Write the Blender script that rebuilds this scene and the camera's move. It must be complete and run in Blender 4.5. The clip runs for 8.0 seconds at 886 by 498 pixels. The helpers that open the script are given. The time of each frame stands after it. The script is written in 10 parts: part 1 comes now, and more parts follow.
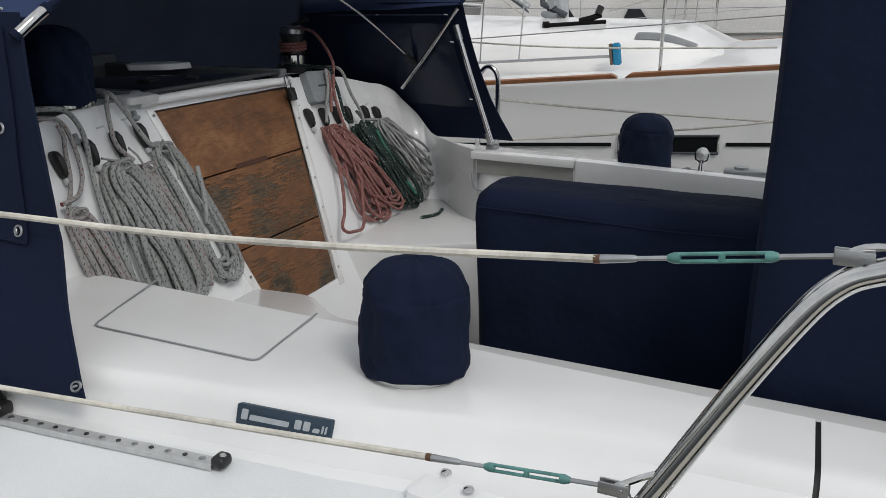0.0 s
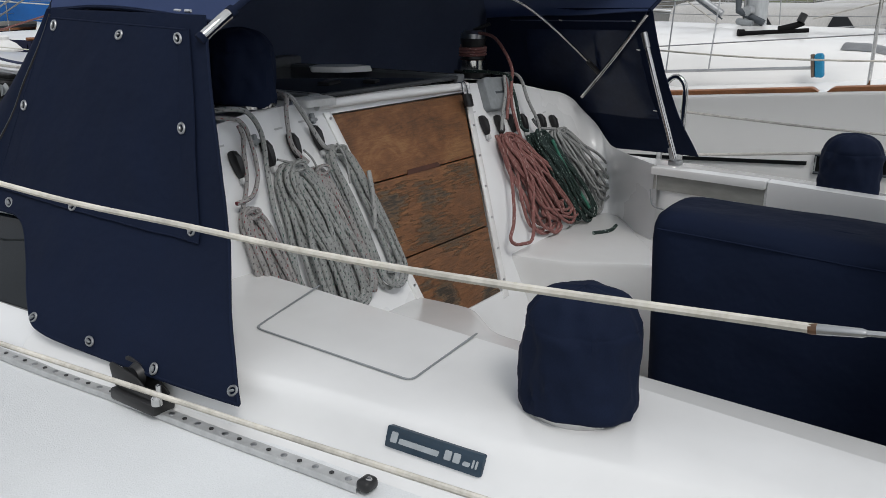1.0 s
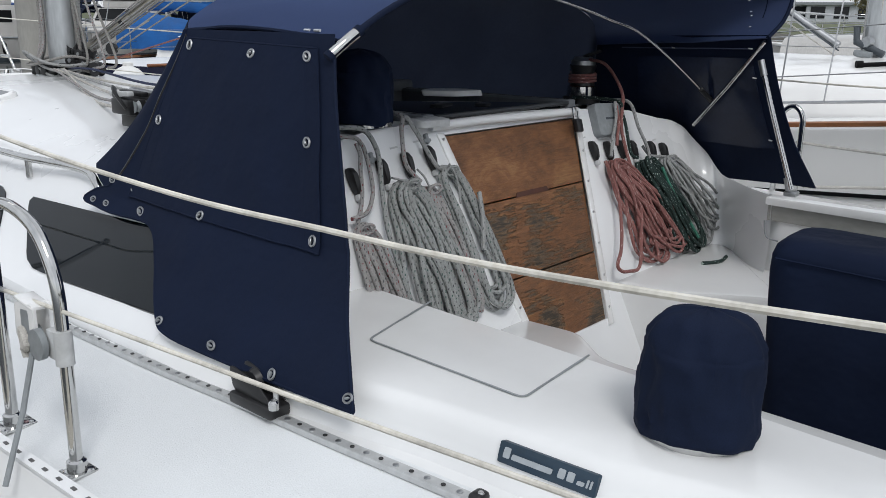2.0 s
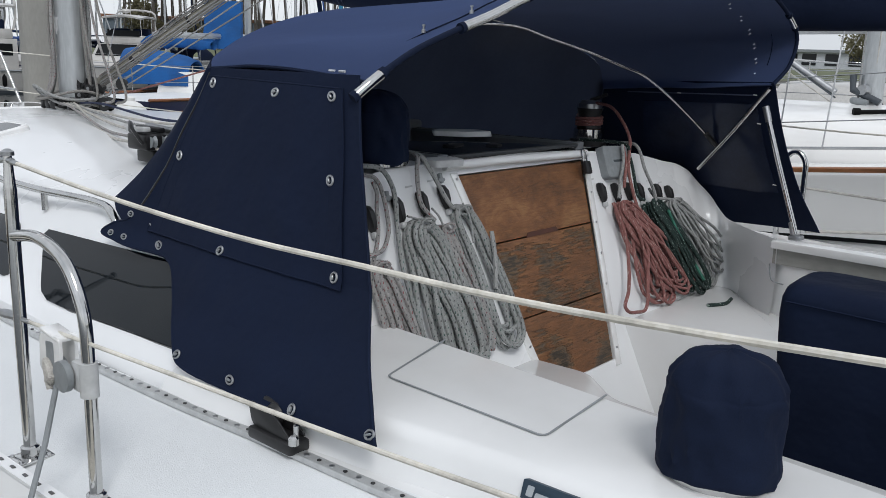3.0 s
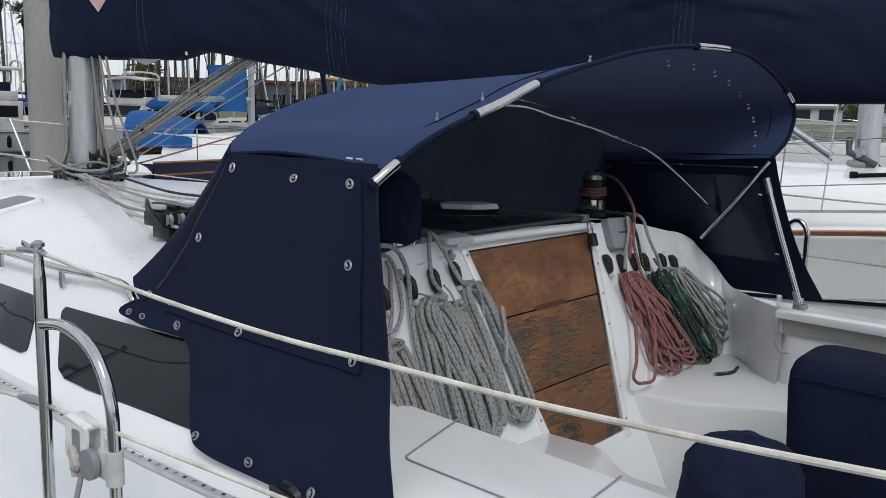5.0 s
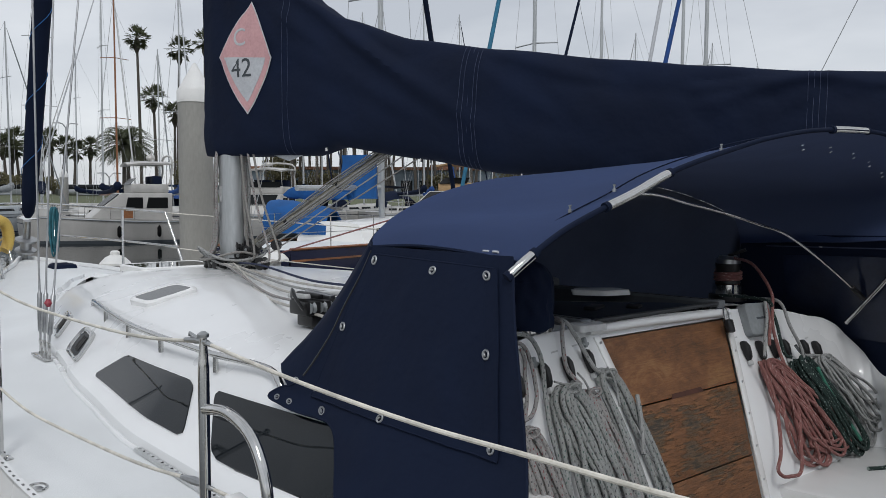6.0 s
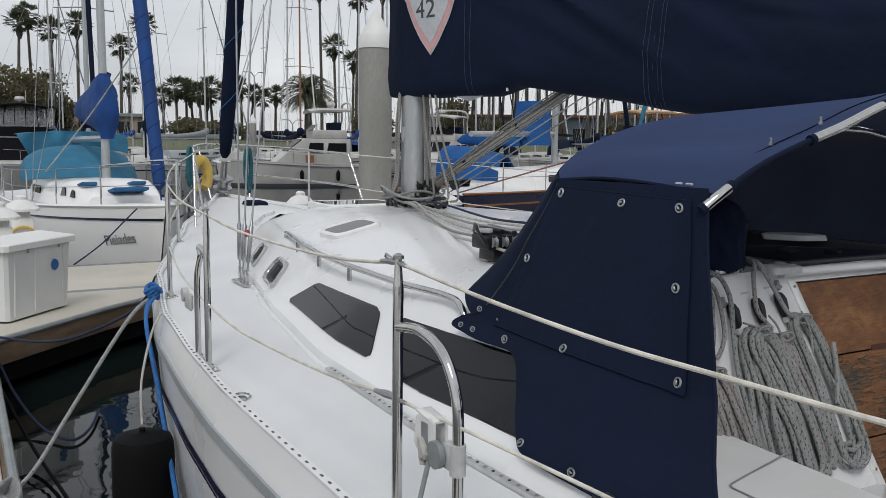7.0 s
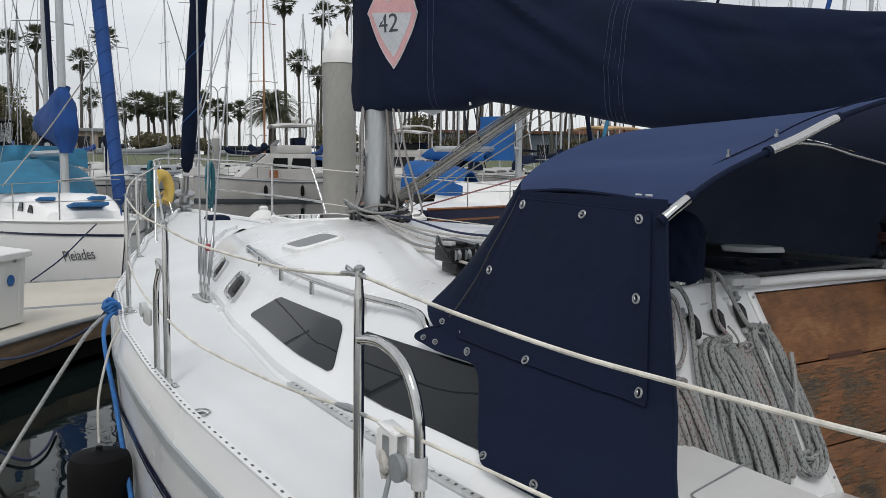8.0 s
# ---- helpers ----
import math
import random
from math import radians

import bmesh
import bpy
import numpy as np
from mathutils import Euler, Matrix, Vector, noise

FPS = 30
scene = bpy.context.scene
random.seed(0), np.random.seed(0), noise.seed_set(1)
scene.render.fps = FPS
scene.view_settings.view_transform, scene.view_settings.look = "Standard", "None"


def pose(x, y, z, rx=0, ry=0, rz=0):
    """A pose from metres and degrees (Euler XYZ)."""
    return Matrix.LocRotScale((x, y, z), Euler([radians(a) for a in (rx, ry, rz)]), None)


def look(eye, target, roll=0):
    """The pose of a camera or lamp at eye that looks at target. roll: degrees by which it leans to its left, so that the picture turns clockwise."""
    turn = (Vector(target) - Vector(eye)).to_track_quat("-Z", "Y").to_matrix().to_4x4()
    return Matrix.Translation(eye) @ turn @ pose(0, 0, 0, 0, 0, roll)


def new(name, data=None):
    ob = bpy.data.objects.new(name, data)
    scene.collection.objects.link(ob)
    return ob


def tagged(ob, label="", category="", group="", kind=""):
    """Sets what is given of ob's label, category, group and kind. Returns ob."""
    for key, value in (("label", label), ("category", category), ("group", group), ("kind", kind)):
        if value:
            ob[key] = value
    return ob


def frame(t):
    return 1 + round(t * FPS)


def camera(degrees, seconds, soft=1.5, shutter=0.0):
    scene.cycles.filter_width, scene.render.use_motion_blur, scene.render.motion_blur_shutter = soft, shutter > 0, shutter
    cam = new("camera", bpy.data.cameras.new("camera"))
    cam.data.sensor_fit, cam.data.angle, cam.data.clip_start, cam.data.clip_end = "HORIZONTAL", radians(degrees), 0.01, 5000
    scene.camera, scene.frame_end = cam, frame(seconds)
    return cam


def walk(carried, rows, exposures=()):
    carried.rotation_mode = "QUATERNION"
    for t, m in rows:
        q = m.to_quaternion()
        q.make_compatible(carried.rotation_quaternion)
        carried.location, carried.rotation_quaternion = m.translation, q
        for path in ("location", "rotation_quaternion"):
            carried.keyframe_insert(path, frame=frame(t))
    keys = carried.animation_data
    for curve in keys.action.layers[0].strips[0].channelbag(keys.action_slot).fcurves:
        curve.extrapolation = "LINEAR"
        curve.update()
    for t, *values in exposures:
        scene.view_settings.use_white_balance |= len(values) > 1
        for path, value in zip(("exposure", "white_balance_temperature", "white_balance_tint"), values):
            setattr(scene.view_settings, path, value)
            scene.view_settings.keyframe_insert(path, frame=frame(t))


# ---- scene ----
cam = camera(54.62, 8.0, soft=0.6)
# seconds, eye, turn
ROWS = [
    (0.0, -2.5478, -0.8623, 2.1899, 72.804, -0.442, -66.965),
    (0.5, -2.4959, -0.8210, 2.1824, 72.794, -1.631, -59.823),
    (1.0, -2.4387, -0.8064, 2.1908, 72.943, -0.707, -55.141),
    (1.5, -2.4566, -0.7812, 2.1851, 73.526, -0.297, -51.159),
    (1.7, -2.4637, -0.7788, 2.1769, 73.951, -0.415, -49.826),
    (2.8, -2.5374, -0.7557, 2.1498, 76.762, -1.725, -48.061),
    (3.0, -2.5412, -0.7460, 2.1697, 77.423, -1.858, -48.920),
    (3.5, -2.5624, -0.7415, 2.2322, 79.351, -1.795, -50.644),
    (4.0, -2.5884, -0.7406, 2.2349, 80.167, -1.838, -50.753),
    (4.2, -2.5890, -0.7337, 2.2362, 80.068, -1.970, -50.886),
    (5.3, -2.6076, -0.7501, 2.2467, 82.143, -1.179, -47.219),
    (5.5, -2.6292, -0.7582, 2.2506, 83.110, -0.904, -45.654),
    (6.0, -2.6622, -0.7692, 2.2734, 86.446, -0.164, -40.771),
    (6.5, -2.6839, -0.7645, 2.2699, 86.353, -0.263, -35.252),
    (7.0, -2.7182, -0.7596, 2.2240, 82.961, -0.748, -29.465),
    (7.5, -2.7229, -0.7541, 2.2130, 82.406, -0.984, -27.960),
    (8.0, -2.7058, -0.7583, 2.2138, 84.015, -0.818, -31.788),
]
walk(cam, [(t, pose(*row)) for t, *row in ROWS], exposures=[(0.0, -0.05, 6480, 10), (1.0, 0.0, 6400, 10), (1.5, 0.18, 6280, 10), (3.0, 0.10, 6200, 10), (3.5, 0.15, 6160, 10), (4.0, 0.12, 6160, 10), (5.5, 0.0, 6180, 10), (6.0, -0.16, 6250, 10), (6.5, -0.44, 6330, 10), (7.0, -0.16, 6380, 10), (7.5, 0.0, 6430, 10), (8.0, 0.0, 6430, 10)])

# ---- sky and light: bright overcast ----
world = bpy.data.worlds.new("overcast_sky")
scene.world = world
world.use_nodes = True
wn = world.node_tree.nodes
wl = world.node_tree.links
wn.clear()
w_out, w_bg = wn.new("ShaderNodeOutputWorld"), wn.new("ShaderNodeBackground")
w_sky, w_mix, w_grey = wn.new("ShaderNodeTexSky"), wn.new("ShaderNodeMixRGB"), wn.new("ShaderNodeMixRGB")
w_noise, w_co, w_map, w_ramp = wn.new("ShaderNodeTexNoise"), wn.new("ShaderNodeTexCoord"), wn.new("ShaderNodeMapping"), wn.new("ShaderNodeValToRGB")
w_sky.sky_type, w_sky.sun_disc = "NISHITA", False
w_sky.sun_elevation, w_sky.sun_rotation = radians(50), radians(216)
w_map.inputs["Scale"].default_value = (1.0, 1.0, 3.2)
w_noise.inputs["Scale"].default_value, w_noise.inputs["Detail"].default_value = 2.2, 6
w_ramp.color_ramp.elements[0].position, w_ramp.color_ramp.elements[1].position = 0.34, 0.68
w_ramp.color_ramp.elements[0].color, w_ramp.color_ramp.elements[1].color = (5.2, 5.35, 5.6, 1), (7.95, 8.0, 8.0, 1)
w_mix.inputs["Fac"].default_value = 0.90
w_bg.inputs["Strength"].default_value = 0.119
wl.new(w_co.outputs["Generated"], w_map.inputs["Vector"])
wl.new(w_map.outputs["Vector"], w_noise.inputs["Vector"])
wl.new(w_noise.outputs["Fac"], w_ramp.inputs["Fac"])
wl.new(w_sky.outputs["Color"], w_mix.inputs["Color1"])
wl.new(w_ramp.outputs["Color"], w_mix.inputs["Color2"])
wl.new(w_mix.outputs["Color"], w_bg.inputs["Color"])
wl.new(w_bg.outputs["Background"], w_out.inputs["Surface"])

sun = new("sun", bpy.data.lights.new("sun", "SUN"))
sun.data.energy, sun.data.angle, sun.data.color = 1.3, radians(18), (1.0, 0.965, 0.92)
sun.matrix_world = look((-16, -22, 32), (0, 0, 0))

# ---- materials ----


def material(name, colour, rough=0.5, metal=0.0, dark=0.0, stain=1.5, grain=60.0, grain_amount=0.05, bump=0.0, bump_scale=120.0,
             coat=0.0, random_tint=0.0, sheen=0.0, gloss=0.5, stretch=(1, 1, 1)):
    """A surface with broad stains, fine grain and relief, in metres of object space."""
    m = bpy.data.materials.new(name)
    m.use_nodes = True
    n, k = m.node_tree.nodes, m.node_tree.links
    b = n["Principled BSDF"]
    b.inputs["Roughness"].default_value, b.inputs["Metallic"].default_value = rough, metal
    b.inputs["Coat Weight"].default_value, b.inputs["Coat Roughness"].default_value = coat, 0.08
    b.inputs["Sheen Weight"].default_value, b.inputs["Specular IOR Level"].default_value = sheen, gloss
    co, mp = n.new("ShaderNodeTexCoord"), n.new("ShaderNodeMapping")
    mp.inputs["Scale"].default_value = stretch
    k.new(co.outputs["Object"], mp.inputs["Vector"])

    def tex(scale, detail):
        t = n.new("ShaderNodeTexNoise")
        t.inputs["Scale"].default_value, t.inputs["Detail"].default_value = scale, detail
        k.new(mp.outputs["Vector"], t.inputs["Vector"])
        return t.outputs["Fac"]

    def mixed(kind, fac, a, c):
        x = n.new("ShaderNodeMixRGB")
        x.blend_type = kind
        for s, v in ((0, fac), (1, a), (2, c)):
            if isinstance(v, (int, float)):
                x.inputs[s].default_value = v
            elif isinstance(v, tuple):
                x.inputs[s].default_value = (*v, 1)
            else:
                k.new(v, x.inputs[s])
        return x.outputs[0]

    broad, fine = tex(stain, 5), tex(grain, 3)
    low = tuple(c * (1 - dark) for c in colour)
    ramp = n.new("ShaderNodeMapRange")
    ramp.inputs["From Min"].default_value, ramp.inputs["From Max"].default_value = 0.35, 0.68
    k.new(broad, ramp.inputs["Value"])
    col = mixed("MIX", ramp.outputs[0], low, colour)
    col = mixed("OVERLAY", grain_amount * 4 if grain_amount < 0.25 else 1.0, col, fine)
    if random_tint:
        info = n.new("ShaderNodeObjectInfo")
        hs, mr = n.new("ShaderNodeHueSaturation"), n.new("ShaderNodeMapRange")
        mr.inputs["To Min"].default_value, mr.inputs["To Max"].default_value = 1 - random_tint, 1 + random_tint
        k.new(info.outputs["Random"], mr.inputs["Value"])
        k.new(mr.outputs[0], hs.inputs["Value"])
        k.new(col, hs.inputs["Color"])
        col = hs.outputs[0]
    k.new(col, b.inputs["Base Color"])
    rr = n.new("ShaderNodeMapRange")
    rr.inputs["To Min"].default_value, rr.inputs["To Max"].default_value = max(0.02, rough * 0.8), min(1.0, rough * 1.2)
    k.new(broad, rr.inputs["Value"])
    k.new(rr.outputs[0], b.inputs["Roughness"])
    if bump:
        bp = n.new("ShaderNodeBump")
        bp.inputs["Strength"].default_value, bp.inputs["Distance"].default_value = 1.0, bump
        k.new(tex(bump_scale, 3), bp.inputs["Height"])
        k.new(bp.outputs["Normal"], b.inputs["Normal"])
    return m


GELCOAT = material("gelcoat", (0.80, 0.81, 0.815), 0.28, dark=0.09, stain=1.1, grain=9, grain_amount=0.012, coat=0.35, bump=0.0006, bump_scale=5)
COAMING_GEL = material("coaming_gelcoat", (0.79, 0.795, 0.79), 0.24, dark=0.10, stain=2.0, grain=14, grain_amount=0.012, coat=0.6, bump=0.0005, bump_scale=6)
NONSKID = material("nonskid", (0.72, 0.74, 0.75), 0.55, dark=0.09, stain=1.6, grain=260, grain_amount=0.04, bump=0.0010, bump_scale=300)
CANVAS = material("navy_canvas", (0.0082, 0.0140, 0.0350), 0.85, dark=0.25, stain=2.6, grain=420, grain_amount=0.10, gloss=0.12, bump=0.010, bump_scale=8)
# roof cloth: a lighter navy base than the side canvas, with a blue sheen
CANVAS_TOP = material("lighter_navy_canvas", (0.046, 0.070, 0.160), 0.85, dark=0.22, stain=2.0, grain=420, grain_amount=0.09, gloss=0.2, sheen=0.22, bump=0.006, bump_scale=5)
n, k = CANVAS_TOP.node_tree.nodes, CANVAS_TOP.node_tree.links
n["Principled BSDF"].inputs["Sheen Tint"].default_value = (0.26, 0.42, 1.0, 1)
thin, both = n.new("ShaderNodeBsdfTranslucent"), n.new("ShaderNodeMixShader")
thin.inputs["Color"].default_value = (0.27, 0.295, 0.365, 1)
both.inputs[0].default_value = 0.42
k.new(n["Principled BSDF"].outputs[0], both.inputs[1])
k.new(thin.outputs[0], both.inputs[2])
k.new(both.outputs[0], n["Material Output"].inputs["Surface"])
STITCH = material("pale_stitching", (0.05, 0.062, 0.115), 0.8)
STEEL = material("stainless_steel", (0.58, 0.58, 0.57), 0.10, 1.0, dark=0.12, stain=9, grain=80, grain_amount=0.04)
TRACK_ALLOY = material("track_alloy", (0.56, 0.57, 0.57), 0.34, 0.5, dark=0.15, stain=12)
ROCK = material("shore_rock", (0.11, 0.105, 0.09), 0.9, dark=0.5, stain=0.8, bump=0.3, bump_scale=1.5)
BRIGHT_TRIM = material("bright_trim", (0.90, 0.90, 0.89), 0.25, 0.25, dark=0.1, stain=9)
STEEL_DULL = material("dull_metal", (0.46, 0.47, 0.48), 0.38, 1.0, dark=0.25, stain=7)
ALLOY = material("grey_anodised_alloy", (0.50, 0.52, 0.53), 0.42, 0.6, dark=0.15, stain=3, stretch=(1, 1, 0.2))
BLACK = material("black_plastic", (0.012, 0.012, 0.013), 0.42, dark=0.3, stain=12)
GREY = material("grey_plastic", (0.25, 0.27, 0.28), 0.5, dark=0.2, stain=8)
PALE_GREY = material("pale_grey_plastic", (0.52, 0.53, 0.53), 0.5, dark=0.15, stain=8)
BLACK_CANVAS = material("black_canvas", (0.006, 0.006, 0.008), 0.9, dark=0.3, stain=5, gloss=0.08)
ACRYLIC = material("smoked_acrylic", (0.008, 0.011, 0.014), 0.02, dark=0.2, stain=2, gloss=0.24)
HAZY_VINYL = material("hazy_clear_vinyl", (0.19, 0.20, 0.21), 0.3, dark=0.5, stain=3)
HATCH_BLUE = material("blue_hatch_canvas", (0.022, 0.125, 0.30), 0.8, dark=0.3, stain=6)
COBALT = material("cobalt_canvas", (0.007, 0.098, 0.33), 0.8, dark=0.3, stain=3, bump=0.02, bump_scale=4)
SCREEN_VINYL = material("smoked_screen_vinyl", (0.075, 0.085, 0.120), 0.20, dark=0.4, stain=4, gloss=0.5, bump=0.006, bump_scale=5)
VINYL = material("dull_clear_vinyl", (0.018, 0.026, 0.055), 0.14, dark=0.4, stain=4, gloss=0.25, bump=0.006, bump_scale=5)
n, k = SCREEN_VINYL.node_tree.nodes, SCREEN_VINYL.node_tree.links
thin, both = n.new("ShaderNodeBsdfTranslucent"), n.new("ShaderNodeMixShader")
thin.inputs["Color"].default_value = (0.23, 0.26, 0.34, 1)
both.inputs[0].default_value = 0.38
k.new(n["Principled BSDF"].outputs[0], both.inputs[1])
k.new(thin.outputs[0], both.inputs[2])
k.new(both.outputs[0], n["Material Output"].inputs["Surface"])
LIFELINE = material("white_coated_wire", (0.74, 0.71, 0.63), 0.45, dark=0.35, stain=14, grain=120, grain_amount=0.08)
RUST = material("rusty_wire", (0.22, 0.13, 0.08), 0.6, 0.5, dark=0.5, stain=60)
TURQ = material("turquoise_turnbuckle", (0.10, 0.27, 0.25), 0.45, dark=0.35, stain=30)
NAVY_PAINT = material("navy_paint", (0.012, 0.016, 0.05), 0.25, dark=0.2)
GREY_STRIPE = material("grey_rub_strake", (0.33, 0.36, 0.38), 0.4, dark=0.2)
TEAK = material("varnished_teak", (0.30, 0.12, 0.045), 0.35, dark=0.35, stain=4, grain=40, grain_amount=0.1, stretch=(1, 1, 6), coat=0.2)
OLD_TEAK = material("weathered_teak_slat", (0.16, 0.12, 0.09), 0.7, dark=0.4, stain=7, grain=90, grain_amount=0.12)
PLATE = material("navy_name_plate", (0.018, 0.040, 0.065), 0.3, dark=0.15)
PLATE_INK = material("silver_lettering", (0.36, 0.39, 0.41), 0.35)
DIAMOND_PINK = material("faded_pink_cloth", (0.62, 0.36, 0.37), 0.8, dark=0.12, stain=12)
DIAMOND_WHITE = material("off_white_cloth", (0.52, 0.54, 0.57), 0.8, dark=0.12, stain=12)
DARK_INK = material("dark_ink", (0.05, 0.06, 0.07), 0.7)
BLUE_CANVAS = material("bright_blue_canvas", (0.009, 0.062, 0.25), 0.8, dark=0.35, stain=3, bump=0.02, bump_scale=4)
TEAL_CANVAS = material("light_blue_canvas", (0.035, 0.19, 0.32), 0.8, dark=0.3, stain=3, bump=0.02, bump_scale=4)
TAN_CANVAS = material("tan_canvas", (0.50, 0.33, 0.17), 0.8, dark=0.15, stain=3)
CONCRETE = material("pile_concrete", (0.36, 0.355, 0.33), 0.85, dark=0.25, stain=1.6, grain=30, grain_amount=0.035, bump=0.0015, bump_scale=40, stretch=(1, 1, 0.35))
DOCK_TOP = material("dock_concrete", (0.56, 0.53, 0.46), 0.85, dark=0.15, stain=1.2, grain=60, grain_amount=0.08, bump=0.003, bump_scale=80)
DOCK_WOOD = material("dock_waler_wood", (0.25, 0.175, 0.11), 0.8, dark=0.4, stain=3, grain=50, grain_amount=0.12, stretch=(1, 1, 5))
WHITE_PLASTIC = material("white_plastic", (0.78, 0.78, 0.76), 0.4, dark=0.08, stain=3)
RUBBER = material("black_rubber", (0.005, 0.005, 0.0055), 0.7, dark=0.3, stain=6, gloss=0.12)
BLUE_ROPE = material("blue_rope", (0.03, 0.16, 0.45), 0.8, dark=0.4, stain=25, bump=0.003, bump_scale=220)
NAVY_ROPE = material("navy_rope", (0.012, 0.022, 0.07), 0.8, dark=0.4, stain=25, bump=0.003, bump_scale=220)
WHITE_ROPE = material("weathered_white_rope", (0.52, 0.50, 0.46), 0.85, dark=0.3, stain=25, grain=300, grain_amount=0.12, bump=0.004, bump_scale=200)
FAR_HULL = material("weathered_white_hull", (0.50, 0.49, 0.47), 0.35, dark=0.25, stain=0.9, stretch=(1, 1, 0.35), coat=0.2)
HULL_WHITE = material("neighbour_gelcoat", (0.89, 0.885, 0.865), 0.25, dark=0.04, stain=0.5, grain=4, grain_amount=0.006, coat=0.4)
YELLOW = material("yellow_plastic", (0.62, 0.43, 0.10), 0.5, dark=0.1, stain=5)
RED = material("red_paint", (0.28, 0.03, 0.05), 0.5)
PALM_TRUNK = material("palm_bark", (0.10, 0.088, 0.075), 0.9, dark=0.4, stain=2, bump=0.03, bump_scale=4)
# palm green is lightened, so distance haze is part of the base colour
PALM_LEAF = material("hazed_palm_leaf", (0.115, 0.125, 0.080), 0.7, dark=0.4, stain=0.8, random_tint=0.25)
LEAF = material("tree_leaf", (0.165, 0.150, 0.092), 0.7, dark=0.45, stain=0.5)
for leaf, tint in ((LEAF, (0.20, 0.185, 0.095, 1)), (PALM_LEAF, (0.115, 0.13, 0.07, 1))):
    n, k = leaf.node_tree.nodes, leaf.node_tree.links
    thin, both = n.new("ShaderNodeBsdfTranslucent"), n.new("ShaderNodeMixShader")
    thin.inputs["Color"].default_value = tint
    both.inputs[0].default_value = 0.5
    k.new(n["Principled BSDF"].outputs[0], both.inputs[1])
    k.new(thin.outputs[0], both.inputs[2])
    k.new(both.outputs[0], n["Material Output"].inputs["Surface"])
# see-through plastic windows of an enclosed bridge
CLEAR_VINYL = material("clear_vinyl", (0.30, 0.32, 0.33), 0.15, dark=0.3, stain=3)
n, k = CLEAR_VINYL.node_tree.nodes, CLEAR_VINYL.node_tree.links
thin, both = n.new("ShaderNodeBsdfTransparent"), n.new("ShaderNodeMixShader")
both.inputs[0].default_value = 0.58
k.new(n["Principled BSDF"].outputs[0], both.inputs[1])
k.new(thin.outputs[0], both.inputs[2])
k.new(both.outputs[0], n["Material Output"].inputs["Surface"])
GRASS = material("lawn_grass", (0.12, 0.135, 0.075), 0.9, dark=0.25, stain=0.2)
WALL_TAN = material("tan_stucco", (0.34, 0.28, 0.22), 0.9, dark=0.15, stain=0.3)
ROOF_RED = material("terracotta_roof", (0.26, 0.13, 0.08), 0.9, dark=0.2, stain=1)
PORT_GLASS = material("tinted_port_glass", (0.010, 0.011, 0.012), 0.25, gloss=0.06)
GLASS_DARK = material("dark_window_glass", (0.012, 0.014, 0.016), 0.06, gloss=0.25)


def flecked(name, base, fleck, fleck2=None, size=0.38, rows=2, period=0.018):
    """Braided rope whose coloured tracer threads show as rows of short dashes along it."""
    m = material(name, base, 0.85, dark=0.18, stain=18, grain=350, grain_amount=0.10, bump=0.0012, bump_scale=320)
    n, k = m.node_tree.nodes, m.node_tree.links
    b = n["Principled BSDF"]
    src = b.inputs["Base Color"].links[0].from_socket

    def calc(op, a, c=0.0):
        x = n.new("ShaderNodeMath")
        x.operation = op
        for i, v in enumerate((a, c)):
            if isinstance(v, (int, float)):
                x.inputs[i].default_value = v
            else:
                k.new(v, x.inputs[i])
        return x.outputs[0]

    co, sep = n.new("ShaderNodeTexCoord"), n.new("ShaderNodeSeparateXYZ")
    k.new(co.outputs["UV"], sep.inputs[0])
    u, v = sep.outputs["X"], sep.outputs["Y"]
    uneven = n.new("ShaderNodeTexNoise")
    uneven.inputs["Scale"].default_value, uneven.inputs["Detail"].default_value = 55, 2
    k.new(co.outputs["Object"], uneven.inputs["Vector"])
    dash = calc("MULTIPLY", calc("SUBTRACT", uneven.outputs["Fac"], 0.18), size * 2.9)
    turn = calc("MULTIPLY", calc("ADD", v, calc("MULTIPLY", u, 7.0)), rows)
    for j, c in enumerate([fleck] + ([fleck2] if fleck2 else [])):
        lane = calc("ADD", turn, 0.5 * j)
        across = calc("LESS_THAN", calc("FRACT", lane), 0.15)
        along = calc("LESS_THAN", calc("FRACT", calc("ADD", calc("DIVIDE", u, period), calc("ADD", calc("MULTIPLY", calc("FLOOR", lane), 0.5), 0.27 * j))), dash)
        x = n.new("ShaderNodeMixRGB")
        k.new(calc("MULTIPLY", across, along), x.inputs[0])
        k.new(src, x.inputs[1])
        x.inputs[2].default_value = (*c, 1)
        src = x.outputs[0]
    k.new(src, b.inputs["Base Color"])
    return m


ROPE_GREY_GREEN = flecked("grey_rope_green_fleck", (0.285, 0.295, 0.288), (0.045, 0.085, 0.075), (0.06, 0.06, 0.065), 0.34)
ROPE_GREY_RED = flecked("grey_rope_red_fleck", (0.30, 0.292, 0.285), (0.17, 0.045, 0.05), (0.06, 0.06, 0.065), 0.34)
ROPE_GREY = flecked("weathered_grey_rope", (0.31, 0.315, 0.31), (0.09, 0.10, 0.10), None, 0.4, 2, 0.020)
ROPE_RED = flecked("faded_red_rope", (0.235, 0.098, 0.088), (0.36, 0.25, 0.225), None, 0.5, 2, 0.024)
ROPE_GREEN = flecked("dark_green_rope", (0.010, 0.026, 0.022), (0.36, 0.43, 0.40), None, 0.24, 2, 0.016)
ROPE_OLD = flecked("dirty_halyard", (0.25, 0.245, 0.23), (0.16, 0.10, 0.10), (0.11, 0.11, 0.11), 0.30)


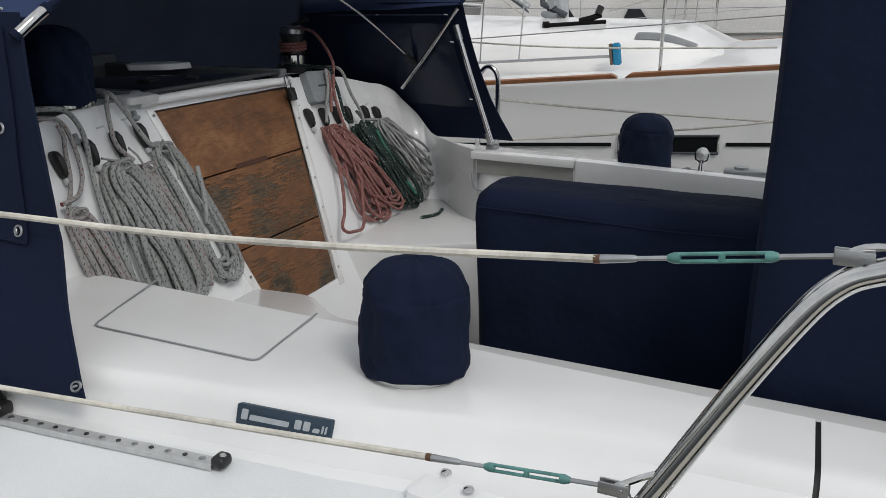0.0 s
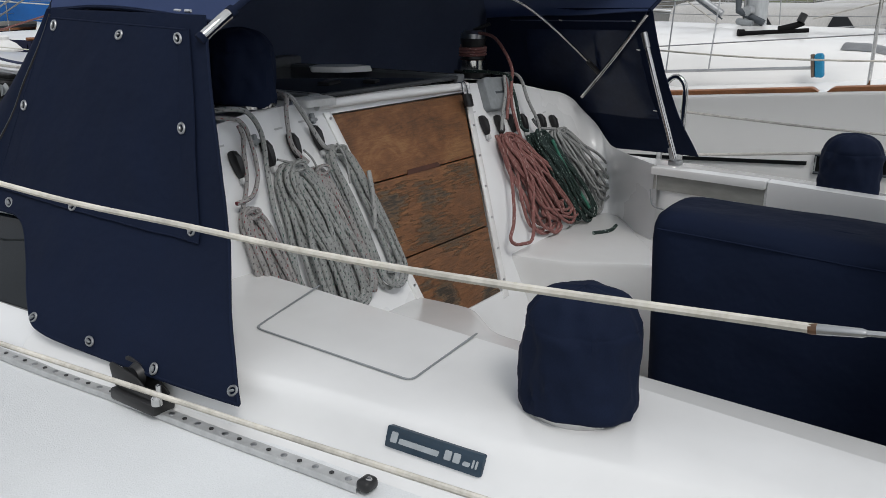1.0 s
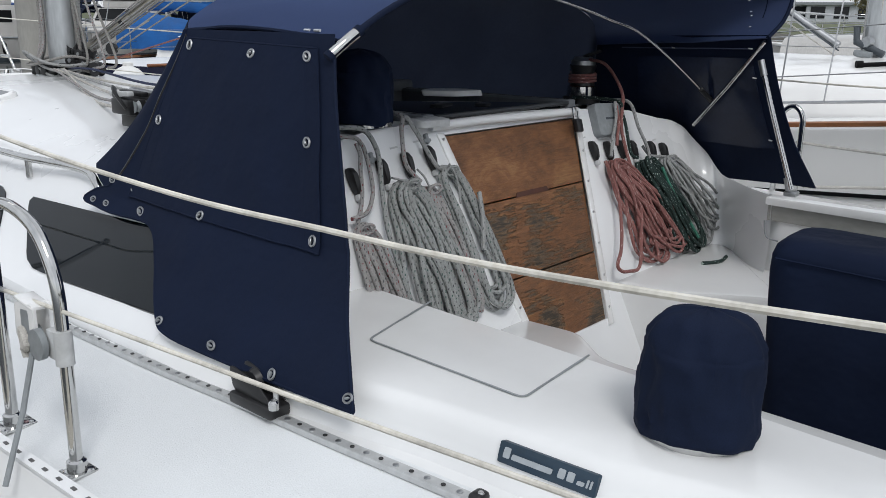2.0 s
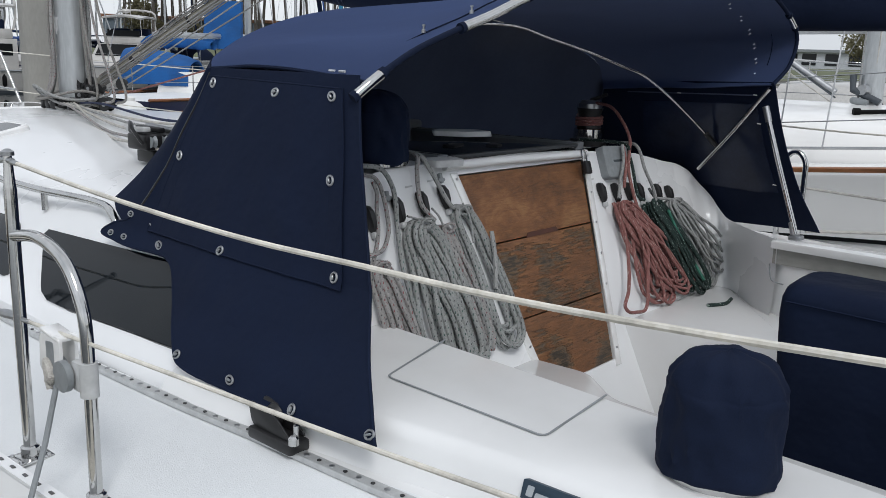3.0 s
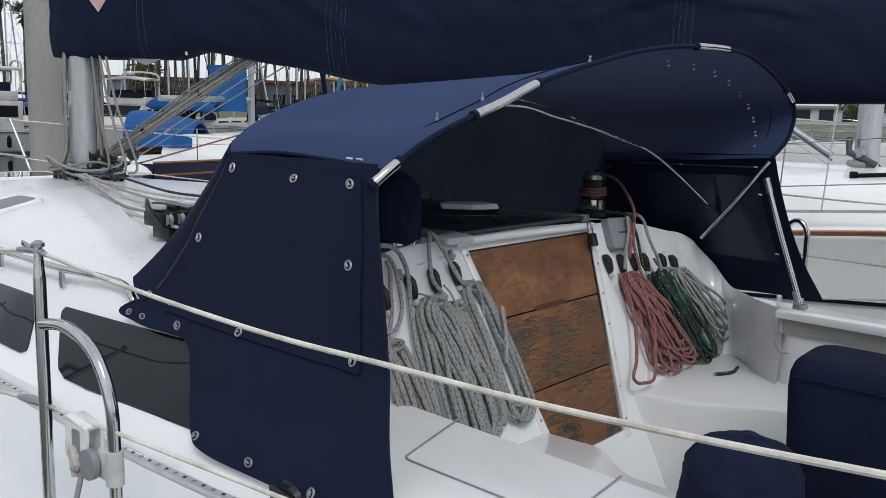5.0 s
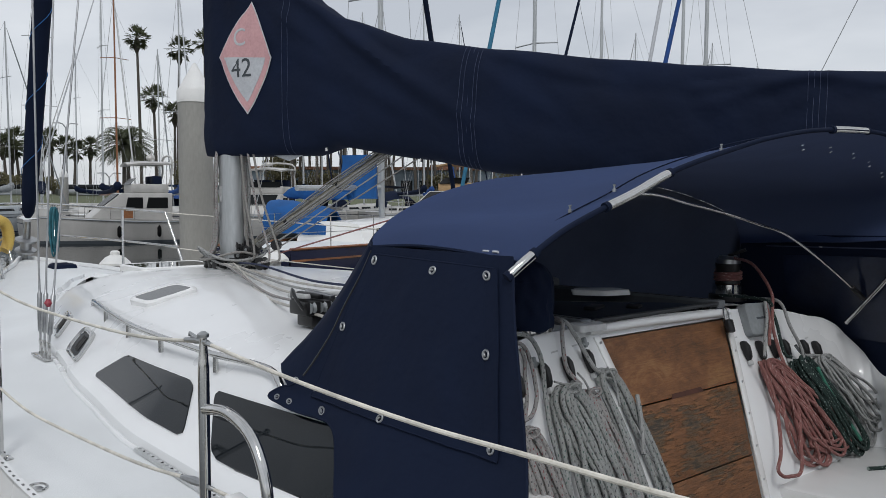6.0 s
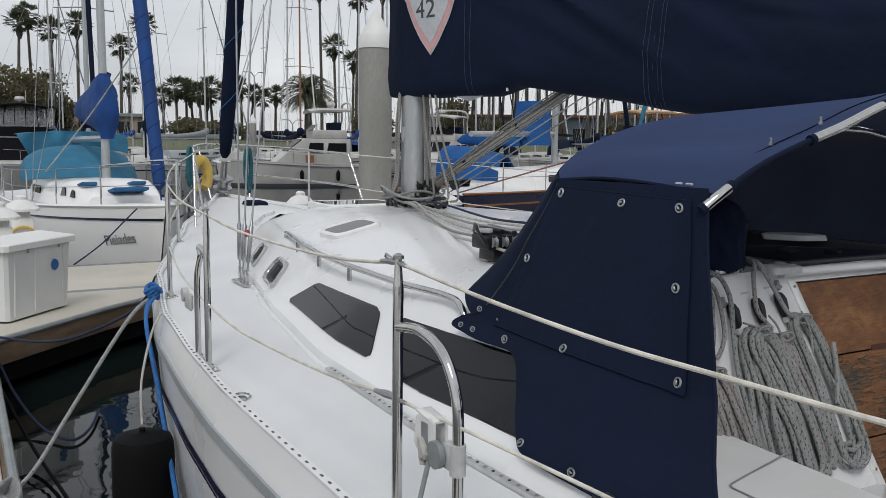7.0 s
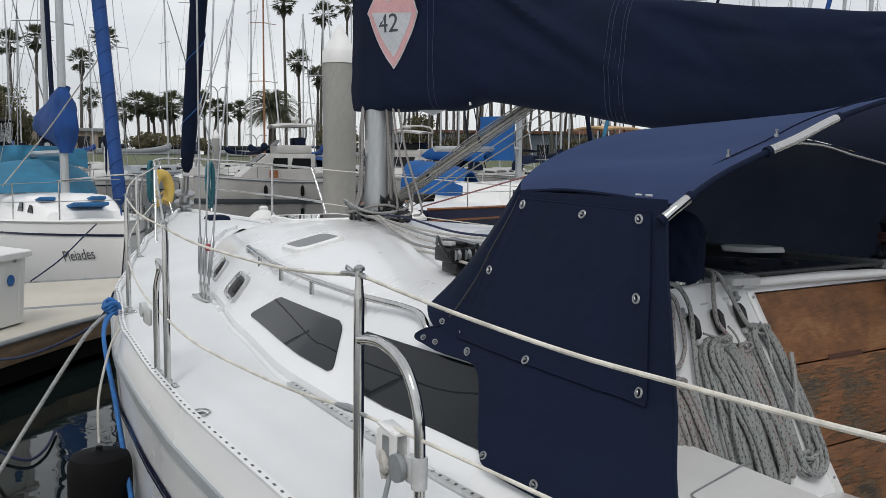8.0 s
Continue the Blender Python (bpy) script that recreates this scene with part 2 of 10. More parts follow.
def teak_board_material():
    """Old varnished plywood: swirling brown figure, with grey cracked streaks where the varnish has gone."""
    m = bpy.data.materials.new("weathered_drop_board")
    m.use_nodes = True
    n, k = m.node_tree.nodes, m.node_tree.links
    b = n["Principled BSDF"]
    co = n.new("ShaderNodeTexCoord")

    def mapped(scale):
        mp = n.new("ShaderNodeMapping")
        mp.inputs["Scale"].default_value = scale
        mp.inputs["Rotation"].default_value = (0, radians(4), 0)
        k.new(co.outputs["Object"], mp.inputs["Vector"])
        return mp.outputs["Vector"]

    def noise_of(vec, scale, detail, twist=0.0):
        t = n.new("ShaderNodeTexNoise")
        t.inputs["Scale"].default_value, t.inputs["Detail"].default_value, t.inputs["Distortion"].default_value = scale, detail, twist
        t.inputs["Roughness"].default_value = 0.62
        k.new(vec, t.inputs["Vector"])
        return t.outputs["Fac"]

    def calc(op, a, c, clamp=False):
        x = n.new("ShaderNodeMath")
        x.operation, x.use_clamp = op, clamp
        for i, v in enumerate((a, c)):
            if isinstance(v, (int, float)):
                x.inputs[i].default_value = v
            else:
                k.new(v, x.inputs[i])
        return x.outputs[0]

    figure = noise_of(mapped((1.0, 3.2, 3.2)), 3.4, 5, 2.6)
    rings = calc("PINGPONG", calc("MULTIPLY", figure, 9.0), 1.0)
    fine = noise_of(mapped((5, 70, 70)), 3.0, 6, 0.3)
    streak = noise_of(mapped((6.5, 70, 70)), 2.0, 11, 0.5)
    patch = noise_of(mapped((1.1, 1.6, 1.6)), 5.0, 4)
    tone = calc("ADD", calc("ADD", calc("MULTIPLY", rings, 0.10), calc("MULTIPLY", fine, 0.26)), calc("MULTIPLY", patch, 0.68))
    ramp = n.new("ShaderNodeValToRGB")
    e = ramp.color_ramp.elements
    e[0].position, e[0].color = 0.26, (0.045, 0.024, 0.012, 1)
    e[1].position, e[1].color = 0.74, (0.33, 0.182, 0.076, 1)
    mid = e.new(0.52)
    mid.color = (0.195, 0.084, 0.033, 1)
    k.new(tone, ramp.inputs["Fac"])
    # the lower boards have lost most of their varnish
    sep, wear = n.new("ShaderNodeSeparateXYZ"), n.new("ShaderNodeMapRange")
    geo = n.new("ShaderNodeNewGeometry")
    k.new(geo.outputs["Position"], sep.inputs[0])
    wear.inputs["From Min"].default_value, wear.inputs["From Max"].default_value = 1.60, 1.53
    wear.inputs["To Min"].default_value, wear.inputs["To Max"].default_value = -0.36, 0.012
    k.new(sep.outputs["Z"], wear.inputs["Value"])
    amount = calc("ADD", calc("ADD", calc("MULTIPLY", streak, 0.9), calc("MULTIPLY", patch, 1.35)), wear.outputs[0])
    grey = calc("MULTIPLY", calc("SUBTRACT", amount, 1.12), 11.0, True)
    crack = calc("MULTIPLY", calc("SUBTRACT", amount, 1.24), 10.0, True)
    mix, mix2 = n.new("ShaderNodeMixRGB"), n.new("ShaderNodeMixRGB")
    k.new(calc("MULTIPLY", grey, 0.72), mix.inputs[0])
    k.new(ramp.outputs["Color"], mix.inputs[1])
    mix.inputs[2].default_value = (0.095, 0.075, 0.050, 1)
    k.new(crack, mix2.inputs[0])
    k.new(mix.outputs[0], mix2.inputs[1])
    mix2.inputs[2].default_value = (0.034, 0.026, 0.018, 1)
    k.new(mix2.outputs[0], b.inputs["Base Color"])
    b.inputs["Roughness"].default_value = 0.55
    bp = n.new("ShaderNodeBump")
    bp.inputs["Distance"].default_value = 0.003
    k.new(calc("SUBTRACT", fine, grey), bp.inputs["Height"])
    k.new(bp.outputs["Normal"], b.inputs["Normal"])
    return m


BOARD = teak_board_material()


def water_material():
    m = bpy.data.materials.new("harbour_water")
    m.use_nodes = True
    n, k = m.node_tree.nodes, m.node_tree.links
    b = n["Principled BSDF"]
    b.inputs["Base Color"].default_value = (0.006, 0.010, 0.010, 1)
    b.inputs["Roughness"].default_value = 0.01
    b.inputs["IOR"].default_value = 1.33
    co, t, t2, ad, bp = n.new("ShaderNodeTexCoord"), n.new("ShaderNodeTexNoise"), n.new("ShaderNodeTexNoise"), n.new("ShaderNodeMath"), n.new("ShaderNodeBump")
    t.inputs["Scale"].default_value, t.inputs["Detail"].default_value = 1.6, 3
    t2.inputs["Scale"].default_value, t2.inputs["Detail"].default_value = 0.5, 2
    for x in (t, t2):
        k.new(co.outputs["Object"], x.inputs["Vector"])
    k.new(t.outputs["Fac"], ad.inputs[0])
    k.new(t2.outputs["Fac"], ad.inputs[1])
    bp.inputs["Distance"].default_value = 0.0065
    k.new(ad.outputs[0], bp.inputs["Height"])
    k.new(bp.outputs["Normal"], b.inputs["Normal"])
    return m


WATER = water_material()

# ---- building tools ----


def thing(name, at, label, category, group="", kind=""):
    """An Empty at the base of a thing, which holds its parts."""
    ob = new(name)
    ob.location = at
    ob.empty_display_size = 0.1
    return tagged(ob, label, category, group, kind)


def root_place(ob):
    p = Vector((0, 0, 0))
    while ob:
        p = p + Vector(ob.location)
        ob = ob.parent
    return p


def mesh_of(name, bm, mat, smooth=True, shift=None):
    if shift is not None:
        bmesh.ops.translate(bm, verts=bm.verts, vec=shift)
    me = bpy.data.meshes.new(name)
    bm.normal_update()
    bm.to_mesh(me)
    bm.free()
    for mm in (mat if isinstance(mat, (list, tuple)) else [mat]):
        me.materials.append(mm)
    if smooth:
        me.polygons.foreach_set("use_smooth", [True] * len(me.polygons))
        me.set_sharp_from_angle(angle=radians(38))
    return me


def part(name, bm, mat, parent, label="", smooth=True):
    """Links a bmesh given in world places as one mesh object under a thing or a part."""
    ob = new(name, mesh_of(name, bm, mat, smooth, -root_place(parent)))
    ob.parent = parent
    return tagged(ob, label)


def single(name, bm, mat, at, label, category, group="", kind="", smooth=True):
    """A thing of one mesh, given in world places, with its origin at the base."""
    ob = new(name, mesh_of(name, bm, mat, smooth, -Vector(at)))
    ob.location = at
    return tagged(ob, label, category, group, kind)


def curve_points(pts, per=8, closed=False):
    """A smooth line through points."""
    p = [Vector(q) for q in pts]
    out, n = [], len(p)
    for i in range(n if closed else n - 1):
        a, b, c, d = (p[(i + j) % n] if closed else p[min(max(i + j, 0), n - 1)] for j in (-1, 0, 1, 2))
        for s in range(per):
            t = s / per
            out.append(0.5 * ((2 * b) + (c - a) * t + (2 * a - 5 * b + 4 * c - d) * t * t + (3 * b - a - 3 * c + d) * t ** 3))
    if not closed:
        out.append(p[-1])
    return out


def tube(bm, pts, r, n=10, closed=False, flat=1.0):
    """A round bar along points; r one radius or one a point."""
    p = [Vector(q) for q in pts]
    m = len(p)
    rs = r if isinstance(r, (list, tuple)) else [r] * m
    rings, up = [], None
    for i in range(m):
        a, b = (p[i - 1], p[(i + 1) % m]) if closed else (p[max(i - 1, 0)], p[min(i + 1, m - 1)])
        d = (b - a).normalized()
        if up is None:
            up = Vector((0, 0, 1)) if abs(d.z) < 0.9 else Vector((1, 0, 0))
        side_v = d.cross(up)
        side_v = side_v.normalized() if side_v.length > 1e-6 else d.orthogonal().normalized()
        up = side_v.cross(d).normalized()
        rings.append([bm.verts.new(p[i] + (side_v * math.cos(2 * math.pi * j / n) + up * flat * math.sin(2 * math.pi * j / n)) * rs[i]) for j in range(n)])
    uv, run = bm.loops.layers.uv.verify(), 0.0
    for i in range(m if closed else m - 1):
        q, s = rings[i], rings[(i + 1) % m]
        step = (p[(i + 1) % m] - p[i]).length
        for j in range(n):
            f = bm.faces.new((q[j], q[(j + 1) % n], s[(j + 1) % n], s[j]))
            for lp, c in zip(f.loops, ((run, j / n), (run, (j + 1) / n), (run + step, (j + 1) / n), (run + step, j / n))):
                lp[uv].uv = c
        run += step
    if not closed:
        bm.faces.new(rings[0][::-1])
        bm.faces.new(rings[-1])
    return bm


def sheet(bm, rows, thick=0.0, wrap=False):
    """A surface through rows of points; thick closes it with a second side below."""
    g = [[bm.verts.new(q) for q in row] for row in rows]
    m, n = len(g), len(g[0])
    fs = []
    for i in range(m - 1):
        for j in range(n if wrap else n - 1):
            fs.append(bm.faces.new((g[i][j], g[i + 1][j], g[i + 1][(j + 1) % n], g[i][(j + 1) % n])))
    if thick:
        bm.normal_update()
        bmesh.ops.solidify(bm, geom=fs, thickness=thick)
    return bm


def spin(bm, profile, centre, n=24, axis="z"):
    """A turned body from (radius, height) pairs."""
    c = Vector(centre)
    rings = []
    for r, h in profile:
        ring = []
        for j in range(n):
            a = 2 * math.pi * j / n
            v = {"z": (r * math.cos(a), r * math.sin(a), h), "x": (h, r * math.cos(a), r * math.sin(a)), "y": (r * math.cos(a), h, r * math.sin(a))}[axis]
            ring.append(bm.verts.new(c + Vector(v)))
        rings.append(ring)
    for a, b in zip(rings, rings[1:]):
        for j in range(n):
            bm.faces.new((a[j], a[(j + 1) % n], b[(j + 1) % n], b[j]))
    bm.faces.new(rings[0][::-1])
    bm.faces.new(rings[-1])
    bmesh.ops.recalc_face_normals(bm, faces=bm.faces)
    return bm


def block(bm, centre, size, bevel=0.0, turn=None, seg=2):
    """A box with rounded edges; turn is a rotation in degrees."""
    got = bmesh.ops.create_cube(bm, size=1.0)["verts"]
    bmesh.ops.scale(bm, verts=got, vec=size)
    if bevel:
        es = list({e for v in got for e in v.link_edges})
        made = bmesh.ops.bevel(bm, geom=es, offset=bevel, segments=seg, affect="EDGES", profile=0.5)
        got = list({v for f in made["faces"] for v in f.verts} | {v for v in got if v.is_valid})
    m = Matrix.Translation(centre) @ (Euler([radians(a) for a in turn]).to_matrix().to_4x4() if turn else Matrix())
    bmesh.ops.transform(bm, matrix=m, verts=got)
    return bm


def slab(bm, outline, push, bevel=0.0):
    """A plate with an outline of 3D points, thickened along push, edges rounded."""
    top = [bm.verts.new(q) for q in outline]
    low = [bm.verts.new(Vector(q) + Vector(push)) for q in outline]
    n = len(top)
    fs = [bm.faces.new(top), bm.faces.new(low[::-1])]
    for i in range(n):
        fs.append(bm.faces.new((top[i], low[i], low[(i + 1) % n], top[(i + 1) % n])))
    bmesh.ops.recalc_face_normals(bm, faces=fs)
    if bevel:
        es = [e for e in fs[0].edges]
        bmesh.ops.bevel(bm, geom=es, offset=bevel, segments=2, affect="EDGES", profile=0.5)
    return bm


def rounded(points, r, n=4):
    """Rounds the corners of a closed outline."""
    p = [Vector(q) for q in points]
    out = []
    for i, c in enumerate(p):
        a, b = p[i - 1], p[(i + 1) % len(p)]
        ra, rb = min(r, (a - c).length * 0.45), min(r, (b - c).length * 0.45)
        s, e = c + (a - c).normalized() * ra, c + (b - c).normalized() * rb
        for j in range(n + 1):
            t = j / n
            out.append((1 - t) ** 2 * s + 2 * t * (1 - t) * c + t * t * e)
    return out


def B():
    return bmesh.new()
# ---- lines of the boat: x to starboard, y to the bow, z up from the water ----
def lin(table, y):
    for (a, va), (b, vb) in zip(table, table[1:]):
        if y <= b:
            k = max(0.0, (y - a) / (b - a))
            k = k if len(table) < 4 else k * k * (3 - 2 * k) * 0.35 + k * 0.65
            return va + (vb - va) * k
    return table[-1][1]


HALF = [(-4.2, 1.50), (-2.0, 1.72), (-0.8, 1.80), (1.2, 1.88), (2.3, 1.915), (2.8, 1.90), (3.6, 1.85), (4.7, 1.67), (5.7, 1.39), (7.0, 0.99), (8.1, 0.57), (9.0, 0.20), (9.5, 0.02)]
SHEER = [(-4.2, 1.24), (1.2, 1.25), (2.6, 1.285), (4.2, 1.33), (7.0, 1.43), (9.5, 1.56)]
BASE = [(-1.0, 1.38), (1.0, 1.415), (1.4, 1.45), (2.4, 1.47), (3.25, 1.38), (4.07, 1.25), (5.2, 0.98), (6.2, 0.62), (6.9, 0.30), (7.3, 0.03)]
EDGE = [(0.7, 1.23), (2.2, 1.225), (3.3, 1.15), (4.1, 1.04), (5.26, 0.80), (6.2, 0.48), (6.9, 0.20), (7.3, 0.01)]
EDGE_Z = [(0.7, 1.665), (4.1, 1.66), (5.2, 1.635), (6.0, 1.56), (6.8, 1.47), (7.3, 1.43)]
CROWN = [(0.7, 1.85), (3.0, 1.82), (4.6, 1.785), (5.3, 1.745), (6.0, 1.64), (6.8, 1.51), (7.3, 1.44)]


def deck_z(x, y):
    return lin(SHEER, y) + 0.15 * min(0.55, max(0.0, lin(HALF, y) - abs(x)))


def side(y, s):
    """A point of the port cabin side, s from 0 at the deck to 1 at the roof's edge."""
    b, e = lin(BASE, y), lin(EDGE, y)
    z0 = deck_z(b, y)
    return (-(b + (e - b) * s), y, z0 + (lin(EDGE_Z, y) - z0) * s)


def bulk_y(z):
    return 1.055 - 0.43 * (1.79 - z)

# ---- water ----
bm = B()
slab(bm, [(-1500, -1500, 0), (1500, -1500, 0), (1500, 1500, 0), (-1500, 1500, 0)], (0, 0, -0.5))
single("water", bm, WATER, (0, 0, 0), "dark green calm harbour water with soft ripples", "water", kind="structure", smooth=False)


# ---- the sailboat: hull, deck, coachroof, coamings, cockpit ----
boat = thing("sailboat", (0, 2.5, 0), "white fibreglass cruising sailboat with navy canvas, moored in a slip", "sailboat")


def steps(a, b, d):
    n = max(2, round((b - a) / d))
    return [a + (b - a) * i / n for i in range(n + 1)]


def hull_row(y, sgn):
    h, z = lin(HALF, y), lin(SHEER, y)
    fore = max(0.0, (y - 5.0) / 4.5)
    w = 1.0 - 0.45 * fore
    prof = [(1.0, 0.035), (1.004, 0.0), (1.012, -0.05), (1.015, -0.10), (1.013, -0.16), (1.008, -0.30), (1.0, -0.5), (0.985 * (0.55 + 0.45 * w), -0.8), (0.94 * w, -1.05), (0.86 * w, -1.25), (0.55 * w, -1.6)]
    return [(sgn * max(0.004, h) * k, y - 0.45 * fore * max(0.0, -d), z + d) for k, d in prof]


for sgn in (-1, 1):
    bm = B()
    rows = [hull_row(y, sgn) for y in steps(-4.2, 9.5, 0.25)]
    sheet(bm, rows if sgn > 0 else [r for r in rows])
    if sgn < 0:
        bmesh.ops.reverse_faces(bm, faces=bm.faces)
    part("hull_side", bm, GELCOAT, boat, "glossy white topside")
    for name, d0, d1, mat, lab in (("rub_strake", -0.095, -0.135, GREY_STRIPE, "grey rub strake"), ("stripe", -0.33, -0.365, NAVY_PAINT, "navy stripe"), ("stripe", -0.38, -0.392, NAVY_PAINT, "thin navy stripe")):
        bm = B()
        rows = []
        for y in steps(-4.2, 9.35, 0.25):
            h, z = lin(HALF, y), lin(SHEER, y)
            fore = max(0.0, (y - 5.0) / 4.5)
            o = 0.012 if name == "rub_strake" else 0.004
            rows.append([(sgn * (h * 1.014 + o * k), y - 0.45 * fore * abs(d), z + d) for d, k in ((d0, 0), (d0, 1), (d1, 1), (d1, 0))] if name == "rub_strake" else
                        [(sgn * (h * (1.0075 if d0 > -0.37 else 1.0055) + 0.0035), y - 0.45 * fore * abs(d), z + d) for d in (d0, d1)])
        sheet(bm, rows)
        bmesh.ops.recalc_face_normals(bm, faces=bm.faces)
        part(name, bm, mat, boat, lab)
    # side deck
    bm = B()
    rows = []
    for y in steps(-4.2, 9.45, 0.2):
        h = lin(HALF, y) - 0.01
        inner = max(0.0, lin(BASE, y) - 0.08) if y > 0.6 else 1.08
        inner = min(inner, h)
        rows.append([(sgn * (h + (inner - h) * k), y, deck_z(h + (inner - h) * k, y)) for k in (0, 0.15, 0.35, 0.6, 0.8, 1)])
    sheet(bm, rows)
    bmesh.ops.recalc_face_normals(bm, faces=bm.faces)
    if bm.faces[:][0].normal.z < 0:
        bmesh.ops.reverse_faces(bm, faces=bm.faces)
    part("side_deck", bm, NONSKID, boat, "white side deck with fine nonskid texture")
    # toe rail: a low perforated alloy strip with screws
    bm = B()
    rows = []
    for y in steps(-4.2, 9.4, 0.2):
        h, z = max(0.03, lin(HALF, y)), lin(SHEER, y)
        rows.append([(sgn * (h - 0.002), y, z + 0.01), (sgn * (h - 0.002), y, z + 0.042), (sgn * (h - 0.030), y, z + 0.042), (sgn * (h - 0.034), y, z + 0.008)])
    sheet(bm, rows)
    bmesh.ops.recalc_face_normals(bm, faces=bm.faces)
    part("toe_rail", bm, GELCOAT, boat, "white moulded toe rail")

head = B()
block(head, (0, 0, 0), (0.007, 0.015, 0.003))
head = mesh_of("rail_slot", head, material("dark_slot", (0.09, 0.09, 0.09), 0.5), False)
for y in steps(0.2, 8.6, 0.055):
    ob = new("rail_slot", head)
    ob.parent = boat
    ob.location = Vector((-(lin(HALF, y) - 0.016), y, lin(SHEER, y) + 0.0425)) - Vector(boat.location)

# coachroof


def roof_row(y, sgn=-1):
    b, e, ez, c = lin(BASE, y), lin(EDGE, y), lin(EDGE_Z, y), lin(CROWN, y)
    z0 = deck_z(b, y)
    s = [(b + 0.010, z0 - 0.012), (b + 0.006, z0 + 0.003), (b, z0 + 0.03)]
    for k in (0.2, 0.4, 0.6, 0.8, 0.9):
        s.append((b + (e - b) * k, z0 + (ez - z0) * k))
    s += [(e + 0.004, ez - 0.012), (e - 0.02, ez + 0.010), (e - 0.06, ez + 0.022)]
    z1 = ez + 0.022
    for k in (0.8, 0.6, 0.4, 0.2, 0.0):
        xx = max(0.0, (e - 0.06)) * k
        s.append((xx, z1 + (c - z1) * (1 - (xx / max(0.01, e - 0.06)) ** 3)))
    return [(sgn * max(0.0, x), y, z) for x, z in s]


def roof_z(x, y):
    e, ez, c = lin(EDGE, y), lin(EDGE_Z, y), lin(CROWN, y)
    return ez + 0.022 + (c - ez - 0.022) * (1 - min(1.0, abs(x) / max(0.01, e - 0.06)) ** 3)


bm = B()
for sgn in (-1, 1):
    rows = []
    for y in steps(1.07, 7.28, 0.13):
        rows.append(roof_row(y, sgn))
    sheet(bm, rows)
bmesh.ops.remove_doubles(bm, verts=bm.verts, dist=0.0008)
bmesh.ops.recalc_face_normals(bm, faces=bm.faces)
roof = part("coachroof", bm, GELCOAT, boat, "white moulded coachroof")

# dark windows in the port cabin side


def side_panel(points, r, out, thick):
    """A panel that lies on the cabin side; its outline as pairs of y and height share."""
    flat = rounded([(p[0], p[1] * 0.36, 0) for p in points], r, 6)
    s0, s1 = min(q.y for q in flat), max(q.y for q in flat)
    rows = []
    for i in range(15):
        s = s0 + (s1 - s0) * (i / 14 * 0.996 + 0.002)
        xs = []
        for p, q in zip(flat, flat[1:] + flat[:1]):
            if (p.y - s) * (q.y - s) <= 0 and p.y != q.y:
                xs.append(p.x + (q.x - p.x) * (s - p.y) / (q.y - p.y))
        ya, yb = min(xs), max(xs)
        rows.append([Vector(side(ya + (yb - ya) * j / 16, s / 0.36)) + Vector((-0.83, 0.1, 0.55)) * out for j in range(17)])
    b2 = B()
    sheet(b2, rows)
    bmesh.ops.recalc_face_normals(b2, faces=b2.faces)
    if b2.faces[:][0].normal.x > 0:
        bmesh.ops.reverse_faces(b2, faces=b2.faces)
    bmesh.ops.solidify(b2, geom=b2.faces[:], thickness=thick)
    return b2


for pts in ([(3.24, 0.24), (3.02, 0.66), (2.24, 0.73), (2.09, 0.24)], [(2.07, 0.73), (0.98, 0.82), (0.90, 0.22), (1.86, 0.21)]):
    part("window", side_panel(pts, 0.05, 0.005, 0.012), ACRYLIC, boat, "smoked acrylic cabin window")


def on_side(y, s, out):
    return Vector(side(y, s)) + Vector((-0.83, 0.1, 0.55)) * out


for y in (3.75, 4.46):
    def ring(g, out):
        flat = rounded([(y + 0.185 - g, (0.17 + g * 1.7) * 0.36, 0), (y + 0.155 - g, (0.67 - g * 1.7) * 0.36, 0), (y - 0.150 + g, (0.66 - g * 1.7) * 0.36, 0), (y - 0.175 + g, (0.17 + g * 1.7) * 0.36, 0)], 0.065, 6)
        return [on_side(q.x, q.y / 0.36, out) for q in flat]
    bm = B()
    sheet(bm, [ring(0.0, -0.004), ring(0.0, 0.010), ring(0.010, 0.018), ring(0.022, 0.019), ring(0.032, 0.012), ring(0.040, 0.013), ring(0.046, 0.004)], wrap=True)
    bmesh.ops.recalc_face_normals(bm, faces=bm.faces)
    f = part("portlight", bm, STEEL, boat, "oval stainless portlight")
    bm = B()
    glass = ring(0.042, 0.008)
    bm.faces.new([bm.verts.new(q) for q in glass])
    bmesh.ops.solidify(bm, geom=bm.faces[:], thickness=0.006)
    bmesh.ops.recalc_face_normals(bm, faces=bm.faces)
    part("glass", bm, PORT_GLASS, f)
    for k in (0.30, 0.5, 0.70):
        bm = B()
        a, b = on_side(y + 0.09 - 0.18 * k, 0.30, 0.012), on_side(y + 0.09 - 0.18 * k, 0.54, 0.012)
        tube(bm, [a, b], 0.0028, 5)
        part("guard_bar", bm, BLACK, f)
# rounded cove where the cabin side meets the deck
bm = B()
tube(bm, [(-(lin(BASE, y) + 0.022), y, deck_z(lin(BASE, y) + 0.022, y) + 0.001) for y in steps(1.25, 7.1, 0.09)], 0.011, 8)
part("cove", bm, GELCOAT, boat, "rounded white cove along the cabin side")

# coamings beside the cockpit


OUTER = [(-4.0, 1.16), (-0.6, 1.20), (-0.3, 1.25), (-0.12, 1.294), (0.0, 1.306), (0.25, 1.322), (0.5, 1.36), (0.80, 1.380), (1.0, 1.376), (1.13, 1.370), (1.4, 1.36)]
FLARE = [(-4.0, 0.87), (0.40, 0.87), (0.55, 0.94), (0.68, 1.08), (0.80, 1.24), (1.0, 1.36), (1.4, 1.38)]


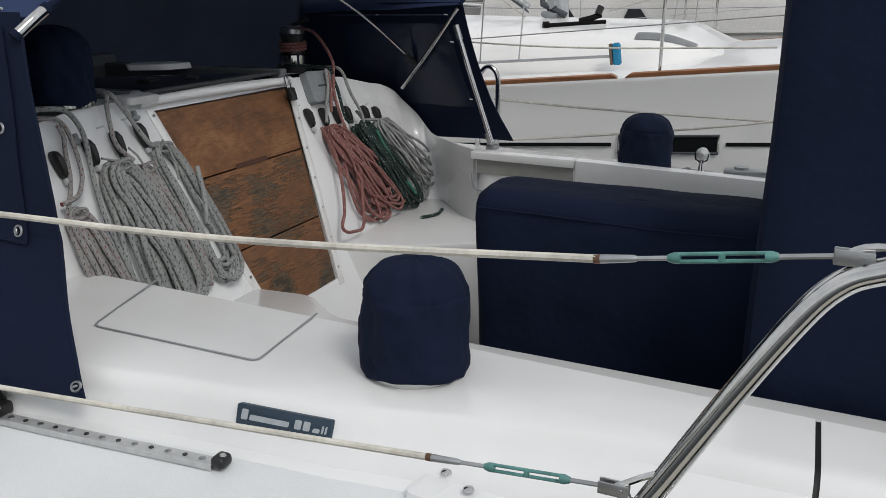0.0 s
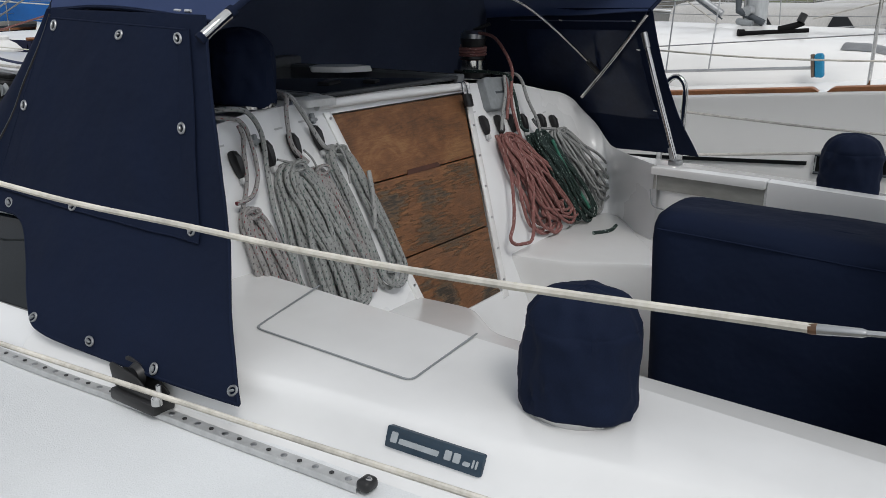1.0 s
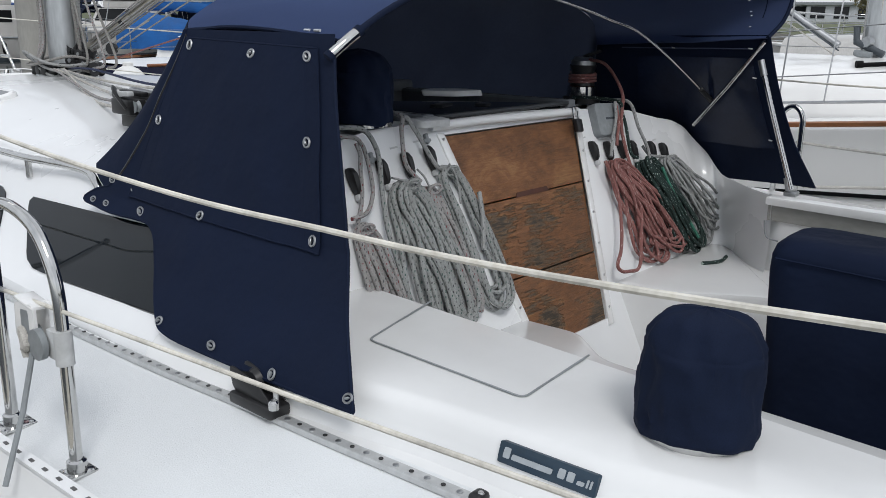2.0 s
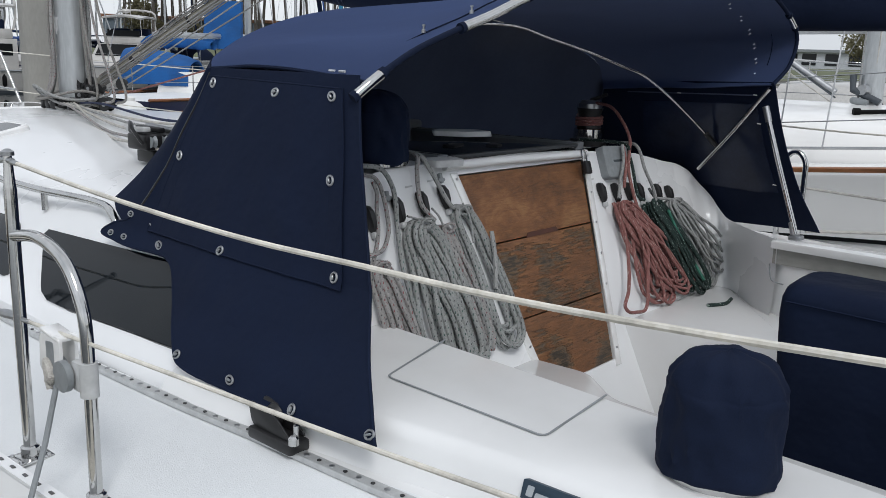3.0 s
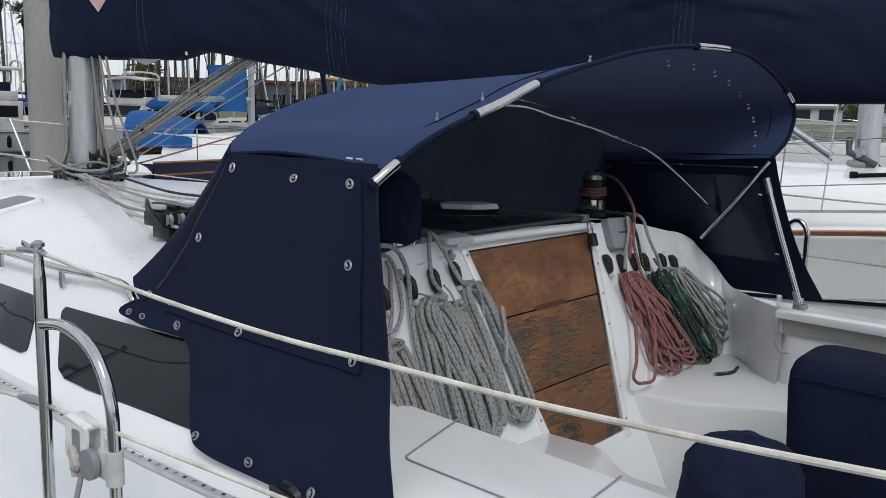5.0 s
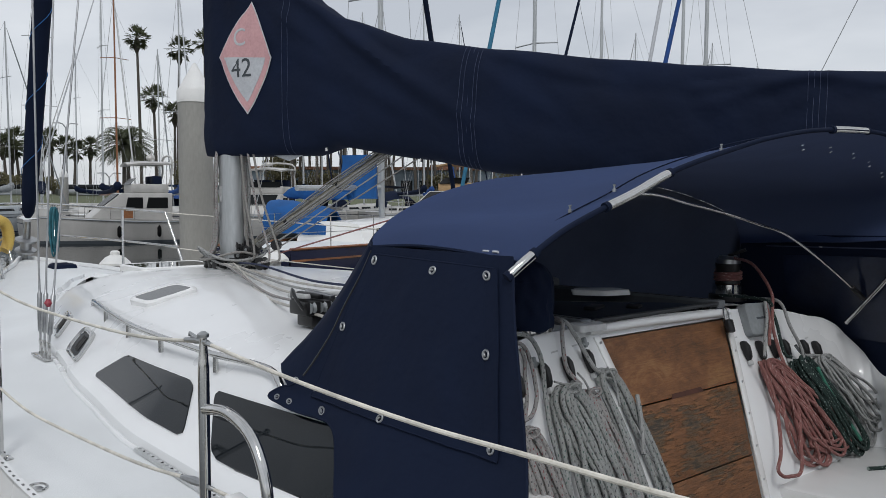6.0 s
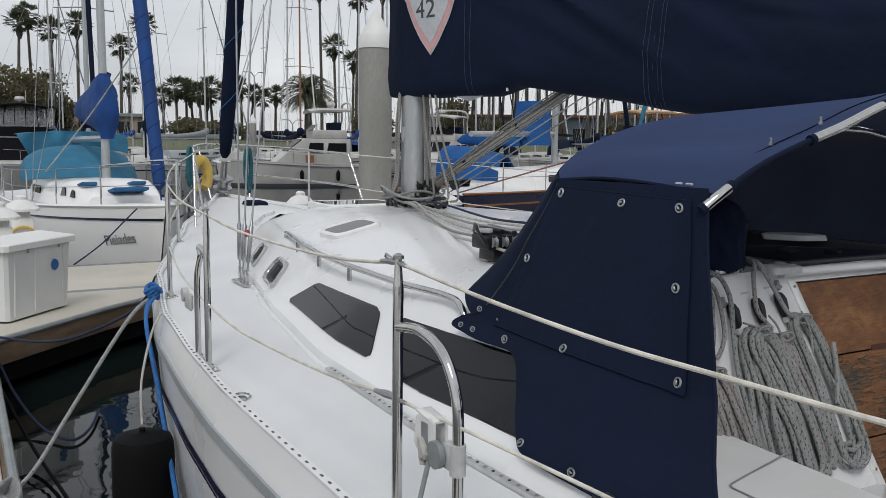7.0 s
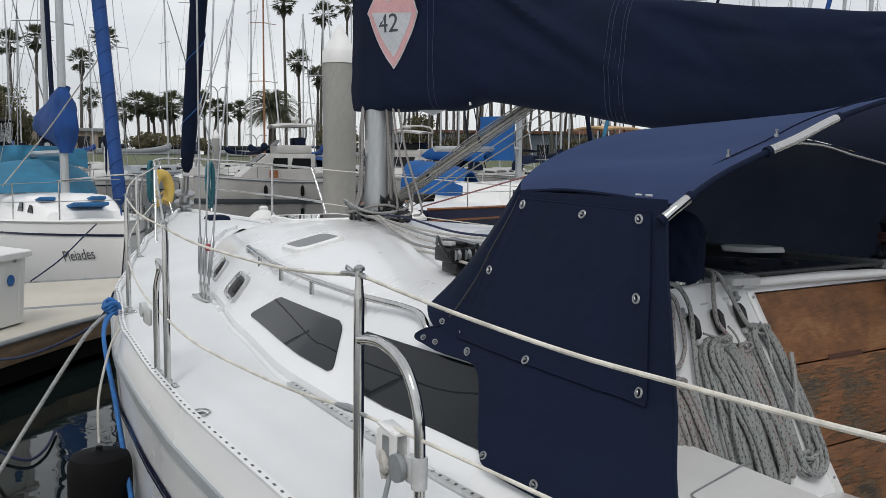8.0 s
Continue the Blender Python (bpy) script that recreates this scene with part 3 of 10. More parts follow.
def coaming_row(y, starboard=False):
    t = min(1.0, max(0.0, (0.0 - y) / 0.8))
    inner = 0.85 + 0.045 * min(1.0, (1.0 - y) / 1.0) + (0.055 * max(0.0, -y))
    outer = lin(OUTER, y)
    if starboard:
        outer += 0.06
        inner = min(lin(FLARE, y), outer - 0.14)
    foot = outer + 0.02 + 0.22 * t * t + 0.043 * min(1.0, max(0.0, (y - 0.55) / 0.45))
    top, lip = 1.427, 0.055 if starboard else 0.0
    if starboard and y > 0.42:
        lip -= 0.075 * min(1.0, (y - 0.42) / 0.12)
        inner += 0.04 * min(1.0, (y - 0.42) / 0.12)
    zf = deck_z(foot, y) - 0.004
    wide = min(inner + 0.2, outer - 0.06)
    return [(inner + 0.03, 0.95), (inner + 0.02, 1.20), (inner, 1.39 + lip), (inner + 0.006, 1.412 + lip), (inner + 0.022, top + lip), (wide, top + 0.004 + lip * 0.4), (outer - 0.03, top), (outer - 0.008, top - 0.010), (outer + 0.003, top - 0.028),
            (outer + (foot - outer) * 0.5, top - 0.028 + (zf + 0.03 - top + 0.028) * 0.5), (foot, zf + 0.028), (foot + 0.012, zf + 0.006), (foot + 0.04, zf - 0.004)]


for sgn in (-1, 1):
    for a, b in ((-0.945, 1.35 if sgn > 0 else 1.13), (-3.6, -0.955)):
        bm = B()
        rows = [[(sgn * x, y, z) for x, z in coaming_row(y, sgn > 0)] for y in steps(a, b, 0.075)]
        sheet(bm, rows)
        for r in (rows[0], rows[-1]):
            bm.faces.new([bm.verts.new(q) for q in r])
        bmesh.ops.remove_doubles(bm, verts=bm.verts, dist=0.0005)
        bmesh.ops.recalc_face_normals(bm, faces=bm.faces)
        part("coaming", bm, COAMING_GEL, boat, "smooth white cockpit coaming")

for sgn in (-1, 1):
    bm = B()
    sheet(bm, [[(sgn * (x - 0.003), y, z - 0.006) for x, z in coaming_row(y, sgn > 0)[1:]] for y in (-0.958, -0.950, -0.942)])
    bmesh.ops.recalc_face_normals(bm, faces=bm.faces)
    part("coaming_joint", bm, BLACK, boat, "dark joint across the coaming")

# lid in the port coaming, with a thin shadow gap
bm = B()
corner = rounded([(-0.872, 0.672, 0), (-1.172, 0.592, 0), (-1.182, 0.136, 0), (-0.900, 0.162, 0)], 0.022, 5)
tube(bm, [(q.x, q.y, 1.4318) for q in [Vector((-0.868, 0.673, 0))] + corner[6:18] + [Vector((-0.897, 0.162, 0))]], 0.0034, 6, flat=0.5)
part("lid_gap", bm, GREY, boat, "thin grey gap round a locker lid")

# cockpit seats, sole and bulkhead
bm = B()
slab(bm, rounded([(-0.95, 0.92, 1.19), (-0.24, 0.84, 1.19), (-0.22, 0.60, 1.19), (-0.36, 0.43, 1.19), (-0.46, -3.0, 1.19), (-0.95, -3.0, 1.19)], 0.05), (0, 0, -0.5), 0.018)
part("port_seat", bm, COAMING_GEL, boat, "white moulded cockpit seat")
bm = B()
slab(bm, rounded([(1.42, 0.92, 1.19), (0.34, 0.84, 1.19), (0.39, 0.59, 1.19), (0.57, 0.30, 1.19), (0.57, -3.0, 1.19), (1.10, -3.0, 1.19), (1.0, 0.3, 1.19)][::-1], 0.05), (0, 0, -0.5), 0.018)
part("starboard_seat", bm, COAMING_GEL, boat, "white moulded cockpit seat")
bm = B()
slab(bm, [(-0.95, 0.85, 0.69), (0.95, 0.85, 0.69), (0.9, -3.2, 0.69), (-0.9, -3.2, 0.69)], (0, 0, -0.05))
sole = part("cockpit_sole", bm, COAMING_GEL, boat, smooth=False)
for i in range(24):
    bm = B()
    block(bm, (-0.62 + i * 0.056, -1.1, 0.702), (0.046, 3.8, 0.02), 0.004, seg=1)
    part("slat", bm, OLD_TEAK, sole, smooth=False)
bm = B()
slab(bm, [(-1.3, -3.2, 1.43), (1.3, -3.2, 1.43), (1.3, -3.2, 0.6), (-1.3, -3.2, 0.6)], (0, -0.2, 0))
part("aft_bulkhead", bm, COAMING_GEL, boat)
bm = B()
slab(bm, [(-1.5, -4.2, 1.42), (1.5, -4.2, 1.42), (1.5, -3.3, 1.44), (-1.5, -3.3, 1.44)], (0, 0, -0.05))
part("aft_deck", bm, COAMING_GEL, boat)
bm = B()
slab(bm, [(-1.5, -4.2, 1.3), (1.5, -4.2, 1.3), (1.35, -4.2, -0.3), (-1.35, -4.2, -0.3)], (0, -0.03, 0))
part("transom", bm, GELCOAT, boat)


def on_bulk(x, z, out=0.0):
    """A place on the sloping bulkhead, out metres towards the cockpit."""
    return Vector((x, bulk_y(z), z)) + Vector((0, -0.9187, 0.395)) * out


bm = B()
back = Vector((0, 0.9187, -0.395)) * 0.035
port_pts = [(-1.20, 0.66), (-0.215, 0.66), (-0.215, 1.085), (-0.385, 1.795), (-0.385, 1.84), (-0.70, 1.835), (-0.95, 1.80), (-1.10, 1.75), (-1.20, 1.66)]
star_pts = [(0.215, 0.66), (1.24, 0.66), (1.28, 1.40), (1.30, 1.56), (1.285, 1.62), (1.245, 1.668), (1.19, 1.702), (1.11, 1.73), (1.02, 1.75), (0.81, 1.793), (0.60, 1.815), (0.385, 1.825), (0.385, 1.795), (0.215, 1.085)]
for pts in (port_pts, star_pts, [(-0.385, 1.795), (0.385, 1.795), (0.385, 1.83), (0.0, 1.842), (-0.385, 1.84)], [(-0.215, 0.66), (0.215, 0.66), (0.215, 1.085), (-0.215, 1.085)]):
    slab(bm, [on_bulk(x, z) for x, z in pts], back)
bmesh.ops.remove_doubles(bm, verts=bm.verts, dist=0.0005)
bulkhead = part("bulkhead", bm, GELCOAT, boat, "white cockpit bulkhead with line clutches")
# smooth hollow fairing from the bulkhead's starboard edge into the coaming
crest = curve_points([on_bulk(1.06, 1.740, -0.006), on_bulk(1.15, 1.721, 0.003), on_bulk(1.24, 1.684, 0.006), on_bulk(1.29, 1.636, 0.008), (1.335, 0.925, 1.570), (1.33, 0.885, 1.527), (1.27, 0.83, 1.505), (1.19, 0.765, 1.495), (1.03, 0.61, 1.496), (0.93, 0.50, 1.499), (0.866, 0.43, 1.502)], 5)
foot = curve_points([on_bulk(1.0, 1.185, -0.006), on_bulk(1.07, 1.185, 0.003), on_bulk(1.12, 1.185, 0.010), (1.155, 0.778, 1.185), (1.17, 0.757, 1.185), (1.165, 0.725, 1.185), (1.14, 0.69, 1.185), (1.09, 0.645, 1.185), (0.98, 0.555, 1.185), (0.915, 0.485, 1.185), (0.874, 0.43, 1.185)], 5)
rows = []
for p, q in zip(foot, crest):
    away = Vector((0.75, 0.66, 0)) if q.z > 1.6 else Vector((0.8, 0.6, 0))
    col = [p.lerp(q, k / 8) + Vector((-0.012, -0.012, 0)) * math.sin(math.pi * k / 8) * (1 if q.z < 1.6 else 0) for k in range(9)]
    rows.append(col + [q + away * 0.006 + Vector((0, 0, 0.004)), q + away * 0.02 + Vector((0, 0, 0.004)), q + away * 0.07 + Vector((0, 0, -0.012)), q + away * 0.11 + Vector((0, 0, -0.07))])
bm = B()
sheet(bm, rows)
bmesh.ops.recalc_face_normals(bm, faces=bm.faces)
part("fairing", bm, GELCOAT, boat, "smooth hollow moulding between bulkhead and coaming")

# three weathered drop boards in the companionway


def door_half(z):
    return 0.215 + 0.17 * (z - 1.085) / 0.71


for z0, z1 in ((1.567, 1.792), (1.318, 1.563), (1.085, 1.314)):
    bm = B()
    h0, h1 = door_half(z0), door_half(z1)
    slab(bm, [on_bulk(x, z, -0.008) for x, z in ((-h0, z0), (h0, z0), (h1, z1), (-h1, z1))], back * 0.6, 0.003)
    part("drop_board", bm, BOARD, boat, "weathered brown plywood companionway board")
bm = B()
slab(bm, [on_bulk(x, z, -0.006) for x, z in ((-0.10, 1.562), (0.10, 1.562), (0.09, 1.578), (-0.09, 1.578))], back * 0.3)
part("finger_notch", bm, material("raw_red_wood", (0.085, 0.03, 0.018), 0.7, dark=0.4, stain=20), boat, "dark finger notch between the boards")
for sgn in (-1, 1):
    bm = B()
    w = 0.034
    slab(bm, [on_bulk(sgn * (door_half(z) + d), z, 0.006) for z, d in ((1.06, 0.0), (1.80, 0.0), (1.80, w), (1.06, w))], back * 0.3, 0.002)
    tr = part("door_track", bm, BRIGHT_TRIM, boat, "bright companionway slide trim")
    for i in range(7):
        bm = B()
        spin(bm, [(0.0055, 0), (0.0045, 0.003)], on_bulk(sgn * (door_half(1.12 + i * 0.11) + 0.017), 1.12 + i * 0.11, 0.008), 8, "y")
        part("screw", bm, STEEL_DULL, tr)
bm = B()
tube(bm, [on_bulk(-0.45, 1.822, 0.012), on_bulk(-0.2, 1.822, 0.014), on_bulk(0.4, 1.812, 0.014)], 0.016, 10)
part("lintel", bm, GELCOAT, boat, "rounded white lintel")

# ---- deck fittings ----


def base_plate(bm, at, r=0.038):
    block(bm, Vector(at) + Vector((0, 0, 0.004)), (r * 2.2, r * 1.7, 0.008), 0.003)
    spin(bm, [(0.020, 0), (0.020, 0.03), (0.015, 0.034)], at, 14)
    for dx, dy in ((1, 1), (1, -1), (-1, 1), (-1, -1)):
        spin(bm, [(0.006, 0.007), (0.004, 0.011)], Vector(at) + Vector((dx * r * 0.8, dy * r * 0.6, 0)), 8)


def lifeline_stanchion(x, y, top, brace=0, label="polished stainless lifeline stanchion on a deck base"):
    z = deck_z(x, y)
    s = thing("stanchion", (x, y, z), label, "stanchion", "lifeline stanchions")
    bm = B()
    tube(bm, [(x, y, z), (x, y, top - 0.07), (x, y, top - 0.06), (x, y, top)], [0.0135, 0.0135, 0.0120, 0.0085], 14)
    part("post", bm, STEEL, s)
    bm = B()
    base_plate(bm, (x, y, z))
    part("base", bm, STEEL, s)
    bm = B()
    spin(bm, [(0.0135, 0), (0.0135, 0.008), (0.005, 0.014)], (x, y, top), 12)
    part("cap", bm, STEEL_DULL, s)
    if brace:
        yb = y + brace
        zb = deck_z(x, yb)
        h = 1.775
        bm = B()
        d = math.copysign(1, brace)
        pts = [(x, y + 0.008 * d, h), (x, y + 0.12 * d, h + 0.012), (x, yb - 0.07 * d, h - 0.02), (x, yb - 0.012 * d, h - 0.10), (x, yb, h - 0.2), (x, yb, 1.45), (x, yb, zb)]
        tube(bm, curve_points(pts, 7), 0.0128, 14)
        part("brace", bm, STEEL, s, "bent stainless gate brace")
        bm = B()
        base_plate(bm, (x, yb, zb), 0.03)
        part("brace_base", bm, STEEL, s)
    return s


lifeline_stanchion(-1.791, 1.095, 1.943, -0.299)
lifeline_stanchion(-1.865, 2.655, 1.945, 0.17)
lifeline_stanchion(-1.70, 4.15, 1.99)
lifeline_stanchion(-1.20, 6.2, 2.05)
lifeline_stanchion(1.735, 1.225, 1.925)
lifeline_stanchion(1.70, 4.15, 1.99)

# block and clamp on the gate brace
blk = thing("lead_block", (-1.735, 0.93, 1.40), "white plastic lead block clamped to the gate brace", "block")
bm = B()
slab(bm, rounded([(-1.758, 1.075, 1.555), (-1.758, 0.985, 1.565), (-1.758, 0.985, 1.47), (-1.758, 1.02, 1.445), (-1.758, 1.085, 1.475)], 0.014), (0.008, 0, 0), 0.002)
slab(bm, rounded([(-1.724, 1.075, 1.555), (-1.724, 0.985, 1.565), (-1.724, 0.985, 1.47), (-1.724, 1.02, 1.445), (-1.724, 1.085, 1.475)], 0.014), (0.008, 0, 0), 0.002)
block(bm, (-1.737, 1.03, 1.560), (0.044, 0.088, 0.008), 0.003, (7, 0, 0))
part("cheek", bm, BRIGHT_TRIM, blk, "scuffed pale plastic cheek")
bm = B()
slab(bm, rounded([(-1.7590, 1.045, 1.545), (-1.7590, 1.010, 1.548), (-1.7590, 1.010, 1.490), (-1.7590, 1.045, 1.490)], 0.006), (0.0015, 0, 0))
part("slot", bm, GREY, blk, "dark slot in the cheek")
bm = B()
spin(bm, [(0.026, -0.010), (0.020, 0.0), (0.026, 0.010)], (-1.745, 1.015, 1.485), 18, "x")
part("sheave", bm, GREY, blk)
bm = B()
tube(bm, [(-1.735, 0.905, 1.450), (-1.735, 0.905, 1.525)], 0.0195, 14)
block(bm, (-1.735, 0.935, 1.487), (0.030, 0.05, 0.068), 0.01)
part("clamp", bm, PALE_GREY, blk, "grey plastic clamp")
bm = B()
spin(bm, [(0.008, -0.008), (0.034, -0.008), (0.034, 0.006), (0.026, 0.010)], (-1.760, 0.965, 1.485), 20, "x")
part("knob", bm, GREY, blk, "round grey clamp disc")
bm = B()
tube(bm, curve_points([(-1.75, 1.04, 1.47), (-1.765, 1.02, 1.445), (-1.76, 1.045, 1.50), (-1.77, 1.0, 1.475), (-1.765, 1.03, 1.46)], 5), 0.009, 8)
part("knot", bm, WHITE_ROPE, blk, "frayed rope knot")
bm = B()
tube(bm, [(-1.76, 1.0, 1.46), (-1.80, 0.985, 1.34), (-1.865, 0.955, 1.20)], 0.0065, 8)
part("line", bm, GREY, blk)
blk.location, blk.scale = Vector((-1.792, 0.819, 1.453)), (0.934, 0.934, 0.934)
bm = B()
block(bm, (-1.885, 2.89, 1.545), (0.02, 0.10, 0.075), 0.012)
spin(bm, [(0.03, -0.012), (0.03, 0.012)], (-1.89, 2.94, 1.565), 14, "x")
single("gate_bracket", bm, PALE_GREY, (-1.885, 2.89, 1.50), "grey plastic fender bracket on the brace", "bracket")

# pushpit tube and lifelines
pp = thing("pushpit", (-1.72, -0.72, 1.25), "polished stainless stern rail tube", "rail")
bm = B()
tube(bm, curve_points([(-1.715, -0.56, 1.26), (-1.72, -0.7085, 1.575), (-1.722, -0.755, 1.661), (-1.722, -0.822, 1.789), (-1.722, -0.874, 1.882), (-1.722, -0.904, 1.924), (-1.722, -0.936, 1.944), (-1.722, -0.995, 1.956), (-1.72, -1.2, 1.968), (-1.68, -2.4, 1.97), (-1.5, -3.6, 1.97)], 6), 0.0128, 16)
part("rail_tube", bm, STEEL, pp)
bm = B()
tube(bm, [(-1.722, -0.735, 1.645), (-1.70, -1.3, 1.60), (-1.6, -2.6, 1.60)], 0.0125, 12)
part("lower_tube", bm, STEEL, pp)
for a in ((-1.68, -2.4, 1.25), (-1.5, -3.6, 1.25)):
    bm = B()
    tube(bm, [a, (a[0], a[1], 1.97)], 0.0125, 12)
    part("leg", bm, STEEL, pp)


def strand(name, pts, r, mat, label, category="lifeline", group="lifelines", n=8, per=6):
    if name == "lifeline":
        t = thing(name, tuple(pts[0]), label, category, group)
        path = curve_points(pts, per)
        bm = B()
        tube(bm, path, r, n)
        part("wire", bm, mat, t)
        for a, b in (((path[0], path[1]),) if pts[0][1] > 0 else ()) + ((path[-1], path[-2]),):
            d = (b - a).normalized()
            bm = B()
            tube(bm, [a - d * 0.002, a + d * 0.028, a + d * 0.034], [r * 1.3, r * 1.3, r * 1.02], 8)
            part("end_sleeve", bm, STEEL_DULL, t, "dull steel end sleeve")
        return t
    bm = B()
    tube(bm, curve_points(pts, per), r, n)
    return single(name, bm, mat, tuple(pts[0]), label, category, group)


strand("lifeline", [(-1.722, -0.686, 1.924), (-1.72, -0.38, 1.898), (-1.725, -0.136, 1.885), (-1.73, 0.11, 1.881), (-1.757, 0.36, 1.886), (-1.790, 0.698, 1.909), (-1.791, 1.084, 1.932)], 0.0046, LIFELINE, "white coated wire lifeline, stained with age")
strand("lifeline", [(-1.722, -0.50, 1.651), (-1.725, -0.22, 1.632), (-1.73, 0.13, 1.610), (-1.772, 0.482, 1.616), (-1.791, 0.796, 1.609), (-1.791, 1.081, 1.591)], 0.0043, LIFELINE, "white coated wire lower lifeline, stained with age")
strand("lifeline", [(-1.793, 1.105, 1.932), (-1.800, 1.46, 1.900), (-1.80, 1.95, 1.885), (-1.84, 2.35, 1.90), (-1.865, 2.65, 1.930)], 0.0048, LIFELINE, "white coated wire lifeline, slack between stanchions")
strand("lifeline", [(-1.793, 1.10, 1.598), (-1.800, 1.45, 1.556), (-1.80, 1.95, 1.520), (-1.84, 2.35, 1.53), (-1.865, 2.655, 1.57)], 0.0048, LIFELINE, "white coated wire lower lifeline, slack between stanchions")
for a, b, c, r in (((-1.865, 2.655, 1.93), (-1.80, 3.4, 1.94), (-1.70, 4.15, 1.975), 0.0045), ((-1.865, 2.655, 1.57), (-1.80, 3.4, 1.58), (-1.70, 4.15, 1.63), 0.0045), ((-1.70, 4.15, 1.975), (-1.47, 5.2, 2.0), (-1.20, 6.2, 2.04), 0.0045), ((-1.70, 4.15, 1.63), (-1.47, 5.2, 1.66), (-1.20, 6.2, 1.70), 0.0045), ((-1.20, 6.2, 2.04), (-1.0, 6.8, 2.06), (-0.78, 7.4, 2.10), 0.0045), ((-1.20, 6.2, 1.70), (-1.0, 6.8, 1.72), (-0.80, 7.4, 1.76), 0.0045),
                   ((1.722, -0.7, 1.924), (1.73, 0.3, 1.89), (1.735, 1.22, 1.914), 0.0045), ((1.735, 1.22, 1.914), (1.78, 2.7, 1.93), (1.70, 4.15, 1.975), 0.0045), ((1.70, 4.15, 1.975), (1.3, 5.8, 2.03), (0.78, 7.4, 2.10), 0.0045), ((1.70, 4.15, 1.63), (1.3, 5.8, 1.68), (0.8, 7.4, 1.76), 0.0045)):
    strand("lifeline", [a, b, c], r, LIFELINE, "white coated wire lifeline")

# lifeline end fittings at the stanchion
bm = B()
tube(bm, [(-1.791, 1.072, 1.934), (-1.793, 1.12, 1.934), (-1.797, 1.18, 1.928)], [0.006, 0.008, 0.005], 8)
tube(bm, [(-1.798, 1.11, 1.942), (-1.808, 1.13, 1.952), (-1.798, 1.155, 1.942), (-1.791, 1.13, 1.932)], 0.003, 6, closed=True)
single("pelican_hook", bm, STEEL_DULL, (-1.793, 1.09, 1.93), "tarnished pelican hook at the stanchion top", "hook")
bm = B()
tube(bm, [(-1.792, 1.09, 1.594), (-1.795, 1.15, 1.590), (-1.798, 1.21, 1.584)], [0.008, 0.011, 0.006], 8)
single("pelican_hook", bm, STEEL_DULL, (-1.793, 1.09, 1.59), "tarnished pelican hook on the lower lifeline", "hook")


def turnbuckle(a, b, name_label):
    """An open-bodied turnbuckle from a (forward) to b (aft)."""
    a, b = Vector(a), Vector(b)
    d = (b - a)
    t = thing("turnbuckle", a, name_label, "turnbuckle", "turnbuckles")
    L = d.length

    def at(s):
        return a + d * (s / L)
    bm = B()
    tube(bm, [at(0), at(0.004), at(0.035), at(0.038)], [0.0046, 0.0047, 0.0038, 0.0028], 10)
    part("swage", bm, STEEL_DULL, t, "swaged steel sleeve")
    bm = B()
    tube(bm, [at(-0.006), at(-0.003), at(0.001)], [0.0046, 0.0049, 0.0049], 10)
    part("rust_ring", bm, RUST, t, "rust bleeding from the wire end")
    bm = B()
    tube(bm, [at(0.037), at(0.075)], 0.0026, 8)
    part("threaded_stud", bm, STEEL_DULL, t, "rust-flecked stud")
    bm = B()
    tube(bm, [at(0.165), at(L - 0.005)], 0.0027, 8)
    part("threaded_stud", bm, STEEL_DULL, t, "rust-flecked stud")
    bm = B()
    w = Vector((0, 0, 0.0038))
    for s0, s1 in ((0.068, 0.080), (0.158, 0.170)):
        tube(bm, [at(s0), at((s0 + s1) / 2), at(s1)], [0.0036, 0.0057, 0.0057] if s0 < 0.1 else [0.0057, 0.0057, 0.0036], 10)
    for sg in (-1, 1):
        tube(bm, [at(0.078) + w * sg, at(0.16) + w * sg], 0.0021, 8)
    part("body", bm, TURQ, t, "turquoise oxidised open body")
    bm = B()
    block(bm, at(0.119), (0.006, 0.006, 0.009), 0.001)
    part("lock_nut", bm, TURQ, t)
    bm = B()
    block(bm, at(L) + Vector((0.0045, -0.012, 0)), (0.0025, 0.034, 0.015), 0.001)
    block(bm, at(L) + Vector((-0.0045, -0.012, 0)), (0.0025, 0.034, 0.015), 0.001)
    tube(bm, [at(L) + Vector((-0.008, -0.02, 0)), at(L) + Vector((0.008, -0.02, 0))], 0.003, 8)
    ring = at(L) + Vector((0, -0.024, -0.010))
    tube(bm, [ring + Vector((0, 0.007 * math.cos(q), 0.010 * math.sin(q))) for q in [i * math.pi / 5 for i in range(10)]], 0.0014, 6, closed=True)
    part("toggle", bm, STEEL_DULL, t, "rust-flecked jaw toggle")


turnbuckle((-1.722, -0.686, 1.924), (-1.722, -0.905, 1.956), "turquoise open-body turnbuckle ending the upper lifeline")
turnbuckle((-1.722, -0.50, 1.651), (-1.722, -0.706, 1.666), "turquoise open-body turnbuckle ending the lower lifeline")
bm = B()
tube(bm, curve_points([(-1.722, -0.72, 1.668), (-1.722, -0.745, 1.685), (-1.722, -0.772, 1.702), (-1.722, -0.785, 1.725)], 4), 0.004, 8)
single("rail_loop", bm, STEEL, (-1.722, -0.75, 1.70), "welded steel loop on the stern rail", "rail loop", "rail loops")
bm = B()
tube(bm, curve_points([(-1.722, -0.905, 1.95), (-1.722, -0.925, 1.966), (-1.722, -0.97, 1.968), (-1.722, -1.0, 1.96)], 4), 0.004, 8)
single("rail_loop", bm, STEEL, (-1.722, -0.95, 1.96), "welded steel loop on the stern rail", "rail loop", "rail loops")

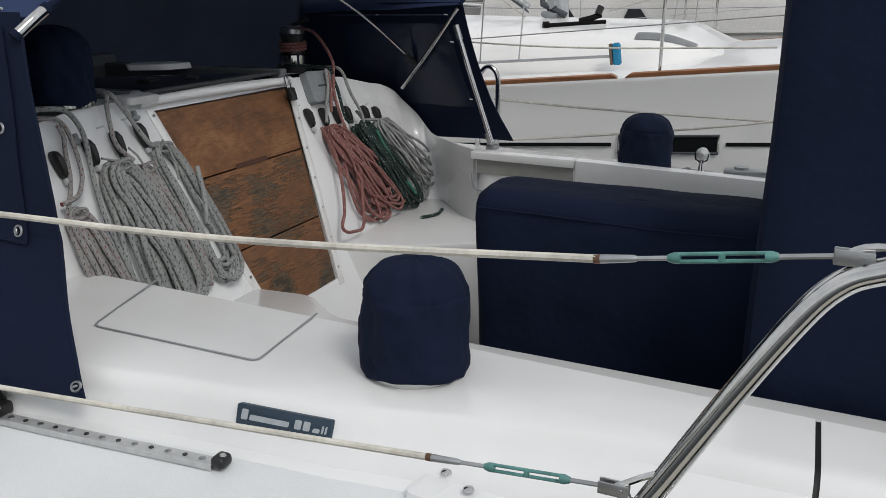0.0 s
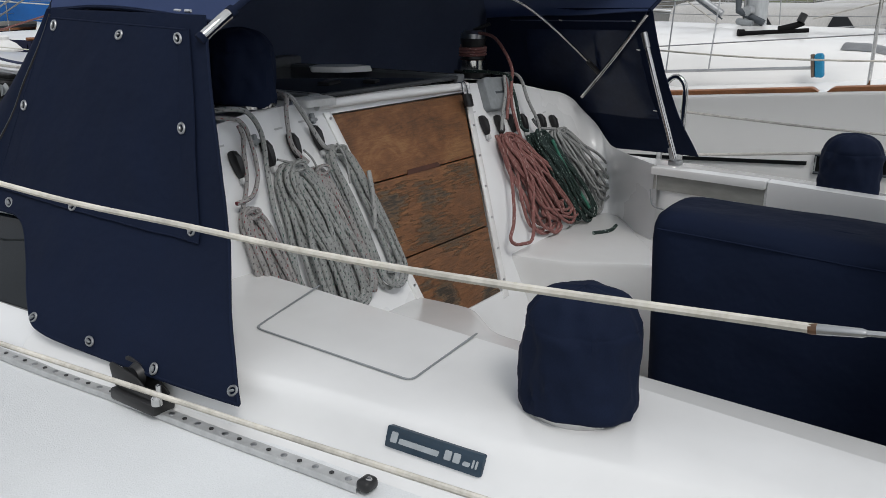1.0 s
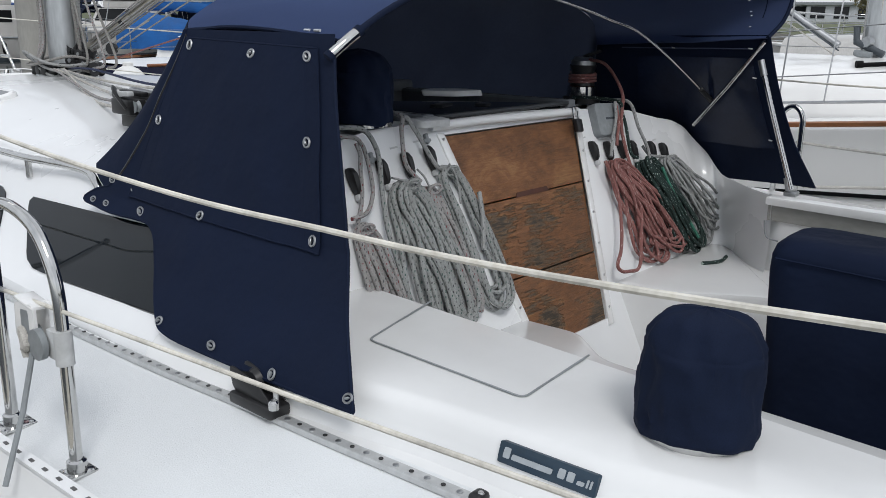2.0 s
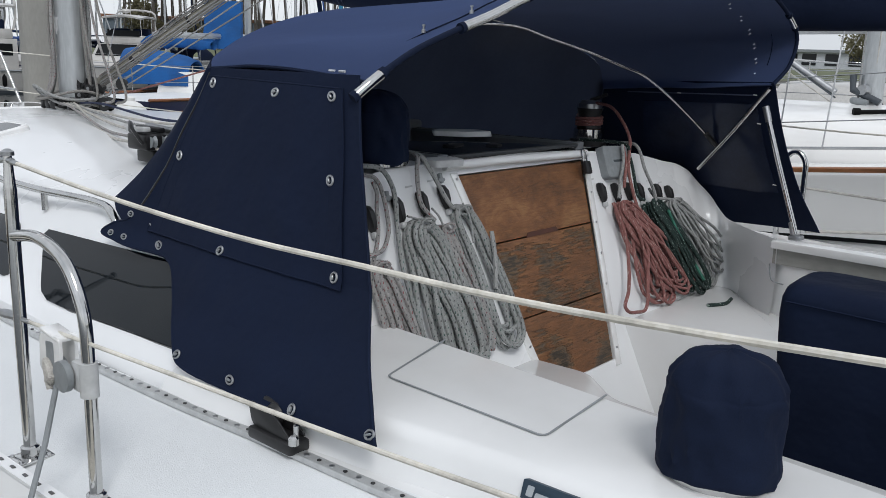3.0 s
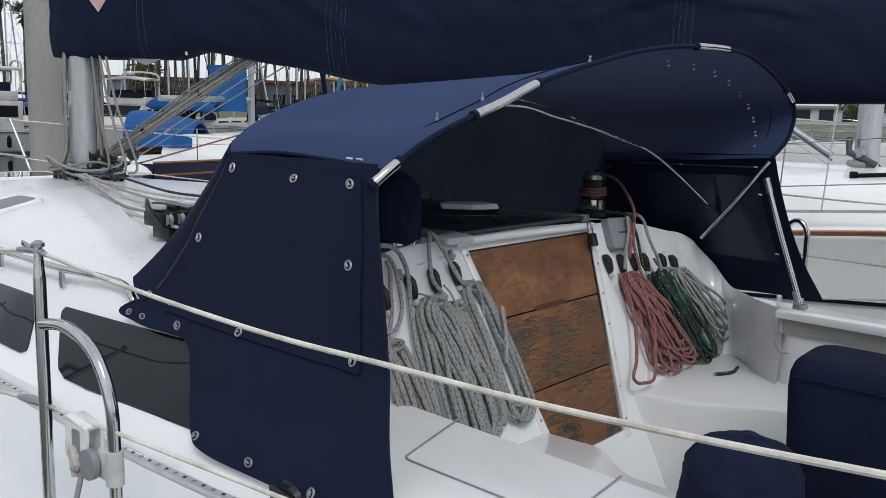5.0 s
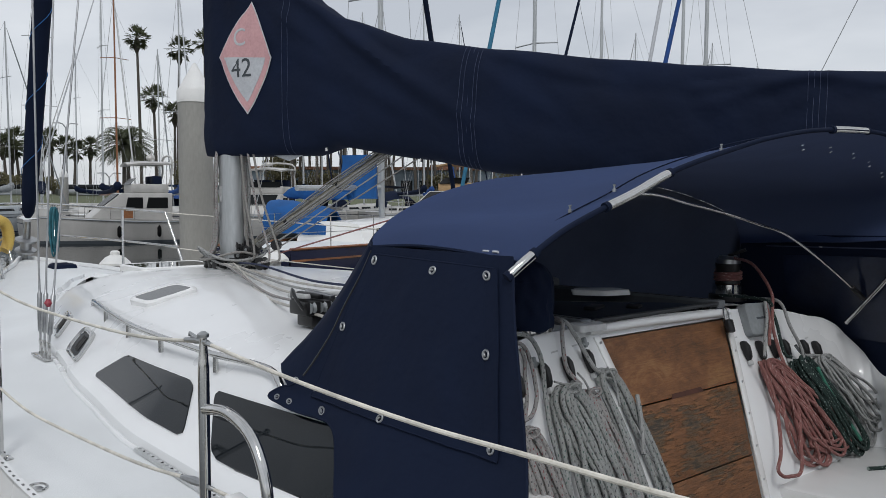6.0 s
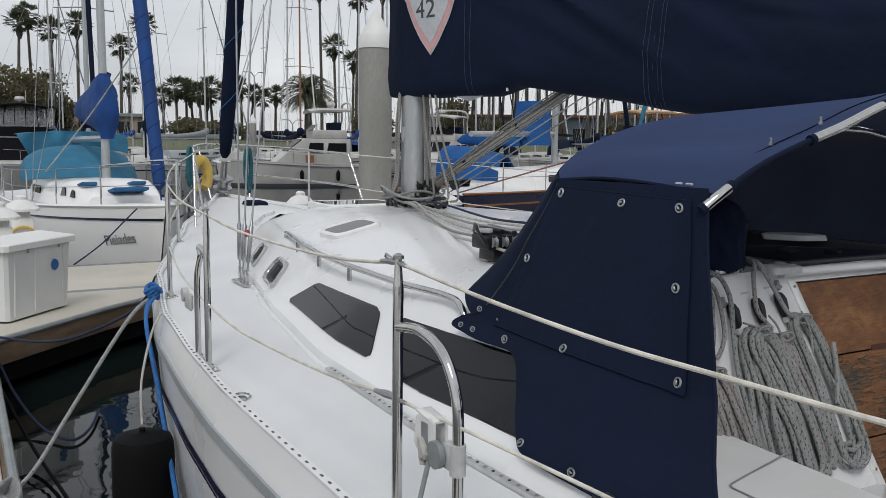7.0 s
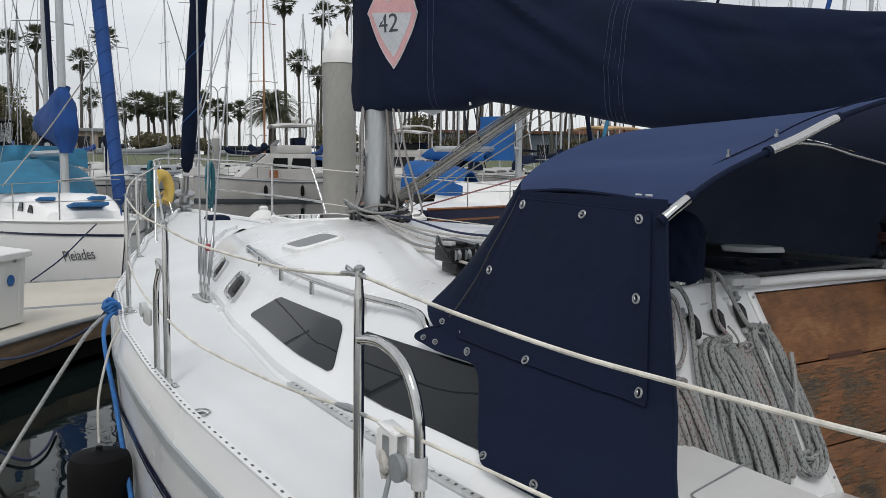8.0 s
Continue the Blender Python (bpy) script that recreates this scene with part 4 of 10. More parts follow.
# chock plate on the side deck
bm = B()
slab(bm, rounded([(-1.36, -0.28, 1.335), (-1.20, -0.36, 1.362), (-1.18, -0.60, 1.362), (-1.38, -0.55, 1.335)], 0.03), (0, 0, -0.02), 0.004)
cp = single("deck_plate", bm, GELCOAT, (-1.3, -0.4, 1.32), "white fibreglass deck plate with steel screws", "deck plate")
for x, y in ((-1.30, -0.345), (-1.33, -0.40), (-1.23, -0.38)):
    bm = B()
    spin(bm, [(0.011, 0), (0.009, 0.004), (0.003, 0.006)], (x, y, 1.345 + 0.13 * (x + 1.36)), 12)
    part("screw", bm, STEEL, cp)

# genoa track, its car and end stop


def track_x(y):
    return lin([(0.0, -1.395), (0.6, -1.43), (1.1, -1.462), (1.5, -1.480), (2.45, -1.494)], y)


trk = thing("genoa_track", (-1.40, 0.1, 1.32), "silver alloy genoa track screwed to the side deck", "track")
bm = B()
rows = []
for y in steps(0.085, 2.29, 0.1):
    x, z = track_x(y), deck_z(track_x(y), y) + 0.004
    rows.append([(x - 0.016, y, z - 0.004), (x - 0.016, y, z + 0.003), (x - 0.013, y, z + 0.008), (x + 0.013, y, z + 0.008), (x + 0.016, y, z + 0.003), (x + 0.016, y, z - 0.004)])
sheet(bm, rows)
bmesh.ops.recalc_face_normals(bm, faces=bm.faces)
part("extrusion", bm, TRACK_ALLOY, trk)
hole = B()
spin(hole, [(0.0050, -0.001), (0.0050, 0.0013)], (0, 0, 0), 10)
hole = mesh_of("hole", hole, BLACK)
screw = B()
spin(screw, [(0.0068, -0.001), (0.0066, 0.0012), (0.003, 0.0022)], (0, 0, 0), 10)
screw = mesh_of("screw", screw, STEEL_DULL)
for i, y in enumerate(steps(0.115, 2.27, 0.0385)):
    ob = new("track_screw" if i % 2 == 0 else "track_hole", screw if i % 2 == 0 else hole)
    ob.parent = trk
    ob.location = Vector((track_x(y), y, deck_z(track_x(y), y) + 0.0124)) - root_place(trk)
bm = B()
block(bm, (track_x(0.075), 0.072, deck_z(-1.38, 0.07) + 0.014), (0.036, 0.030, 0.024), 0.009, seg=3)
part("end_stop", bm, BLACK, trk, "black plastic end stop")
bm = B()
spin(bm, [(0.007, 0), (0.005, 0.003)], (track_x(0.075), 0.068, deck_z(-1.38, 0.07) + 0.0245), 12)
part("end_screw", bm, STEEL, trk)
# strip of track on the forward cabin side edge
car = thing("genoa_car", (-1.43, 0.67, 1.35), "black genoa lead car standing on its track", "track car")
cz = deck_z(-1.43, 0.67)
bm = B()
block(bm, (-1.432, 0.67, cz + 0.022), (0.058, 0.15, 0.028), 0.007)
part("slider", bm, BLACK, car)
for dx in (-0.018, 0.022):
    bm = B()
    slab(bm, rounded([(-1.432 + dx, 0.60, cz + 0.035), (-1.432 + dx, 0.74, cz + 0.035), (-1.432 + dx, 0.755, cz + 0.095), (-1.432 + dx, 0.66, cz + 0.080)], 0.02), (0.004, 0, 0), 0.001)
    part("cheek", bm, BLACK, car)
bm = B()
spin(bm, [(0.028, -0.014), (0.022, 0), (0.028, 0.014)], (-1.43, 0.70, cz + 0.062), 18, "x")
part("sheave", bm, BLACK, car)
bm = B()
spin(bm, [(0.012, 0), (0.012, 0.015), (0.007, 0.02)], (-1.45, 0.595, cz + 0.036), 12)
tube(bm, [(-1.44, 0.60, cz + 0.04), (-1.44, 0.60, cz + 0.075)], 0.006, 8)
part("plunger", bm, STEEL, car, "steel plunger pin")

# nameplate: navy plate, its lettering as plain bars
npl = thing("name_plate", (-1.318, 0.0, 1.39), "navy nameplate with silver lettering on the coaming side", "nameplate")


def plate_at(u, v, out):
    """A place on the plate: u from 0 forward to 1 aft, v from 0 low to 1 high."""
    p = Vector((-1.336, 0.087, 1.372)).lerp(Vector((-1.321, -0.114, 1.369)), u) + Vector((0.0103, -0.001, 0.0402)) * v
    return p + Vector((-0.965, 0.07, 0.25)) * (out - 0.008)


INWARD = Vector((0.965, -0.07, -0.25))
bm = B()
slab(bm, rounded([plate_at(0, 1, 0.002), plate_at(1, 1, 0.002), plate_at(1, 0, 0.002), plate_at(0, 0, 0.002)], 0.005), INWARD * 0.03, 0.001)
part("plate", bm, PLATE, npl)
for u0, u1, v0, v1 in ((0.05, 0.12, 0.28, 0.78), (0.14, 0.56, 0.30, 0.56), (0.62, 0.69, 0.30, 0.74), (0.71, 0.78, 0.30, 0.74), (0.81, 0.88, 0.30, 0.50), (0.90, 0.92, 0.30, 0.68), (0.935, 0.955, 0.30, 0.68)):
    bm = B()
    slab(bm, rounded([plate_at(u0 + 0.01, v1, 0.0026), plate_at(u1 + 0.01, v1, 0.0026), plate_at(u1, v0, 0.0026), plate_at(u0, v0, 0.0026)], 0.003), INWARD * 0.002)
    part("bar", bm, PLATE_INK, npl)


# winches under navy covers


def winch_cover(x, y, z, label, r=0.106, h=0.243, seed=0.0):
    w = thing("winch_cover", (x, y, z), label, "winch cover", "winches on the coamings")
    bm = B()
    spin(bm, [(0.100, 0.0), (0.100, 0.012), (0.085, 0.016), (0.08, 0.03)], (x, y, z), 28)
    part("winch_base", bm, STEEL, w, "bright winch base ring")
    bm = B()
    prof = [(1.02, 0.035), (1.05, 0.06), (1.06, 0.10), (1.06, 0.15), (1.055, 0.20), (1.05, 0.26), (1.045, 0.32), (1.04, 0.38), (1.035, 0.44), (1.03, 0.50), (1.025, 0.56), (1.02, 0.62), (1.02, 0.66), (1.01, 0.695), (0.998, 0.712), (0.982, 0.722), (0.985, 0.735), (0.975, 0.76), (0.94, 0.80), (0.88, 0.84), (0.82, 0.88), (0.74, 0.915), (0.64, 0.945), (0.50, 0.97), (0.28, 0.99), (0.02, 1.0)]
    rings = []
    n = 72
    for k, t in prof:
        ring = []
        for j in range(n):
            a = 2 * math.pi * j / n
            q = Vector((math.cos(a), math.sin(a), 0))
            wob = 1 + 0.055 * noise.noise(Vector((q.x * 1.6 + seed, q.y * 1.6, t * 2.0))) + 0.035 * noise.noise(Vector((q.x * 4 + seed, q.y * 4 + t, t * 6.0))) + 0.17 * (0.22 - abs(noise.noise(Vector((q.x * 2.3 + 1.5 * t + seed, q.y * 2.3 - t, t * 3.0))))) * (1 if t > 0.12 else 0.3) + 0.045 * max(0.0, 1 - abs(t - 0.64) / 0.16) * noise.noise(Vector((q.x * 6.5 + seed, q.y * 6.5, t * 2.0)))
            dip = 0.012 * max(0.0, 1 - t / 0.1) * math.sin(2 * a + 1 + seed)
            ring.append(Vector((x, y, z + t * h + dip + 0.006 * noise.noise(Vector((q.x * 2, q.y * 2, seed))))) + q * r * k * wob)
        rings.append(ring)
    sheet(bm, rings, wrap=True)
    bm.faces.new([bm.verts.new(v) for v in rings[-1]])
    bmesh.ops.remove_doubles(bm, verts=bm.verts, dist=0.0003)
    bmesh.ops.recalc_face_normals(bm, faces=bm.faces)
    part("cover", bm, CANVAS, w, "navy canvas hood")


winch_cover(-1.075, -0.180, 1.428, "port primary winch hidden under a navy canvas hood on the coaming")
winch_cover(-0.668, 1.15, 1.842, "port roof winch hidden under a navy canvas hood beneath the dodger", r=0.098, h=0.225, seed=6.4)
winch_cover(1.09, -0.250, 1.435, "starboard primary winch hidden under a navy canvas hood on the coaming", seed=3.1)

# coachroof fittings: hatches, grab rail, shroud plates
def deck_hatch(cx, cy, lx, ly, label):
    z = roof_z(cx, cy)
    tilt = math.degrees(math.atan2(roof_z(cx - 0.05, cy) - roof_z(cx + 0.05, cy), 0.1))
    h = thing("deck_hatch", (cx, cy, z), label, "hatch", "deck hatches")
    m = Matrix.Translation((cx, cy, z + 0.004)) @ Euler((0, radians(tilt), 0)).to_matrix().to_4x4()

    def ring(a, b, zz):
        return [m @ q for q in rounded([(-a, -b, zz), (a, -b, zz), (a, b, zz), (-a, b, zz)], 0.06, 6)]
    bm = B()
    rows = [ring(lx, ly, -0.03), ring(lx, ly, 0.012), ring(lx - 0.008, ly - 0.008, 0.02), ring(lx - 0.020, ly - 0.020, 0.021), ring(lx - 0.024, ly - 0.024, 0.017)]
    sheet(bm, rows, wrap=True)
    bmesh.ops.recalc_face_normals(bm, faces=bm.faces)
    part("frame", bm, BRIGHT_TRIM, h, "bright hatch frame")
    bm = B()
    slab(bm, ring(lx - 0.024, ly - 0.024, 0.018), m.to_3x3() @ Vector((0, 0, -0.02)))
    part("pane", bm, ACRYLIC, h, "smoked hatch pane")
    return h


deck_hatch(-0.85, 3.57, 0.1425, 0.1425, "small smoked deck hatch with a bright frame on the coachroof")
deck_hatch(-0.05, 5.35, 0.30, 0.25, "low forward hatch on the coachroof")

rail = thing("grab_rail", (-1.2, 2.8, 1.68), "polished stainless grab rail along the coachroof edge", "grab rail")
rail_pts = [(-1.25, 1.665, 1.635), (-1.25, 1.70, 1.672), (-1.24, 1.76, 1.688), (-1.236, 1.87, 1.69), (-1.247, 2.0, 1.69), (-1.262, 2.165, 1.69), (-1.258, 2.448, 1.69), (-1.247, 2.776, 1.69), (-1.215, 3.11, 1.69), (-1.135, 3.59, 1.69), (-1.045, 4.05, 1.688), (-1.035, 4.09, 1.66)]
bm = B()
tube(bm, curve_points(rail_pts, 6), 0.0125, 12)
part("rail_tube", bm, STEEL, rail)
for x, y in ((-1.260, 2.13), (-1.250, 2.65), (-1.215, 3.10), (-1.123, 3.65)):
    bm = B()
    tube(bm, [(x, y, 1.625), (x, y, 1.686)], 0.0105, 10)
    part("post", bm, STEEL, rail)

bm = B()
loop = [Vector((-1.845, 2.26, deck_z(-1.845, 2.26) + 0.004)) + Vector((0.030 * math.cos(q), 0.040 * math.sin(q), 0)) for q in [i * math.pi / 8 for i in range(16)]]
tube(bm, loop, 0.005, 8, closed=True)
spin(bm, [(0.022, -0.004), (0.020, 0.002)], (-1.845, 2.26, deck_z(-1.845, 2.26)), 16)
single("deck_filler", bm, STEEL, (-1.845, 2.26, 1.28), "flush oval steel deck filler cap", "deck fitting")

# shrouds and chainplate
cp0 = Vector((-1.30, 4.08, deck_z(-1.30, 4.08)))
ch = thing("shrouds", cp0, "wire shrouds on turnbuckles rising from a chainplate", "rigging")
bm = B()
block(bm, cp0 + Vector((0, 0, 0.008)), (0.07, 0.26, 0.014), 0.004)
for dy in (-0.07, 0.0, 0.07):
    block(bm, cp0 + Vector((0, dy, 0.05)), (0.01, 0.04, 0.09), 0.003)
part("chainplate", bm, STEEL, ch)
for dy, top in ((0.07, (-1.235, 4.35, 6.0)), (0.0, (-0.95, 4.5, 6.2)), (-0.08, (-0.62, 4.55, 6.4))):
    a = cp0 + Vector((0, dy, 0.08))
    d = (Vector(top) - a).normalized()
    bm = B()
    tube(bm, [a, a + d * 0.05, a + d * 0.06, a + d * 0.26, a + d * 0.27, a + d * 0.34], [0.006, 0.006, 0.013, 0.013, 0.007, 0.006], 10)
    part("turnbuckle", bm, STEEL_DULL, ch)
    bm = B()
    tube(bm, [a + d * 0.33, a + d * 4.5, Vector(top) + d * 9.0], 0.0055, 8)
    part("wire", bm, STEEL_DULL, ch)
bm = B()
spin(bm, [(0.01, -0.02), (0.022, 0), (0.01, 0.02)], cp0 + Vector((0.01, -0.05, 0.30)), 12)
part("ball", bm, RED, ch, "small red plastic ball")

# pulpit, furler and bow gear
pul = thing("bow_pulpit", (0, 8.6, 1.5), "stainless bow pulpit with sloping legs", "pulpit")
bm = B()
tube(bm, curve_points([(-0.78, 7.4, 2.10), (-0.66, 7.9, 2.12), (-0.45, 8.8, 2.15), (-0.2, 9.45, 2.17), (0.0, 9.62, 2.17), (0.2, 9.45, 2.17), (0.45, 8.8, 2.15), (0.66, 7.9, 2.12), (0.78, 7.4, 2.10)], 6), 0.013, 12)
part("top_rail", bm, STEEL, pul)
for sgn in (-1, 1):
    for top, foot in (((0.78, 7.4, 2.10), (0.86, 7.05, 1.44)), ((0.62, 8.1, 2.13), (0.56, 7.95, 1.47)), ((0.28, 9.3, 2.16), (0.22, 8.95, 1.53))):
        bm = B()
        tube(bm, [(sgn * top[0], top[1], top[2]), (sgn * foot[0], foot[1], foot[2])], 0.0125, 10)
        part("leg", bm, STEEL, pul)
    bm = B()
    tube(bm, curve_points([(sgn * 0.82, 7.2, 1.77), (sgn * 0.6, 8.05, 1.80), (sgn * 0.25, 9.12, 1.83)], 5), 0.011, 10)
    part("middle_rail", bm, STEEL, pul)

fur = thing("furled_headsail", (0, 9.35, 1.6), "furled headsail in a navy sleeve above a furling drum", "furled sail")
stay0, stay1 = Vector((0, 9.35, 1.55)), Vector((0, 4.75, 15.6))
sd = (stay1 - stay0).normalized()
bm = B()
pts = [stay0 + sd * s for s in (0.50, 0.56, 0.8, 1.5, 3, 5, 8, 11)]
tube(bm, pts, [0.03, 0.062, 0.080, 0.088, 0.092, 0.092, 0.085, 0.07], 16)
sl = part("sleeve", bm, CANVAS, fur, "navy sleeve wound with a thin line")
bm = B()
tube(bm, [stay0 + sd * s + Vector((0.095 * math.cos(s * 9), 0, 0.02 * math.sin(s * 9))) + Vector((0, 0.095 * math.sin(s * 9), 0)) for s in [0.8 + i * 0.06 for i in range(120)]], 0.004, 5)
part("lashing", bm, BLUE_ROPE, sl)
bm = B()
q = sd.to_track_quat("Z", "Y").to_matrix().to_4x4()
t = B()
spin(t, [(0.03, 0.0), (0.03, 0.10), (0.11, 0.11), (0.11, 0.13), (0.06, 0.14), (0.06, 0.22), (0.115, 0.23), (0.115, 0.25), (0.04, 0.26), (0.035, 0.46)], (0, 0, 0), 22)
bmesh.ops.transform(t, matrix=Matrix.Translation(stay0) @ q, verts=t.verts)
part("drum", t, STEEL_DULL, fur, "alloy furling drum")
bm.free()
bm = B()
horse = [Vector((-0.42 + 0.10 * math.cos(a), 8.95 + 0.05 * math.cos(a), 2.0 + 0.17 * math.sin(a))) for a in [radians(d) for d in range(-60, 250, 18)]]
horse = [p + Vector((0.10, 0.1, -0.17)) for p in horse]
tube(bm, horse, 0.06, 12)
single("horseshoe_buoy", bm, YELLOW, (-0.42, 8.95, 1.83), "faded yellow horseshoe buoy hung on the pulpit", "life buoy")


def rope_hank(at, mat, label, w=0.05, h=0.34, n=7, r=0.008):
    bm = B()
    for i in range(n):
        o = Vector((random.uniform(-0.02, 0.02), random.uniform(-0.02, 0.02), 0))
        ww, hh = w * random.uniform(0.6, 1.2), h * random.uniform(0.8, 1.1)
        loop = [Vector(at) + o + Vector((ww * math.cos(a) * 0.6, ww * math.cos(a), -hh / 2 + hh / 2 * math.sin(a))) for a in [k * 2 * math.pi / 16 for k in range(16)]]
        tube(bm, loop, r, 6, closed=True)
    return single("rope_hank", bm, mat, at, label, "rope", "hanks on the pulpit")


rope_hank((-0.55, 8.55, 2.15), material("teal_rope", (0.03, 0.15, 0.19), 0.85, dark=0.4, stain=20), "teal rope hank hung on the pulpit", 0.06, 0.42)
rope_hank((-0.08, 8.0, 2.15), bpy.data.materials["teal_rope"], "teal rope hank hung from the foredeck rigging", 0.09, 0.44, 11)
bm = B()
block(bm, (0.0, 8.05, 1.53), (0.22, 0.28, 0.14), 0.04)
single("windlass_cover", bm, CANVAS, (0, 8.05, 1.48), "small navy cover over the windlass", "cover")

# mast with its lines, blocks and vang
mast = thing("mast", (0, 4.47, 1.78), "pale grey alloy mast on the coachroof", "mast")
bm = B()
n = 28
rings = []
for z in (1.77, 2.6, 6.0, 16.0):
    rings.append([(0.070 * math.copysign(abs(math.cos(a)) ** 0.85, math.cos(a)), 4.47 + 0.100 * math.sin(a), z) for a in [2 * math.pi * j / n for j in range(n)]])
sheet(bm, rings, wrap=True)
bmesh.ops.recalc_face_normals(bm, faces=bm.faces)
part("mast_tube", bm, ALLOY, mast)
bm = B()
spin(bm, [(0.16, 0), (0.16, 0.012), (0.135, 0.02), (0.13, 0.06), (0.08, 0.065)], (0, 4.47, roof_z(0, 4.47) - 0.004), 24)
part("mast_collar", bm, ALLOY, mast)
bm = B()
slab(bm, [(-0.075, 4.50, 2.33), (-0.075, 4.46, 2.33), (-0.075, 4.463, 2.26), (-0.075, 4.48, 2.23), (-0.075, 4.497, 2.26)], (0.008, 0, 0))
part("badge", bm, PALE_GREY, mast, "small grey shield badge")

halyards = thing("halyard_bundle", (0, 4.45, 1.8), "weathered halyards hanging down the mast and gathered round its foot", "ropes")
random.seed(4)
for deg in (118, 128, 138, 147, 156, 166, 292, 302, 310, 318, 327, 336, 345, 20, 60):
    a = radians(deg)
    x0, y0 = 0.098 * math.cos(a), 4.47 + 0.128 * math.sin(a)
    bm = B()
    pts = [(x0 * 0.9, 4.47 + (y0 - 4.47) * 0.9, 2.56), (x0 * 1.0 + random.uniform(-.012, .012), y0 + random.uniform(-.012, .012), 2.3), (x0 * 1.08 + random.uniform(-.015, .015), y0 + random.uniform(-.015, .015), 1.98), (x0 * 1.55, 4.47 + (y0 - 4.47) * 1.3, 1.85), (x0 * 1.3, 4.47 + (y0 - 4.47) * 1.5, 1.80)]
    tube(bm, curve_points(pts, 6), random.choice((0.0075, 0.0085, 0.0095)), 7)
    part("halyard", bm, random.choice((ROPE_OLD, ROPE_OLD, ROPE_GREY_RED, ROPE_GREY)), halyards)
for i in range(7):
    rr = 0.15 + 0.012 * i
    zz = 1.80 + 0.014 * i
    bm = B()
    ph = random.uniform(0, 6)
    tube(bm, [(rr * math.cos(a) * 0.92, 4.47 + (rr + 0.04) * math.sin(a), zz + 0.035 * math.sin(a * 2 + ph) + 0.012 * math.sin(3 * a)) for a in [k * 2 * math.pi / 28 for k in range(28)]], 0.0085, 7, closed=True)
    part("wrap", bm, ROPE_OLD if i % 2 else ROPE_GREY, halyards)
for i in range(11):
    a = radians(160 + i * 19)
    bm = B()
    c = (0.15 * math.cos(a), 4.47 + 0.2 * math.sin(a), 1.83)
    block(bm, c, (0.035, 0.05, 0.075), 0.012, (random.uniform(-30, 30), random.uniform(-20, 20), math.degrees(a)))
    tube(bm, [(c[0] - 0.012, c[1], 1.84), (c[0] + 0.012, c[1], 1.84)], 0.028, 12)
    part("turning_block", bm, BLACK, halyards, "black turning block")
for i, (x0, y0, x1, y1) in enumerate(((0.02, 4.22, 0.10, 4.02), (0.0, 4.25, 0.05, 4.06), (-0.02, 4.30, 0.02, 4.20))):
    bm = B()
    tube(bm, curve_points([(x0, y0, 2.60), (x0 + (x1 - x0) * 0.4, y0 + (y1 - y0) * 0.35, 2.25), (x1, y1, 1.90), (x1 - 0.03, y1 + 0.05, 1.845)], 6), 0.0075, 7)
    part("halyard", bm, (ROPE_OLD, ROPE_GREY_RED, ROPE_OLD)[i], halyards)
# lines led aft along the roof
for i, (xa, xb, mat) in enumerate(((-0.10, -0.60, WHITE_ROPE), (-0.12, -0.68, ROPE_GREY), (-0.14, -0.76, WHITE_ROPE), (-0.16, -0.84, ROPE_GREY_RED), (-0.08, -0.90, WHITE_ROPE), (-0.05, -0.52, NAVY_ROPE))):
    bm = B()
    tube(bm, curve_points([(xa, 4.30, 1.835), ((xa * 2 + xb) / 3, 3.7, roof_z(xa, 3.7) + 0.030 + 0.006 * i), ((xa + 2 * xb) / 3, 2.9, roof_z(xb, 2.9) + 0.040), (xb, 2.15, roof_z(xb, 2.15) + 0.065), (xb, 1.95, roof_z(xb, 1.95) + 0.05)], 8), 0.0062, 7)
    single("control_line", bm, mat, (xa, 4.42, 1.8), "control line led aft over the coachroof", "rope", "lines led aft")

org = thing("line_organiser", (-0.86, 2.10, roof_z(-0.86, 2.1)), "black deck organiser with stacked sheaves beside the dodger", "deck organiser")
oz = roof_z(-0.86, 2.1)
bm = B()
block(bm, (-0.87, 2.06, oz + 0.020), (0.11, 0.11, 0.045), 0.006)
part("foot", bm, BLACK, org)
bm = B()
block(bm, (-0.86, 2.06, oz + 0.072), (0.19, 0.13, 0.056), 0.008)
part("housing", bm, BLACK, org)
for k in range(4):
    bm = B()
    block(bm, (-0.93 + 0.047 * k, 2.09, oz + 0.113), (0.026, 0.17, 0.018), 0.005, (4 * (k % 3) - 4, 0, 6 * k - 8))
    part("lever", bm, (PALE_GREY, BLACK, STEEL_DULL, PALE_GREY)[k], org)
    bm = B()
    spin(bm, [(0.022, -0.010), (0.016, 0), (0.022, 0.010)], (-0.93 + 0.047 * k, 1.998, oz + 0.075), 12, "x")
    part("sheave", bm, GREY, org)
bm = B()
tube(bm, curve_points([(-0.965, 2.0, oz + 0.07), (-0.985, 2.03, oz + 0.12), (-0.95, 2.10, oz + 0.135), (-0.93, 2.14, oz + 0.10)], 4), 0.012, 7, flat=0.5)
part("strap", bm, BLACK, org)

ph = radians(20)


def boom_at(s, z, off=0.0):
    """A place s metres out along the boom, off metres to port of its middle."""
    return Vector((math.sin(ph) * s - math.cos(ph) * off, 4.6 - math.cos(ph) * s - math.sin(ph) * off, z))


